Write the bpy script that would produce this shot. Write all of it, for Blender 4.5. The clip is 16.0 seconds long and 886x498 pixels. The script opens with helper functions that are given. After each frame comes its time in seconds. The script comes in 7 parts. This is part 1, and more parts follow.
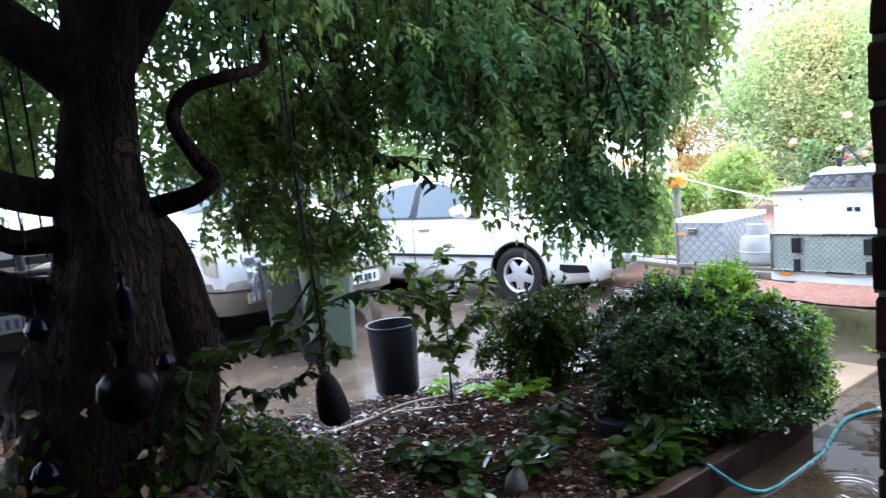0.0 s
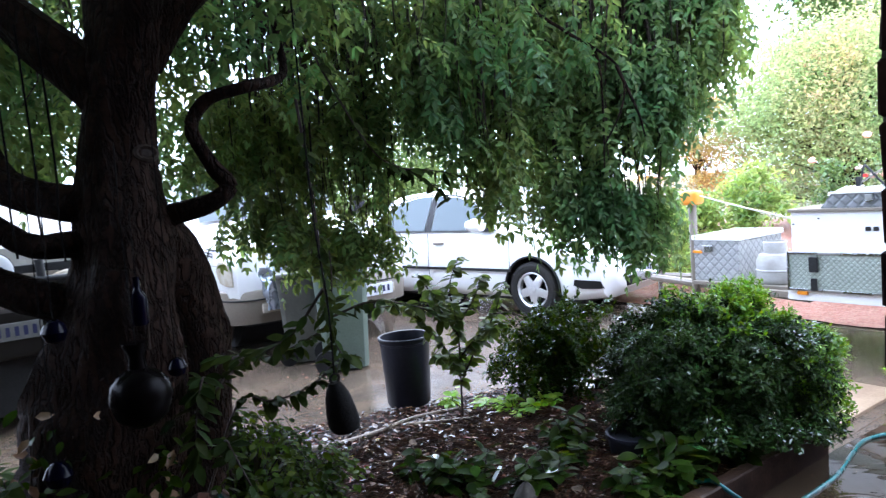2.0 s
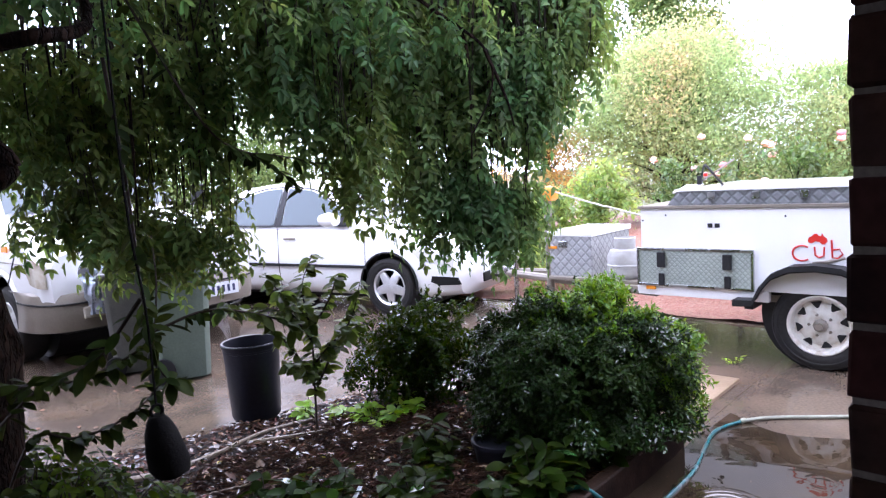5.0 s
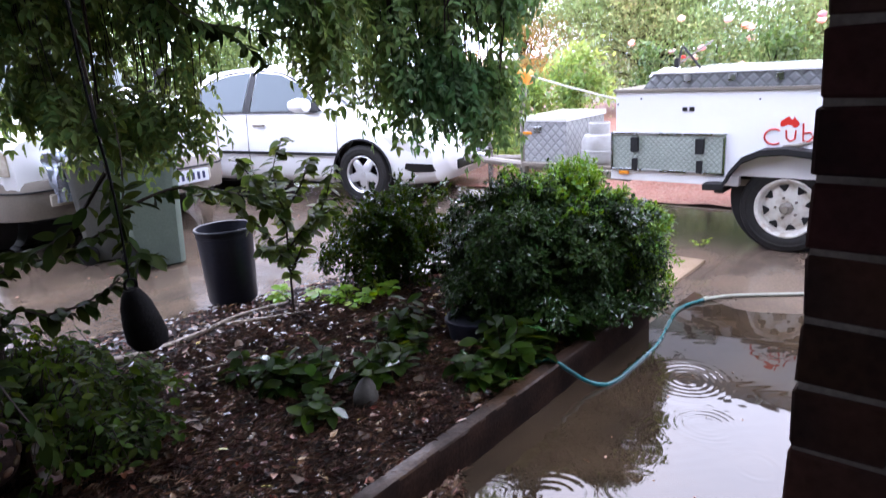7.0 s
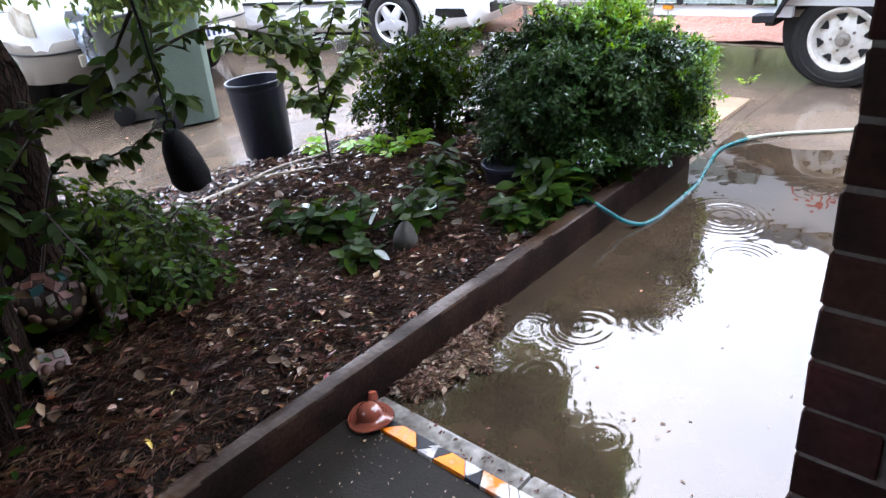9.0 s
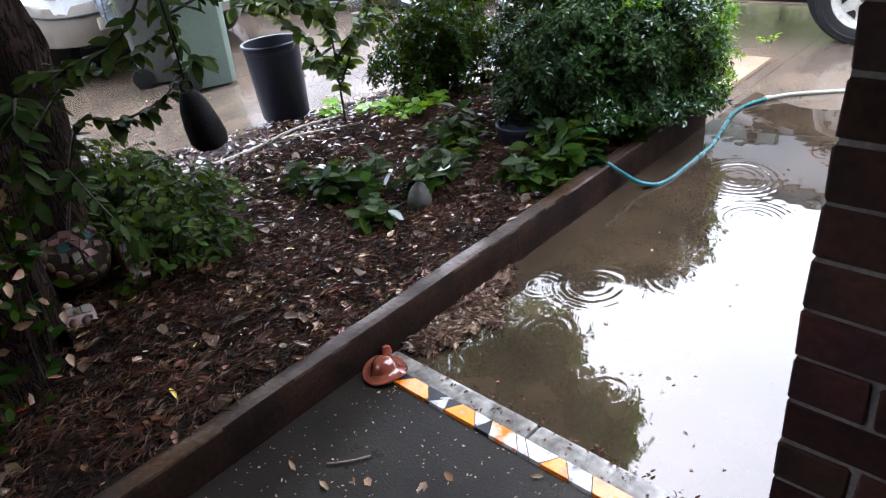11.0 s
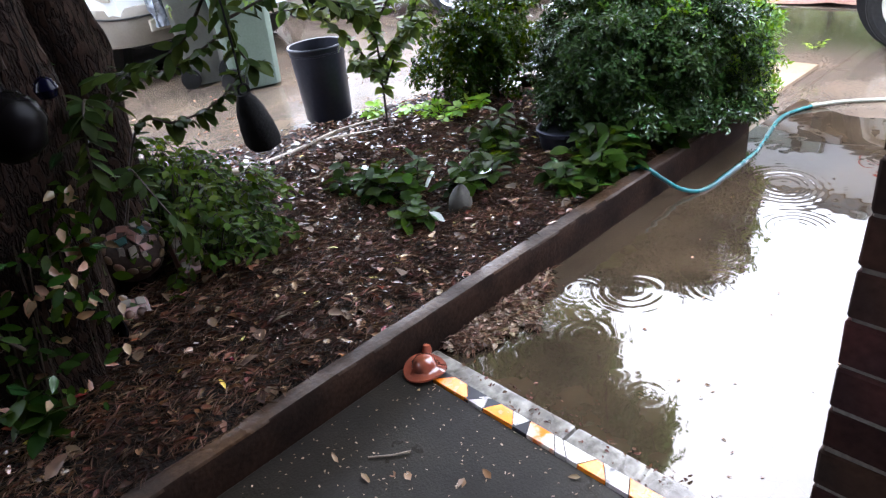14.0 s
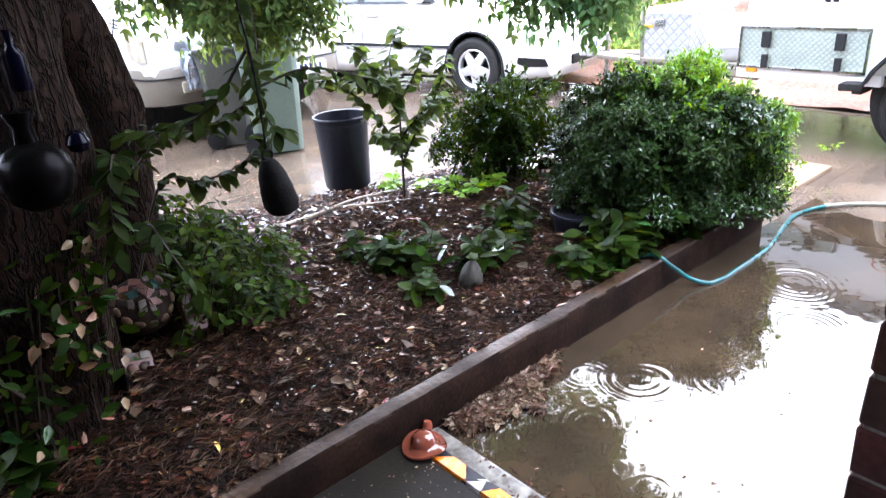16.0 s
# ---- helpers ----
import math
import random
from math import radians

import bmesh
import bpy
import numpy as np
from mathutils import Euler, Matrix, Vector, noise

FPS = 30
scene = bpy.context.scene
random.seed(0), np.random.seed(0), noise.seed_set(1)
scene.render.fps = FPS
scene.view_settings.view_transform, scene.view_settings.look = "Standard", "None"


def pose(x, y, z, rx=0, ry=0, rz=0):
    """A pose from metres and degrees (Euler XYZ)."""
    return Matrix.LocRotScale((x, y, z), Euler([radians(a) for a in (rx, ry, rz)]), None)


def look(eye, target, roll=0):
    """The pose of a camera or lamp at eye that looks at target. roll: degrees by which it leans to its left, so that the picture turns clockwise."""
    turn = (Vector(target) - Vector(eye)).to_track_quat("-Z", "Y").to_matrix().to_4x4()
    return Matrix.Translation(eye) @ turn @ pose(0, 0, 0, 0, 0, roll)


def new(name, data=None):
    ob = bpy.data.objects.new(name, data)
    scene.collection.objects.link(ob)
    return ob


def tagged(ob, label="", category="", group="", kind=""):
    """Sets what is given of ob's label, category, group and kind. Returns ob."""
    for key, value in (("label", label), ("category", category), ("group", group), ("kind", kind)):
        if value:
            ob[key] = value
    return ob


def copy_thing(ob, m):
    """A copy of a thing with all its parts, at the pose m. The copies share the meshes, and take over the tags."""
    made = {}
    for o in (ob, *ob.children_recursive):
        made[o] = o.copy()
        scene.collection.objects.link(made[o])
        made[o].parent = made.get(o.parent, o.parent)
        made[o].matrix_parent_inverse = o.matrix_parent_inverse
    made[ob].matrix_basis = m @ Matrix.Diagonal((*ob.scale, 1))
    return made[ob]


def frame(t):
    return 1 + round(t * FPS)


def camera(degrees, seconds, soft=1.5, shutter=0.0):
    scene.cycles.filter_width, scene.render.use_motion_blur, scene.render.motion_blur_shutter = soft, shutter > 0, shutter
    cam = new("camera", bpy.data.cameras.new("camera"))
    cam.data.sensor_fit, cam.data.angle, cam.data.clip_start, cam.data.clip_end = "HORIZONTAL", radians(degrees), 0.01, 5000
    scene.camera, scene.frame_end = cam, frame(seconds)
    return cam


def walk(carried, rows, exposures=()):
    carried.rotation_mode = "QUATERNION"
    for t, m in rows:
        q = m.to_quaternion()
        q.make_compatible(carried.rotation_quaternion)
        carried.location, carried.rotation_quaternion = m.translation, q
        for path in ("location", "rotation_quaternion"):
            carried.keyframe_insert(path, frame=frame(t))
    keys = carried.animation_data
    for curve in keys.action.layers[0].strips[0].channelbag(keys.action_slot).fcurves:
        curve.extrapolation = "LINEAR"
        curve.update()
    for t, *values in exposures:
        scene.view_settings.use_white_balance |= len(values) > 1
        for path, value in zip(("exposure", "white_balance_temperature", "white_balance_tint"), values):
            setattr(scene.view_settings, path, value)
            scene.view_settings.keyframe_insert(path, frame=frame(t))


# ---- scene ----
# camera and walk: seconds, eye x y z, yaw, pitch, roll
cam = camera(65.83, 16.0, soft=1.25, shutter=0.5)
PATH = [
    (0.0, 0.000, 0.060, 1.465, -37.85, -6.24, 5.41),
    (0.5, -0.007, 0.025, 1.460, -35.05, -5.45, 5.63),
    (1.0, -0.008, 0.021, 1.465, -34.89, -5.14, 5.35),
    (1.5, -0.010, 0.024, 1.468, -35.11, -4.96, 5.09),
    (2.0, 0.001, 0.045, 1.457, -36.47, -4.94, 4.57),
    (2.5, 0.032, 0.080, 1.459, -38.50, -5.43, 4.73),
    (3.0, 0.120, 0.106, 1.477, -36.27, -5.04, 4.78),
    (3.5, 0.175, 0.163, 1.452, -35.93, -4.73, 4.36),
    (4.0, 0.183, 0.243, 1.447, -43.68, -4.95, 3.37),
    (4.2, 0.173, 0.264, 1.446, -46.00, -4.91, 3.28),
    (6.3, 0.174, 0.290, 1.413, -50.51, -10.29, 2.42),
    (6.5, 0.180, 0.287, 1.405, -50.73, -11.83, 2.69),
    (7.0, 0.172, 0.279, 1.399, -50.87, -15.44, 3.36),
    (7.5, 0.173, 0.278, 1.383, -50.41, -19.10, 4.27),
    (8.0, 0.168, 0.272, 1.361, -50.33, -22.59, 5.07),
    (8.5, 0.161, 0.277, 1.353, -50.05, -25.38, 5.22),
    (9.0, 0.149, 0.275, 1.346, -48.74, -27.10, 5.82),
    (9.5, 0.139, 0.264, 1.343, -47.77, -28.58, 6.03),
    (9.7, 0.139, 0.257, 1.331, -47.36, -28.97, 5.95),
    (12.0, 0.114, 0.225, 1.361, -47.31, -30.26, 7.06),
    (12.5, 0.105, 0.226, 1.349, -46.56, -30.01, 7.31),
    (13.0, 0.093, 0.221, 1.368, -45.93, -30.08, 7.21),
    (13.5, 0.088, 0.222, 1.371, -45.15, -29.94, 7.13),
    (14.0, 0.088, 0.221, 1.372, -44.25, -29.45, 6.81),
    (14.5, 0.089, 0.221, 1.374, -43.28, -28.10, 5.86),
    (15.0, 0.086, 0.217, 1.377, -42.60, -26.79, 5.09),
    (15.5, 0.085, 0.218, 1.379, -42.18, -25.29, 4.47),
    (16.0, 0.085, 0.220, 1.378, -41.80, -23.11, 3.68),
]
EXPOSURES = [(0.0, 0.63, 6100, 11), (2.5, 0.62, 6150, 14), (4.0, 0.58, 6400, 22), (6.3, 0.24, 6500, 26), (7.0, 0.37, 6450, 24), (8.0, 0.87, 6400, 18), (9.5, 1.1, 6500, 14),
             (12.5, 1.18, 6550, 13), (14.5, 1.45, 6600, 14), (16.0, 1.63, 6600, 16)]
walk(cam, [(t, pose(x, y, z, 90 + pitch, roll, yaw)) for t, x, y, z, yaw, pitch, roll in PATH], EXPOSURES)

# ---- light: rain sky, no visible sun ----
world = bpy.data.worlds.new("overcast_sky")
scene.world = world
world.use_nodes = True
wt = world.node_tree
wt.nodes.clear()
sky = wt.nodes.new("ShaderNodeTexSky")
sky.sky_type = "NISHITA"
sky.sun_disc = False
sky.sun_elevation = radians(50)
sky.sun_rotation = radians(60)
sky.air_density, sky.dust_density, sky.ozone_density = 1.0, 4.0, 1.0
cloud = wt.nodes.new("ShaderNodeMix")
cloud.data_type = "RGBA"
cloud.inputs[0].default_value = 0.78
cloud.inputs[7].default_value = (20.8, 24.0, 30.5, 1)
wt.links.new(sky.outputs[0], cloud.inputs[6])
bg = wt.nodes.new("ShaderNodeBackground")
bg.inputs[1].default_value = 0.2
wo = wt.nodes.new("ShaderNodeOutputWorld")
wt.links.new(cloud.outputs[2], bg.inputs[0])
wt.links.new(bg.outputs[0], wo.inputs[0])
sun = new("sun", bpy.data.lights.new("sun", "SUN"))
sun.data.energy = 1.2
sun.data.angle = radians(110)
sun.data.color = (1.0, 0.98, 0.95)
sun.matrix_world = look((8, 4, 9), (0, 0, 0))

# ---- materials ----
def link(nt, a, b):
    nt.links.new(a, b)


def material(name, base, rough=0.6, metal=0.0, vary=0.25, fine=40.0, coarse=3.0, bump=0.2, second=None, mix_at=0.5,
             spec=0.5, per=None, trans=0.0, coat=0.0, rough_vary=0.1, bump_dist=0.004, ior=1.5):
    """A surface with a grain and a stain scale. second: a colour of blotches. per: 'object' or 'island' shade."""
    m = bpy.data.materials.new(name)
    m.use_nodes = True
    nt = m.node_tree
    p = nt.nodes["Principled BSDF"]
    tc = nt.nodes.new("ShaderNodeTexCoord")
    n1, n2 = nt.nodes.new("ShaderNodeTexNoise"), nt.nodes.new("ShaderNodeTexNoise")
    n1.inputs["Scale"].default_value, n1.inputs["Detail"].default_value = fine, 6
    n2.inputs["Scale"].default_value, n2.inputs["Detail"].default_value = coarse, 5
    for n in (n1, n2):
        link(nt, tc.outputs["Object"], n.inputs["Vector"])
    r2 = nt.nodes.new("ShaderNodeValToRGB")
    r2.color_ramp.elements[0].position, r2.color_ramp.elements[1].position = mix_at - 0.12, mix_at + 0.12
    b2 = second or [c * (1 - vary) for c in base]
    r2.color_ramp.elements[0].color, r2.color_ramp.elements[1].color = (*base, 1), (*b2, 1)
    link(nt, n2.outputs[0], r2.inputs[0])
    hs = nt.nodes.new("ShaderNodeHueSaturation")
    mr = nt.nodes.new("ShaderNodeMapRange")
    mr.inputs[1].default_value, mr.inputs[2].default_value = 0.25, 0.75
    mr.inputs[3].default_value, mr.inputs[4].default_value = 1 - vary, 1 + vary
    link(nt, n1.outputs[0], mr.inputs[0])
    link(nt, r2.outputs[0], hs.inputs["Color"])
    value = mr.outputs[0]
    if per:
        src = nt.nodes.new("ShaderNodeObjectInfo") if per == "object" else nt.nodes.new("ShaderNodeNewGeometry")
        out = src.outputs["Random"] if per == "object" else src.outputs["Random Per Island"]
        pr = nt.nodes.new("ShaderNodeMapRange")
        pr.inputs[3].default_value, pr.inputs[4].default_value = 0.6, 1.4
        link(nt, out, pr.inputs[0])
        mu = nt.nodes.new("ShaderNodeMath")
        mu.operation = "MULTIPLY"
        link(nt, value, mu.inputs[0])
        link(nt, pr.outputs[0], mu.inputs[1])
        value = mu.outputs[0]
        wn = nt.nodes.new("ShaderNodeTexWhiteNoise")
        wn.noise_dimensions = "1D"
        link(nt, out, wn.inputs["W"])
        hr = nt.nodes.new("ShaderNodeMapRange")
        hr.inputs[3].default_value, hr.inputs[4].default_value = 0.475, 0.525
        link(nt, wn.outputs["Value"], hr.inputs[0])
        link(nt, hr.outputs[0], hs.inputs["Hue"])
    link(nt, value, hs.inputs["Value"])
    link(nt, hs.outputs[0], p.inputs["Base Color"])
    rr = nt.nodes.new("ShaderNodeMapRange")
    rr.inputs[1].default_value, rr.inputs[2].default_value = 0.3, 0.7
    rr.inputs[3].default_value, rr.inputs[4].default_value = max(0.02, rough - rough_vary), min(1, rough + rough_vary)
    link(nt, n2.outputs[0], rr.inputs[0])
    link(nt, rr.outputs[0], p.inputs["Roughness"])
    p.inputs["Metallic"].default_value = metal
    p.inputs["Specular IOR Level"].default_value = spec
    p.inputs["IOR"].default_value = ior
    p.inputs["Coat Weight"].default_value = coat
    p.inputs["Coat Roughness"].default_value = 0.05
    if bump:
        bn = nt.nodes.new("ShaderNodeBump")
        bn.inputs["Strength"].default_value, bn.inputs["Distance"].default_value = bump, bump_dist
        link(nt, n1.outputs[0], bn.inputs["Height"])
        link(nt, bn.outputs[0], p.inputs["Normal"])
    if trans:
        tl = nt.nodes.new("ShaderNodeBsdfTranslucent")
        hs2 = nt.nodes.new("ShaderNodeHueSaturation")
        hs2.inputs["Hue"].default_value, hs2.inputs["Saturation"].default_value, hs2.inputs["Value"].default_value = 0.47, 1.15, 1.9
        link(nt, hs.outputs[0], hs2.inputs["Color"])
        link(nt, hs2.outputs[0], tl.inputs[0])
        mx = nt.nodes.new("ShaderNodeMixShader")
        mx.inputs[0].default_value = trans
        link(nt, p.outputs[0], mx.inputs[1])
        link(nt, tl.outputs[0], mx.inputs[2])
        link(nt, mx.outputs[0], nt.nodes["Material Output"].inputs[0])
    return m


def glassy(name, colour, rough=0.02, ior=1.45, transmission=1.0):
    m = bpy.data.materials.new(name)
    m.use_nodes = True
    p = m.node_tree.nodes["Principled BSDF"]
    p.inputs["Base Color"].default_value = (*colour, 1)
    p.inputs["Roughness"].default_value = rough
    p.inputs["IOR"].default_value = ior
    p.inputs["Transmission Weight"].default_value = transmission
    return m


def fissured(name, ridge, groove):
    """Old bark: upright broken ridges between dark grooves."""
    m = material(name, ridge, 0.75, second=[c * 0.6 for c in ridge], vary=0.4, fine=70, coarse=8, bump=0.0, rough_vary=0.15, spec=0.08)
    nt = m.node_tree
    p = nt.nodes["Principled BSDF"]
    tc, mp = nt.nodes.new("ShaderNodeTexCoord"), nt.nodes.new("ShaderNodeMapping")
    mp.inputs["Scale"].default_value = (1, 1, 0.3)
    link(nt, tc.outputs["Object"], mp.inputs[0])
    rd = nt.nodes.new("ShaderNodeTexNoise")
    rd.inputs["Scale"].default_value, rd.inputs["Detail"].default_value, rd.inputs["Distortion"].default_value = 46, 4, 0.25
    gr = nt.nodes.new("ShaderNodeTexNoise")
    gr.inputs["Scale"].default_value, gr.inputs["Detail"].default_value = 90, 5
    link(nt, mp.outputs[0], rd.inputs["Vector"])
    link(nt, tc.outputs["Object"], gr.inputs["Vector"])
    cr = nt.nodes.new("ShaderNodeMapRange")
    cr.inputs[1].default_value, cr.inputs[2].default_value = 0.0, 0.09
    off, mag = nt.nodes.new("ShaderNodeMath"), nt.nodes.new("ShaderNodeMath")
    off.operation, mag.operation, off.inputs[1].default_value = "SUBTRACT", "ABSOLUTE", 0.5
    link(nt, rd.outputs[0], off.inputs[0])
    link(nt, off.outputs[0], mag.inputs[0])
    link(nt, mag.outputs[0], cr.inputs[0])
    mx = nt.nodes.new("ShaderNodeMix")
    mx.data_type = "RGBA"
    mx.inputs[6].default_value = (*groove, 1)
    link(nt, cr.outputs[0], mx.inputs[0])
    link(nt, p.inputs["Base Color"].links[0].from_socket, mx.inputs[7])
    link(nt, mx.outputs[2], p.inputs["Base Color"])
    b1, b2 = nt.nodes.new("ShaderNodeBump"), nt.nodes.new("ShaderNodeBump")
    b1.inputs["Strength"].default_value, b1.inputs["Distance"].default_value = 1.0, 0.016
    b2.inputs["Strength"].default_value, b2.inputs["Distance"].default_value = 0.5, 0.006
    link(nt, cr.outputs[0], b1.inputs["Height"])
    link(nt, gr.outputs[0], b2.inputs["Height"])
    link(nt, b1.outputs[0], b2.inputs["Normal"])
    link(nt, b2.outputs[0], p.inputs["Normal"])
    return m


M_CONC = material("wet_concrete", (0.15, 0.11, 0.078), 0.14, second=(0.09, 0.067, 0.05), vary=0.25, fine=60, coarse=2.2, bump=0.12, rough_vary=0.11, bump_dist=0.002)
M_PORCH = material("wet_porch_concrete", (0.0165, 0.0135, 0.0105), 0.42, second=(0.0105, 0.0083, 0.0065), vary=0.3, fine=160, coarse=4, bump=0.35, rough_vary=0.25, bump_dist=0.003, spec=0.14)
M_NOSE = material("nosing_concrete", (0.24, 0.225, 0.2), 0.16, second=(0.1, 0.088, 0.075), vary=0.45, fine=35, coarse=14, bump=0.6, rough_vary=0.2)
M_PALE = material("pale_slab", (0.32, 0.225, 0.145), 0.45, second=(0.25, 0.17, 0.11), vary=0.2, fine=60, coarse=3, bump=0.2)
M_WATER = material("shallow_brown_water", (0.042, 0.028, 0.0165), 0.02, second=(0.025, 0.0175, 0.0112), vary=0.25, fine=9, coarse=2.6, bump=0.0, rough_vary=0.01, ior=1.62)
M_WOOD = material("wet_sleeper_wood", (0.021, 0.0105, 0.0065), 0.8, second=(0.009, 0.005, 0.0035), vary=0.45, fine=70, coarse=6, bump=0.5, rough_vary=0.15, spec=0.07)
# Sleeper tops: the rain film's gloss, with sky sheen put into a lighter base colour.
M_WOODTOP = material("rain_filmed_lit_top_wood", (0.042, 0.023, 0.013), 0.5, second=(0.016, 0.009, 0.006), vary=0.45, fine=60, coarse=5, bump=0.6, rough_vary=0.3, spec=0.18)
M_SOIL = material("dark_mulch_soil", (0.011, 0.0065, 0.0046), 0.7, second=(0.0055, 0.0034, 0.0025), vary=0.5, spec=0.1, fine=90, coarse=8, bump=1.0, rough_vary=0.2, bump_dist=0.01)
M_BRICK = material("dark_red_brick", (0.052, 0.0205, 0.0155), 0.8, second=(0.03, 0.0155, 0.0135), vary=0.3, spec=0.15, fine=60, coarse=7, bump=0.6, per="object", bump_dist=0.003)
M_MORTAR = material("grey_mortar", (0.16, 0.14, 0.118), 0.9, vary=0.25, fine=120, coarse=10, bump=0.6)
M_BARK = fissured("wet_bark", (0.021, 0.0105, 0.0066), (0.007, 0.004, 0.0028))
M_SCAR = material("cut_branch_wood", (0.05, 0.033, 0.024), 0.6, second=(0.02, 0.014, 0.01), vary=0.4, fine=60, coarse=12, bump=0.8, spec=0.15)
M_TWIG = material("twig_bark", (0.03, 0.02, 0.014), 0.6, vary=0.3, spec=0.2, fine=80, coarse=10, bump=0.3)
M_CROWN = material("weeping_leaf", (0.13, 0.19, 0.06), 0.42, second=(0.066, 0.14, 0.054), vary=0.25, fine=14, coarse=1.6, bump=0.0, per="island", trans=0.53, spec=0.2)
M_GLOSS = material("glossy_leaf", (0.02, 0.04, 0.0046), 0.4, second=(0.0085, 0.02, 0.0033), vary=0.3, fine=30, coarse=6, bump=0.0, per="island", trans=0.36, spec=0.04)
M_GLINT = material("rain_wet_leaf", (0.02, 0.055, 0.012), 0.11, second=(0.014, 0.036, 0.01), vary=0.2, fine=30, coarse=6, bump=0.0, per="island", spec=0.7, rough_vary=0.03)
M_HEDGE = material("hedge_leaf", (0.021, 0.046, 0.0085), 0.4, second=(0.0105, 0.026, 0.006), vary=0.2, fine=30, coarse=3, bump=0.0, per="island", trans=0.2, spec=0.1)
M_VINE = material("vine_leaf", (0.025, 0.04, 0.01), 0.5, second=(0.013, 0.022, 0.007), vary=0.25, fine=30, coarse=6, bump=0.0, per="island", trans=0.35, spec=0.03)
M_LIMEHEDGE = material("lime_hedge_leaf", (0.11, 0.23, 0.02), 0.4, second=(0.065, 0.15, 0.016), vary=0.2, fine=30, coarse=3, bump=0.0, per="island", trans=0.35, spec=0.4)
M_LIME = material("lime_leaf", (0.22, 0.4, 0.03), 0.4, second=(0.15, 0.3, 0.03), vary=0.2, fine=30, coarse=5, bump=0.0, per="island", trans=0.35)
M_SPRING = material("spring_far_leaf", (0.3, 0.4, 0.13), 0.5, second=(0.17, 0.26, 0.08), vary=0.3, fine=12, coarse=2, bump=0.0, per="island", trans=0.4)
M_FERN = material("feathery_far_leaf", (0.29, 0.38, 0.19), 0.7, second=(0.5, 0.39, 0.2), vary=0.12, fine=12, coarse=0.5, mix_at=0.58, bump=0.0, per="island", trans=0.45, spec=0.1)
M_FAR = material("far_tree_leaf", (0.13, 0.19, 0.07), 0.7, second=(0.09, 0.14, 0.05), vary=0.25, fine=12, coarse=0.8, bump=0.0, per="island", trans=0.35, spec=0.1)
M_OCHRE = material("autumn_far_leaf", (0.46, 0.33, 0.11), 0.5, second=(0.33, 0.3, 0.11), vary=0.25, fine=12, coarse=1.0, bump=0.0, per="island", trans=0.45)
M_ROSE = material("rose_petal", (0.75, 0.35, 0.32), 0.5, second=(0.8, 0.62, 0.55), vary=0.15, fine=20, coarse=2.0, bump=0.0, per="object", trans=0.3)
M_LITTER = material("wet_leaf_litter", (0.075, 0.026, 0.013), 0.42, second=(0.024, 0.0088, 0.0055), vary=0.4, fine=40, coarse=6, bump=0.0, per="island", spec=0.1)
M_LITTER_PALE = material("pale_leaf_litter", (0.26, 0.17, 0.11), 0.25, second=(0.14, 0.06, 0.03), vary=0.3, fine=40, coarse=6, bump=0.0, per="island", spec=0.3)
M_YELLOW = material("yellow_fallen_leaf", (0.5, 0.4, 0.06), 0.3, second=(0.35, 0.3, 0.08), vary=0.2, bump=0.0, per="island")
M_GRAVEL = material("red_gravel", (0.27, 0.095, 0.065), 0.7, second=(0.34, 0.18, 0.13), vary=0.4, fine=45, coarse=20, bump=0.8, bump_dist=0.02)
M_GRASS = material("far_ground", (0.1, 0.12, 0.05), 0.9, second=(0.16, 0.13, 0.08), vary=0.3, fine=6, coarse=0.5, bump=0.3)
M_WHITE = material("white_car_paint", (0.8, 0.8, 0.79), 0.2, vary=0.03, fine=4, coarse=1, bump=0.0, coat=0.5, rough_vary=0.05)
M_SILVERCAR = material("silver_beige_paint", (0.36, 0.34, 0.3), 0.3, vary=0.05, fine=6, coarse=2, bump=0.0, coat=0.4)
M_DARKCAR = material("dark_olive_paint", (0.0125, 0.0105, 0.009), 0.65, vary=0.12, fine=6, coarse=2, bump=0.0, spec=0.1)
M_GREYTRIM = material("grey_bumper_plastic", (0.21, 0.18, 0.145), 0.4, vary=0.08, fine=60, coarse=3, bump=0.1)
M_BLACK = material("black_plastic", (0.017, 0.017, 0.018), 0.55, vary=0.2, fine=60, coarse=4, bump=0.1, spec=0.25)
M_RUBBER = material("tyre_rubber", (0.012, 0.012, 0.0125), 0.7, second=(0.02, 0.018, 0.016), vary=0.3, fine=50, coarse=5, bump=0.4, spec=0.3)
M_BIN = material("black_bin_plastic", (0.0125, 0.0135, 0.02), 0.4, second=(0.018, 0.019, 0.027), vary=0.2, spec=0.25, fine=50, coarse=5, bump=0.15)
M_GREENBIN = material("green_wheelie_plastic", (0.12, 0.16, 0.125), 0.5, second=(0.1, 0.135, 0.11), vary=0.12, fine=70, coarse=3, bump=0.15)
M_GREYBIN = material("grey_wheelie_plastic", (0.1, 0.1, 0.09), 0.5, second=(0.07, 0.07, 0.062), vary=0.15, fine=70, coarse=3, bump=0.15)
M_CHROME = material("worn_metal", (0.6, 0.6, 0.6), 0.25, metal=1.0, vary=0.1, fine=40, coarse=6, bump=0.05)
M_ALLOY = material("silver_alloy", (0.7, 0.7, 0.7), 0.35, metal=0.7, vary=0.08, fine=30, coarse=5, bump=0.0)
M_RIMWHITE = material("white_steel_rim", (0.66, 0.63, 0.56), 0.4, second=(0.4, 0.31, 0.22), mix_at=0.62, vary=0.12, fine=30, coarse=16, bump=0.08)
M_WINDOW = glassy("tinted_car_glass", (0.06, 0.085, 0.095), 0.02, 1.5, 0.0)
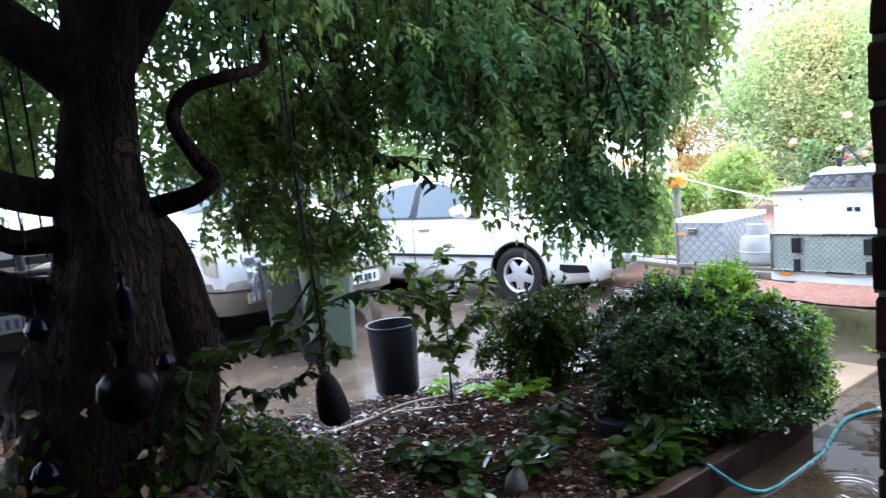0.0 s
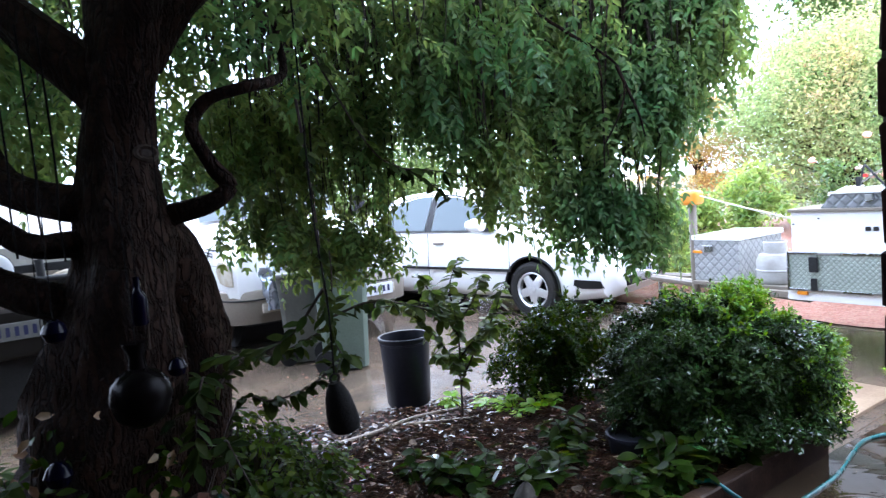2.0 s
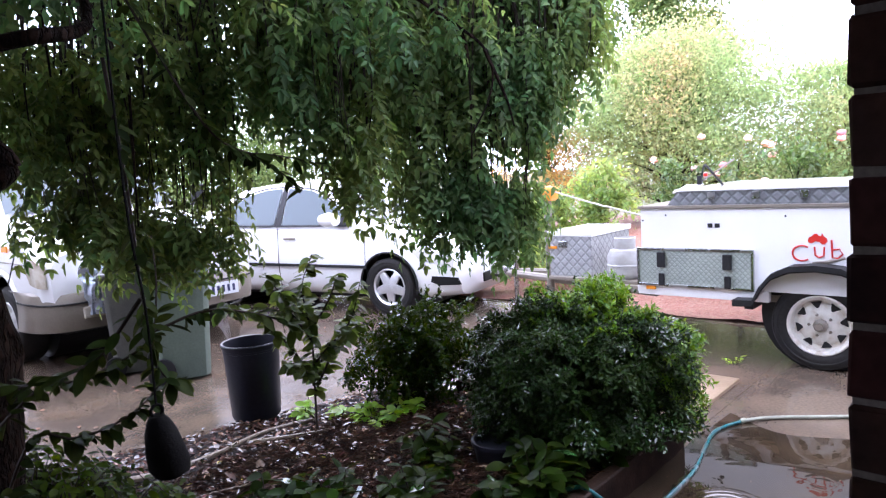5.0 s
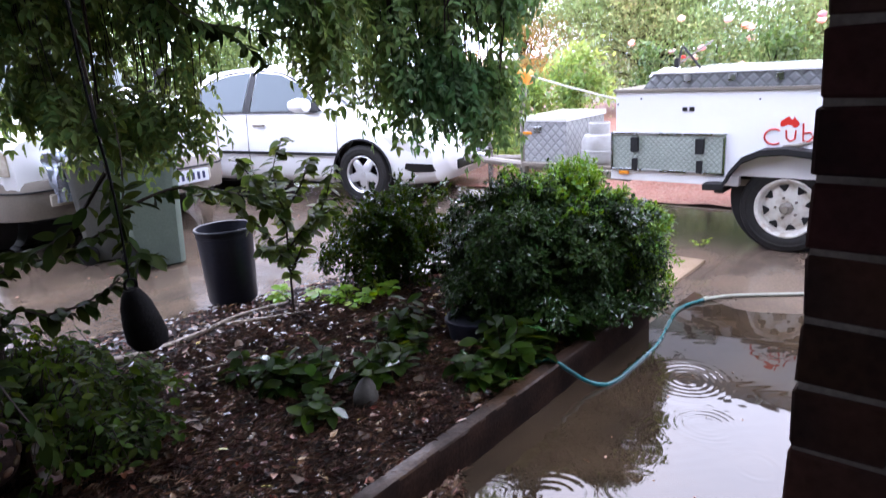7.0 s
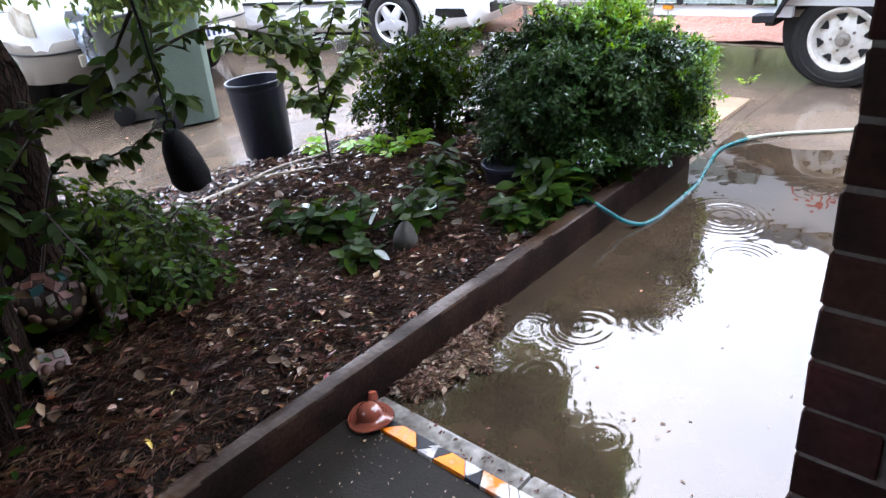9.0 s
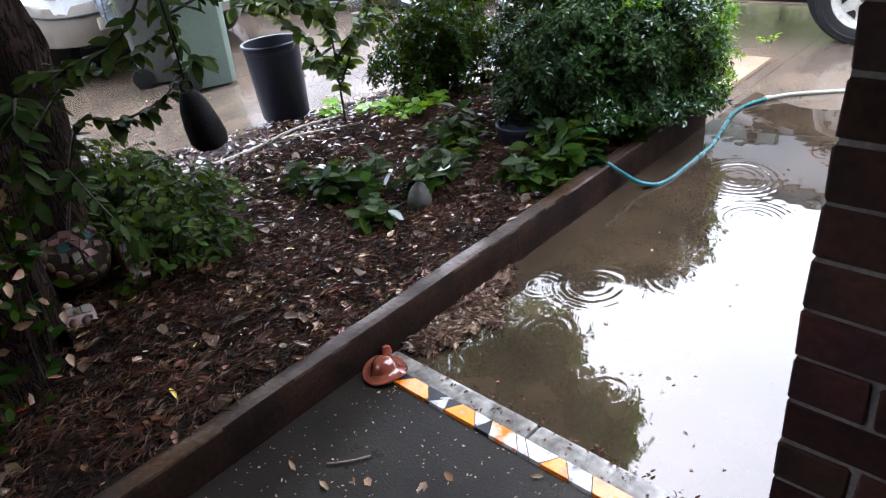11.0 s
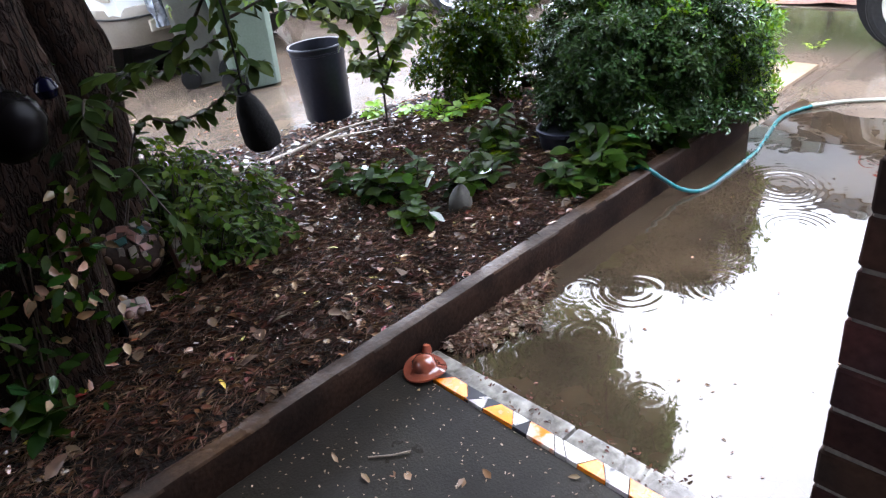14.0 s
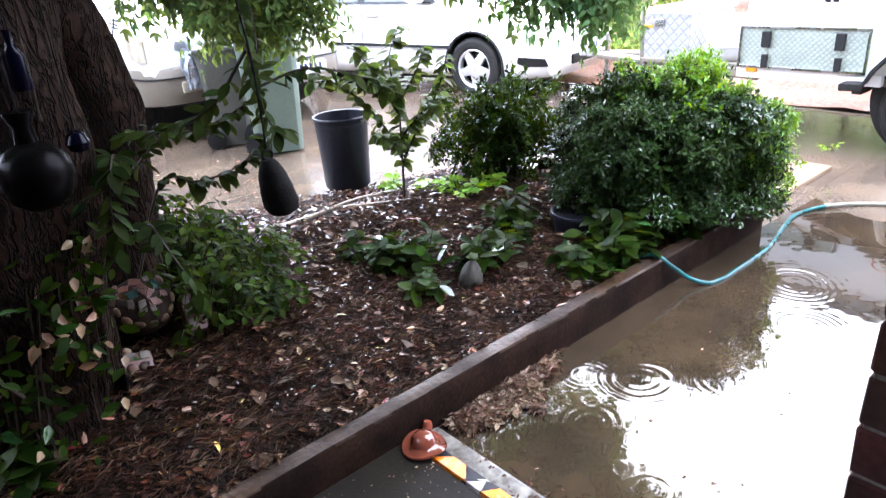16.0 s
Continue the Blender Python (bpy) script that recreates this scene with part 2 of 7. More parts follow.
# Darker plate for the four-wheel drive: shade left of the trunk put into the colour.
M_SHADEPLATE = material("shaded_number_plate", (0.15, 0.15, 0.14), 0.5, vary=0.15, fine=20, coarse=9, bump=0.0)
M_LENS = glassy("lamp_lens", (0.75, 0.74, 0.68), 0.03, 1.5, 0.25)
M_HEADLAMP = material("dull_headlamp_glass", (0.34, 0.28, 0.2), 0.1, second=(0.5, 0.46, 0.38), vary=0.1, fine=30, coarse=9, bump=0.0, coat=0.5)
M_AMBER = material("amber_lens", (0.8, 0.28, 0.03), 0.2, vary=0.1, bump=0.0, coat=0.5)
M_ORANGE = material("orange_plastic", (0.85, 0.3, 0.03), 0.4, vary=0.1, bump=0.0)
M_TEAL = material("teal_garden_hose", (0.0, 0.12, 0.125), 0.28, second=(0.008, 0.075, 0.078), vary=0.25, fine=60, coarse=12, bump=0.2, coat=0.3)
M_OLDHOSE = material("grey_green_hose", (0.3, 0.31, 0.24), 0.4, vary=0.15, fine=60, coarse=8, bump=0.2)
M_TERRA = material("glazed_terracotta", (0.2, 0.05, 0.028), 0.14, second=(0.13, 0.035, 0.022), vary=0.2, fine=30, coarse=10, bump=0.1, coat=0.7)
M_STONE = material("grey_stone", (0.05, 0.045, 0.037), 0.7, second=(0.028, 0.025, 0.02), vary=0.3, fine=60, coarse=8, bump=0.5, spec=0.2)
# Turtle's pebbles and dirty tiles: the tree's shade is put into their darker colours.
M_PEBBLE = material("pale_pebble", (0.115, 0.08, 0.053), 0.45, second=(0.07, 0.035, 0.02), vary=0.25, fine=30, coarse=25, bump=0.05, per="object", spec=0.15)
M_SHARD = material("dirty_shaded_cream_tile", (0.125, 0.105, 0.082), 0.4, second=(0.06, 0.048, 0.038), vary=0.2, fine=25, coarse=18, bump=0.02, spec=0.15)
M_TILE_W = material("white_glazed_tile", (0.5, 0.47, 0.43), 0.25, second=(0.06, 0.057, 0.06), mix_at=0.58, vary=0.2, fine=25, coarse=34, bump=0.05, coat=0.2)
M_TILE_O = material("orange_glazed_tile", (0.66, 0.19, 0.008), 0.25, second=(0.5, 0.11, 0.006), mix_at=0.58, vary=0.15, fine=25, coarse=30, bump=0.05, coat=0.2)
M_TILE_M = material("marbled_glazed_tile", (0.62, 0.15, 0.012), 0.25, second=(0.5, 0.46, 0.4), mix_at=0.5, vary=0.2, fine=30, coarse=26, bump=0.05, coat=0.2)
M_TILE_B = material("black_glazed_tile", (0.014, 0.014, 0.018), 0.4, vary=0.2, fine=25, coarse=18, bump=0.02, spec=0.2)
M_TILE_G = material("teal_glazed_tile", (0.012, 0.045, 0.04), 0.3, vary=0.2, fine=25, coarse=18, bump=0.02)
M_RUST = material("rust_red_clay", (0.1, 0.032, 0.02), 0.5, vary=0.25, fine=40, coarse=12, bump=0.2)
M_CEMENT = material("grey_cement", (0.03, 0.019, 0.015), 0.75, vary=0.3, fine=60, coarse=12, bump=0.5, spec=0.1)
M_DARKGLASS = material("dark_glass_ball", (0.003, 0.0025, 0.0027), 0.25, vary=0.2, fine=20, coarse=5, bump=0.1, spec=0.04)
M_BLUEGLASS = material("cobalt_blue_glass", (0.002, 0.002, 0.008), 0.1, vary=0.2, fine=20, coarse=5, bump=0.0, spec=0.08)
M_PLATE = material("pale_number_plate", (0.6, 0.62, 0.64), 0.35, vary=0.04, bump=0.0)
M_INK = material("dark_blue_ink", (0.02, 0.025, 0.08), 0.5, vary=0.05, bump=0.0)
M_REDMARK = material("red_decal", (0.62, 0.03, 0.02), 0.35, vary=0.05, bump=0.0)
M_FOIL = material("silver_blue_foil", (0.55, 0.62, 0.72), 0.22, metal=0.6, vary=0.2, fine=15, coarse=8, bump=0.8, bump_dist=0.02)
M_ROPE = material("pale_rope", (0.6, 0.58, 0.5), 0.8, vary=0.15, fine=90, coarse=10, bump=0.4)
M_SOFFIT = material("porch_lining", (0.25, 0.24, 0.22), 0.8, vary=0.1, fine=10, coarse=2, bump=0.05)
M_WETLEAF = material("drenched_leaf", (0.035, 0.02, 0.013), 0.05, second=(0.06, 0.03, 0.018), vary=0.3, fine=30, coarse=6, bump=0.0, per="island", spec=0.8, rough_vary=0.02)
M_GASGREY = material("worn_grey_enamel", (0.42, 0.42, 0.41), 0.4, second=(0.34, 0.33, 0.31), vary=0.1, fine=30, coarse=8, bump=0.05)
M_MOUND = material("mound_leaf", (0.032, 0.054, 0.0075), 0.5, second=(0.011, 0.022, 0.0045), vary=0.3, fine=30, coarse=6, bump=0.0, per="island", trans=0.38, spec=0.035)
M_DRIFT = material("washed_up_leaf", (0.2, 0.135, 0.085), 0.35, second=(0.055, 0.029, 0.018), vary=0.5, fine=40, coarse=9, bump=0.0, per="island", spec=0.25)
M_CHIP = material("wet_bark_chip", (0.15, 0.08, 0.048), 0.5, second=(0.045, 0.021, 0.013), vary=0.45, fine=60, coarse=6, bump=0.0, per="island", spec=0.12)
M_RED = material("red_fallen_leaf", (0.13, 0.02, 0.015), 0.25, second=(0.16, 0.06, 0.02), vary=0.3, bump=0.0, per="island")
M_LITTER_DULL = material("dull_dead_leaf", (0.1, 0.06, 0.036), 0.5, second=(0.04, 0.02, 0.012), vary=0.4, fine=40, coarse=9, bump=0.0, per="island", spec=0.15)
M_DEADWOOD = material("weathered_stick", (0.24, 0.19, 0.14), 0.5, second=(0.15, 0.11, 0.08), vary=0.3, fine=60, coarse=10, bump=0.4)
M_POD = material("black_woven_pod", (0.005, 0.0047, 0.0045), 0.7, vary=0.3, spec=0.08, fine=120, coarse=20, bump=0.4)


def checker_plate(name, base, cells):
    """Aluminium tread plate: crossing raised bars, so many to the metre, on upright faces."""
    m = material(name, base, 0.4, metal=0.4, vary=0.1, fine=30, coarse=4, bump=0.0)
    nt = m.node_tree
    p = nt.nodes["Principled BSDF"]
    tc, sp = nt.nodes.new("ShaderNodeTexCoord"), nt.nodes.new("ShaderNodeSeparateXYZ")
    link(nt, tc.outputs["Object"], sp.inputs[0])

    def op(kind, a, b):
        n = nt.nodes.new("ShaderNodeMath")
        n.operation = kind
        for k, v in enumerate((a, b)):
            if isinstance(v, (int, float)):
                n.inputs[k].default_value = v
            else:
                link(nt, v, n.inputs[k])
        return n.outputs[0]

    side = op("ADD", sp.outputs[0], sp.outputs[1])
    bars = [op("PINGPONG", op("MULTIPLY", op(k, side, sp.outputs[2]), cells), 0.5) for k in ("ADD", "SUBTRACT")]
    lattice = nt.nodes.new("ShaderNodeMapRange")
    lattice.inputs[1].default_value, lattice.inputs[2].default_value = 0.3, 0.46
    link(nt, op("MAXIMUM", bars[0], bars[1]), lattice.inputs[0])
    mx = nt.nodes.new("ShaderNodeMix")
    mx.data_type, mx.blend_type = "RGBA", "MULTIPLY"
    mx.inputs[7].default_value = (0.7, 0.71, 0.7, 1)
    link(nt, lattice.outputs[0], mx.inputs[0])
    link(nt, p.inputs["Base Color"].links[0].from_socket, mx.inputs[6])
    link(nt, mx.outputs[2], p.inputs["Base Color"])
    bp = nt.nodes.new("ShaderNodeBump")
    bp.inputs["Strength"].default_value, bp.inputs["Distance"].default_value, bp.invert = 0.6, 0.004, True
    link(nt, lattice.outputs[0], bp.inputs["Height"])
    link(nt, bp.outputs[0], p.inputs["Normal"])
    return m


M_CHECKER = checker_plate("tread_plate", (0.36, 0.41, 0.36), 26)
M_TOOLPLATE = checker_plate("coarse_tread_plate", (0.42, 0.43, 0.43), 12)
M_DARKTREAD = checker_plate("dull_tread_plate", (0.26, 0.27, 0.28), 12)

# ---- mesh helpers ----
def mesh_from(bm, name, mat, smooth=True):
    me = bpy.data.meshes.new(name)
    bmesh.ops.recalc_face_normals(bm, faces=bm.faces)
    bm.to_mesh(me)
    bm.free()
    me.materials.append(mat)
    if smooth:
        me.polygons.foreach_set("use_smooth", [True] * len(me.polygons))
        me.set_sharp_from_angle(angle=radians(38))
    return me


def part(name, bm, mat, parent=None, label="", smooth=True):
    ob = new(name, mesh_from(bm, name, mat, smooth))
    if smooth and len(ob.data.polygons) < 160:
        ob.modifiers.new("even_shading", "WEIGHTED_NORMAL").keep_sharp = True
    if parent:
        ob.parent = parent
    if label:
        tagged(ob, label)
    return ob


def share(name, me, m, parent):
    ob = new(name, me)
    ob.parent = parent
    ob.matrix_basis = m
    return ob


def empty(name, m=None, **tags):
    ob = new(name)
    ob.empty_display_size = 0.1
    if m is not None:
        ob.matrix_basis = m
    return tagged(ob, **tags)


def raw(name, verts, faces, mat, parent=None, smooth=False):
    me = bpy.data.meshes.new(name)
    me.from_pydata([tuple(v) for v in verts] if not isinstance(verts, np.ndarray) else verts.tolist(), [],
                   faces if not isinstance(faces, np.ndarray) else faces.tolist())
    me.materials.append(mat)
    if smooth:
        me.polygons.foreach_set("use_smooth", [True] * len(me.polygons))
    ob = new(name, me)
    if parent:
        ob.parent = parent
    return ob


def box(c, s, bevel=0.0, m=None, bm=None, seg=2):
    """A box of centre c and size s, its edges rounded."""
    bm = bm or bmesh.new()
    v = bmesh.ops.create_cube(bm, size=1)["verts"]
    bmesh.ops.scale(bm, vec=s, verts=v)
    if bevel:
        e = list({e for w in v for e in w.link_edges})
        r = bmesh.ops.bevel(bm, geom=e, offset=bevel, segments=seg, affect="EDGES", profile=0.6)
        v = list({w for f in r["faces"] for w in f.verts} | {w for w in v if w.is_valid})
    if m:
        bmesh.ops.transform(bm, matrix=m, verts=v)
    bmesh.ops.translate(bm, vec=c, verts=v)
    return bm


def lathe(profile, n=24, bm=None, m=None):
    """Turns (radius, height) pairs round z."""
    bm = bm or bmesh.new()
    rings = []
    for r, z in profile:
        if r < 1e-5:
            rings.append([bm.verts.new((0, 0, z))])
        else:
            rings.append([bm.verts.new((r * math.cos(2 * math.pi * i / n), r * math.sin(2 * math.pi * i / n), z)) for i in range(n)])
    for a, b in zip(rings, rings[1:]):
        for i in range(n):
            j = (i + 1) % n
            if len(a) == 1 and len(b) == 1:
                continue
            if len(a) == 1:
                bm.faces.new((a[0], b[j], b[i]))
            elif len(b) == 1:
                bm.faces.new((a[i], a[j], b[0]))
            else:
                bm.faces.new((a[i], a[j], b[j], b[i]))
    if m:
        bmesh.ops.transform(bm, matrix=m, verts=[v for r in rings for v in r])
    return bm


def smooth_path(pts, n=8):
    """Catmull-Rom through the points."""
    pts = [Vector(p) for p in pts]
    q = [pts[0] * 2 - pts[1]] + pts + [pts[-1] * 2 - pts[-2]]
    out = []
    for i in range(1, len(q) - 2):
        a, b, c, d = q[i - 1:i + 3]
        for k in range(n):
            t = k / n
            out.append(0.5 * (2 * b + (c - a) * t + (2 * a - 5 * b + 4 * c - d) * t * t + (3 * b - a - 3 * c + d) * t ** 3))
    return out + [pts[-1]]


def tube(pts, radii, n=8, bm=None, rough=0.0, seed=0, caps=True):
    """A tapering tube along pts; rough: uneven bark."""
    bm = bm or bmesh.new()
    pts = [Vector(p) for p in pts]
    if not isinstance(radii, (list, tuple)):
        radii = [radii] * len(pts)
    rings, up = [], Vector((0.3, 0.2, 1)).normalized()
    for i, p in enumerate(pts):
        d = (pts[min(i + 1, len(pts) - 1)] - pts[max(i - 1, 0)]).normalized()
        a = d.cross(up)
        if a.length < 0.05:
            a = d.cross(Vector((1, 0, 0)))
        a.normalize()
        b = d.cross(a)
        ring = []
        for k in range(n):
            w = 2 * math.pi * k / n
            v = a * math.cos(w) + b * math.sin(w)
            r = radii[i]
            if rough:
                r *= 1 + rough * (noise.noise(p * 4 + v * 1.2 + Vector((seed, 0, 0))) + 0.5 * noise.noise(Vector((p.x * 5, p.y * 5, p.z * 1.5)) + v * 5 + Vector((seed, 0, 0))))
            ring.append(bm.verts.new(p + v * r))
        rings.append(ring)
    for a, b in zip(rings, rings[1:]):
        for k in range(n):
            j = (k + 1) % n
            bm.faces.new((a[k], a[j], b[j], b[k]))
    if caps:
        bm.faces.new(rings[0][::-1])
        bm.faces.new(rings[-1])
    return bm


LEAF = np.array([(0, 0, 0), (0.32, 0.5, 0.05), (0.32, -0.5, 0.05), (0.5, 0, -0.06), (0.72, 0.36, 0.02), (0.72, -0.36, 0.02), (1, 0, -0.1)])
LEAF_F = np.array([(0, 3, 1), (0, 2, 3), (3, 4, 1), (3, 2, 5), (3, 6, 4), (3, 5, 6)])


LEAF4 = np.array([(0, 0, 0), (0.45, 0.5, 0.06), (0.45, -0.5, 0.06), (1, 0, -0.08)])
LEAF4_F = np.array([(0, 3, 1), (0, 2, 3)])


def oval_leaf():
    """A smooth oval leaf, folded along its midrib and drooping at the tip."""
    rib = [(0.0, 0.0, 0.0), (0.18, 0, -0.012), (0.42, 0, -0.03), (0.66, 0, -0.05), (0.86, 0, -0.085), (1.0, 0, -0.13)]
    half = (0.33, 0.49, 0.43, 0.23)
    verts = rib + [(x, sg * h, z + 0.055 * h * 2) for sg in (1, -1) for (x, _, z), h in zip(rib[1:5], half)]
    faces = []
    for k, flip in ((6, 1), (10, -1)):
        side = [(0, 1, k), (1, 2, k + 1), (1, k + 1, k), (2, 3, k + 2), (2, k + 2, k + 1), (3, 4, k + 3), (3, k + 3, k + 2), (4, 5, k + 3)]
        faces += [f[::flip] for f in side]
    return np.array(verts), np.array(faces)


OVAL, OVAL_F = oval_leaf()


def leaf_cloud(name, at, along, normal, length, width, mat, parent=None, small=False, fine=False):
    """Many leaves as one mesh: places, directions of the midrib, upper sides, sizes."""
    at, along, normal = (np.asarray(a, float) for a in (at, along, normal))
    along /= np.linalg.norm(along, axis=1)[:, None] + 1e-9
    side = np.cross(normal, along)
    side /= np.linalg.norm(side, axis=1)[:, None] + 1e-9
    up = np.cross(along, side)
    n = len(at)
    lv, lf = (LEAF4, LEAF4_F) if small else (OVAL, OVAL_F) if fine else (LEAF, LEAF_F)
    length = np.broadcast_to(length, (n,))[:, None, None]
    width = np.broadcast_to(width, (n,))[:, None, None]
    v = (at[:, None, :] + along[:, None, :] * lv[None, :, 0:1] * length + side[:, None, :] * lv[None, :, 1:2] * width
         + up[:, None, :] * lv[None, :, 2:3] * length)
    f = (lf[None] + len(lv) * np.arange(n)[:, None, None]).reshape(-1, 3)
    v = v.reshape(-1, 3)
    me = bpy.data.meshes.new(name)
    me.vertices.add(len(v))
    me.vertices.foreach_set("co", v.ravel())
    me.loops.add(f.size)
    me.loops.foreach_set("vertex_index", f.ravel())
    me.polygons.add(len(f))
    me.polygons.foreach_set("loop_start", np.arange(0, f.size, 3))
    me.polygons.foreach_set("loop_total", np.full(len(f), 3))
    me.update(calc_edges=True)
    me.validate()
    me.materials.append(mat)
    me.polygons.foreach_set("use_smooth", np.ones(len(f), bool))
    ob = new(name, me)
    if parent:
        ob.parent = parent
    return ob


# ---- ground, porch, path, bed ----
WATER_Z = 0.026


def bed_back(x):
    return max(2.0, min(4.75, 4.63 - 0.3 * x))


def bed_z(x, y):
    """Height of the mulch."""
    back = bed_back(x)
    edge = max(0.0, min(1.0, (back - y) / 0.9))
    z = 0.135 * edge ** 0.7 + 0.012 * noise.noise(Vector((x * 5, y * 5, 0))) + 0.02 * noise.noise(Vector((x * 1.4, y * 1.4, 3)))
    z += 0.13 * math.exp(-((x - 0.35) ** 2 + (y - 2.35) ** 2) / 0.35)
    return min(z, 0.146 + 0.35 * max(0.0, y - 1.66))


def build_ground():
    bm = bmesh.new()
    bmesh.ops.create_grid(bm, x_segments=2, y_segments=2, size=220)
    bmesh.ops.translate(bm, vec=(0, 0, -0.06), verts=bm.verts)
    tagged(part("ground", bm, M_GRASS), "damp lawn and earth reaching to the horizon", "ground", kind="structure")
    drive = empty("driveway", label="rain-wet brown concrete driveway with saw-cut joints", category="driveway", kind="structure")
    xs = [1.2, 2.35, 4.6, 6.55]
    ys = [-5.0, -1.6, 1.655]
    cells = [(xs[i], xs[i + 1], ys[j], ys[j + 1]) for i in range(3) for j in range(2)]
    xs2, ys2 = [-7.0, -3.2, 0.4, 3.4, 6.55], [1.655, 4.4, 7.4, 10.4, 13.5]
    cells += [(xs2[i], xs2[i + 1], ys2[j], ys2[j + 1]) for i in range(4) for j in range(4)]
    for a, b, c, d in cells:
        part("slab", box(((a + b) / 2, (c + d) / 2, -0.05), (b - a - 0.003, d - c - 0.003, 0.1), 0.002), M_CONC, drive, smooth=False)
    tagged(part("pale_slab", box((4.0, 2.1, -0.01), (1.22, 0.72, 0.06), 0.006), M_PALE, smooth=False), "pale sandy concrete slab at the end of the bed", "slab", kind="structure")
    # red gravel garden behind the trailer, with its kerb
    bm = bmesh.new()
    bmesh.ops.create_grid(bm, x_segments=60, y_segments=120, size=0.5)
    for v in bm.verts:
        x, y = 6.22 + (v.co.x + 0.5) * 7.4, -7 + (v.co.y + 0.5) * 21
        v.co = (x, y, 0.02 + 0.3 * min(1, max(0, (x - 6.9) / 1.4)) + 0.03 * noise.noise(Vector((x * 1.5, y * 1.5, 0))) + 0.02 * noise.noise(Vector((x * 9, y * 9, 0))))
    tagged(part("gravel_bed", bm, M_GRAVEL), "reddish gravel and bark garden bed under roses", "garden bed", kind="structure")
    tagged(part("kerb", box((6.18, 3.5, -0.075), (0.07, 21, 0.16), 0.01), M_CONC), "low wet concrete kerb of the rose bed", "kerb", kind="structure")


def build_porch():
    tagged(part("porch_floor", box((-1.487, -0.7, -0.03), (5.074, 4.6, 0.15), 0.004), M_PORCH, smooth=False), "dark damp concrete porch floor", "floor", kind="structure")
    nose = empty("porch_nosing", label="porch edge with a strip of orange, black and white glazed tile pieces", category="step edge", kind="structure")
    y = 1.6
    for length in (0.55, 0.4, 0.42, 0.4, 0.5):
        part("edging_block", box((1.142, y - length / 2, -0.043), (0.07, length - 0.005, 0.154), 0.012), M_NOSE, nose)
        y -= length
    # broken tile pieces: where each ends along the edge, how far its end leans, and its glaze
    rnd = random.Random(4)
    y, lean = 1.597, 0.0
    for end, lean2, c in ((1.545, 0.02, "o"), (1.5, -0.01, "b"), (1.462, -0.02, "b"), (1.363, 0.025, "o"), (1.322, -0.03, "b"), (1.292, 0.012, "w"), (1.27, -0.012, "b"), (1.192, 0.02, "o"), (1.166, -0.016, "w"),
                          (1.138, 0.014, "b"), (1.052, 0.02, "m"), (1.02, 0.024, "w"), (0.952, -0.012, "w"), (0.9, 0.02, "o"), (0.832, 0.014, "w"), (0.73, -0.022, "o"), (0.655, 0.01, "w"), (0.6, -0.014, "m"),
                          (0.56, 0.01, "b"), (0.49, 0.0, "w"), (0.43, 0.015, "o"), (0.36, 0.0, "w"), (0.3, -0.015, "m"), (0.24, 0.0, "b"), (0.17, 0.01, "o"), (0.11, 0.0, "w")):
        bm = bmesh.new()
        ring = [(-0.026, y - 0.0015 - lean), (0.026, y - 0.0015 + lean), (0.026, end + 0.0015 + lean2), (-0.026, end + 0.0015 - lean2)]
        low, top = [bm.verts.new((u, v - 0.85, -0.006)) for u, v in ring], [bm.verts.new((u * 0.95, v - 0.85, 0.006 + rnd.uniform(-0.0008, 0.0008))) for u, v in ring]
        bm.faces.new(low), bm.faces.new(top[::-1])
        for k in range(4):
            bm.faces.new((low[k], top[k], top[(k + 1) % 4], low[(k + 1) % 4]))
        bmesh.ops.transform(bm, matrix=pose(1.079, 0.85, 0.043, 0, 7 + rnd.uniform(-1.5, 1.5), 0), verts=bm.verts)
        part("tile", bm, {"o": M_TILE_O, "b": M_TILE_B, "w": M_TILE_W, "m": M_TILE_M}[c], nose, smooth=False)
        y, lean = end, lean2
    part("mortar_bed", box((1.079, 0.85, 0.0), (0.054, 1.5, 0.078), 0.003), M_CEMENT, nose)
    # porch roof, its posts' beam, and the house wall behind the camera
    tagged(part("porch_ceiling", box((-1.35, -0.93, 2.5), (5.5, 5.76, 0.12)), M_SOFFIT, smooth=False), "plain flat porch ceiling", "ceiling", kind="structure")
    tagged(part("house_wall_back", box((2.4, -2.6, 1.55), (13.2, 0.24, 3.2)), M_BRICK, smooth=False), "dark brick house wall behind the porch", "wall", kind="structure")
    # Two unseen walls on the left, added to keep sky light off trunk and bed.
    tagged(part("house_wall_side", box((-3.4, -0.6, 1.2), (0.24, 4.2, 2.5)), M_BRICK, smooth=False), "unseen dark brick wall added at the porch end to block light", "wall", kind="structure")
    tagged(part("house_wall_wing", box((-3.6, 4.2, 1.2), (0.24, 5.2, 2.5)), M_BRICK, smooth=False), "unseen dark brick wall added beside the bed to block light", "wall", kind="structure")


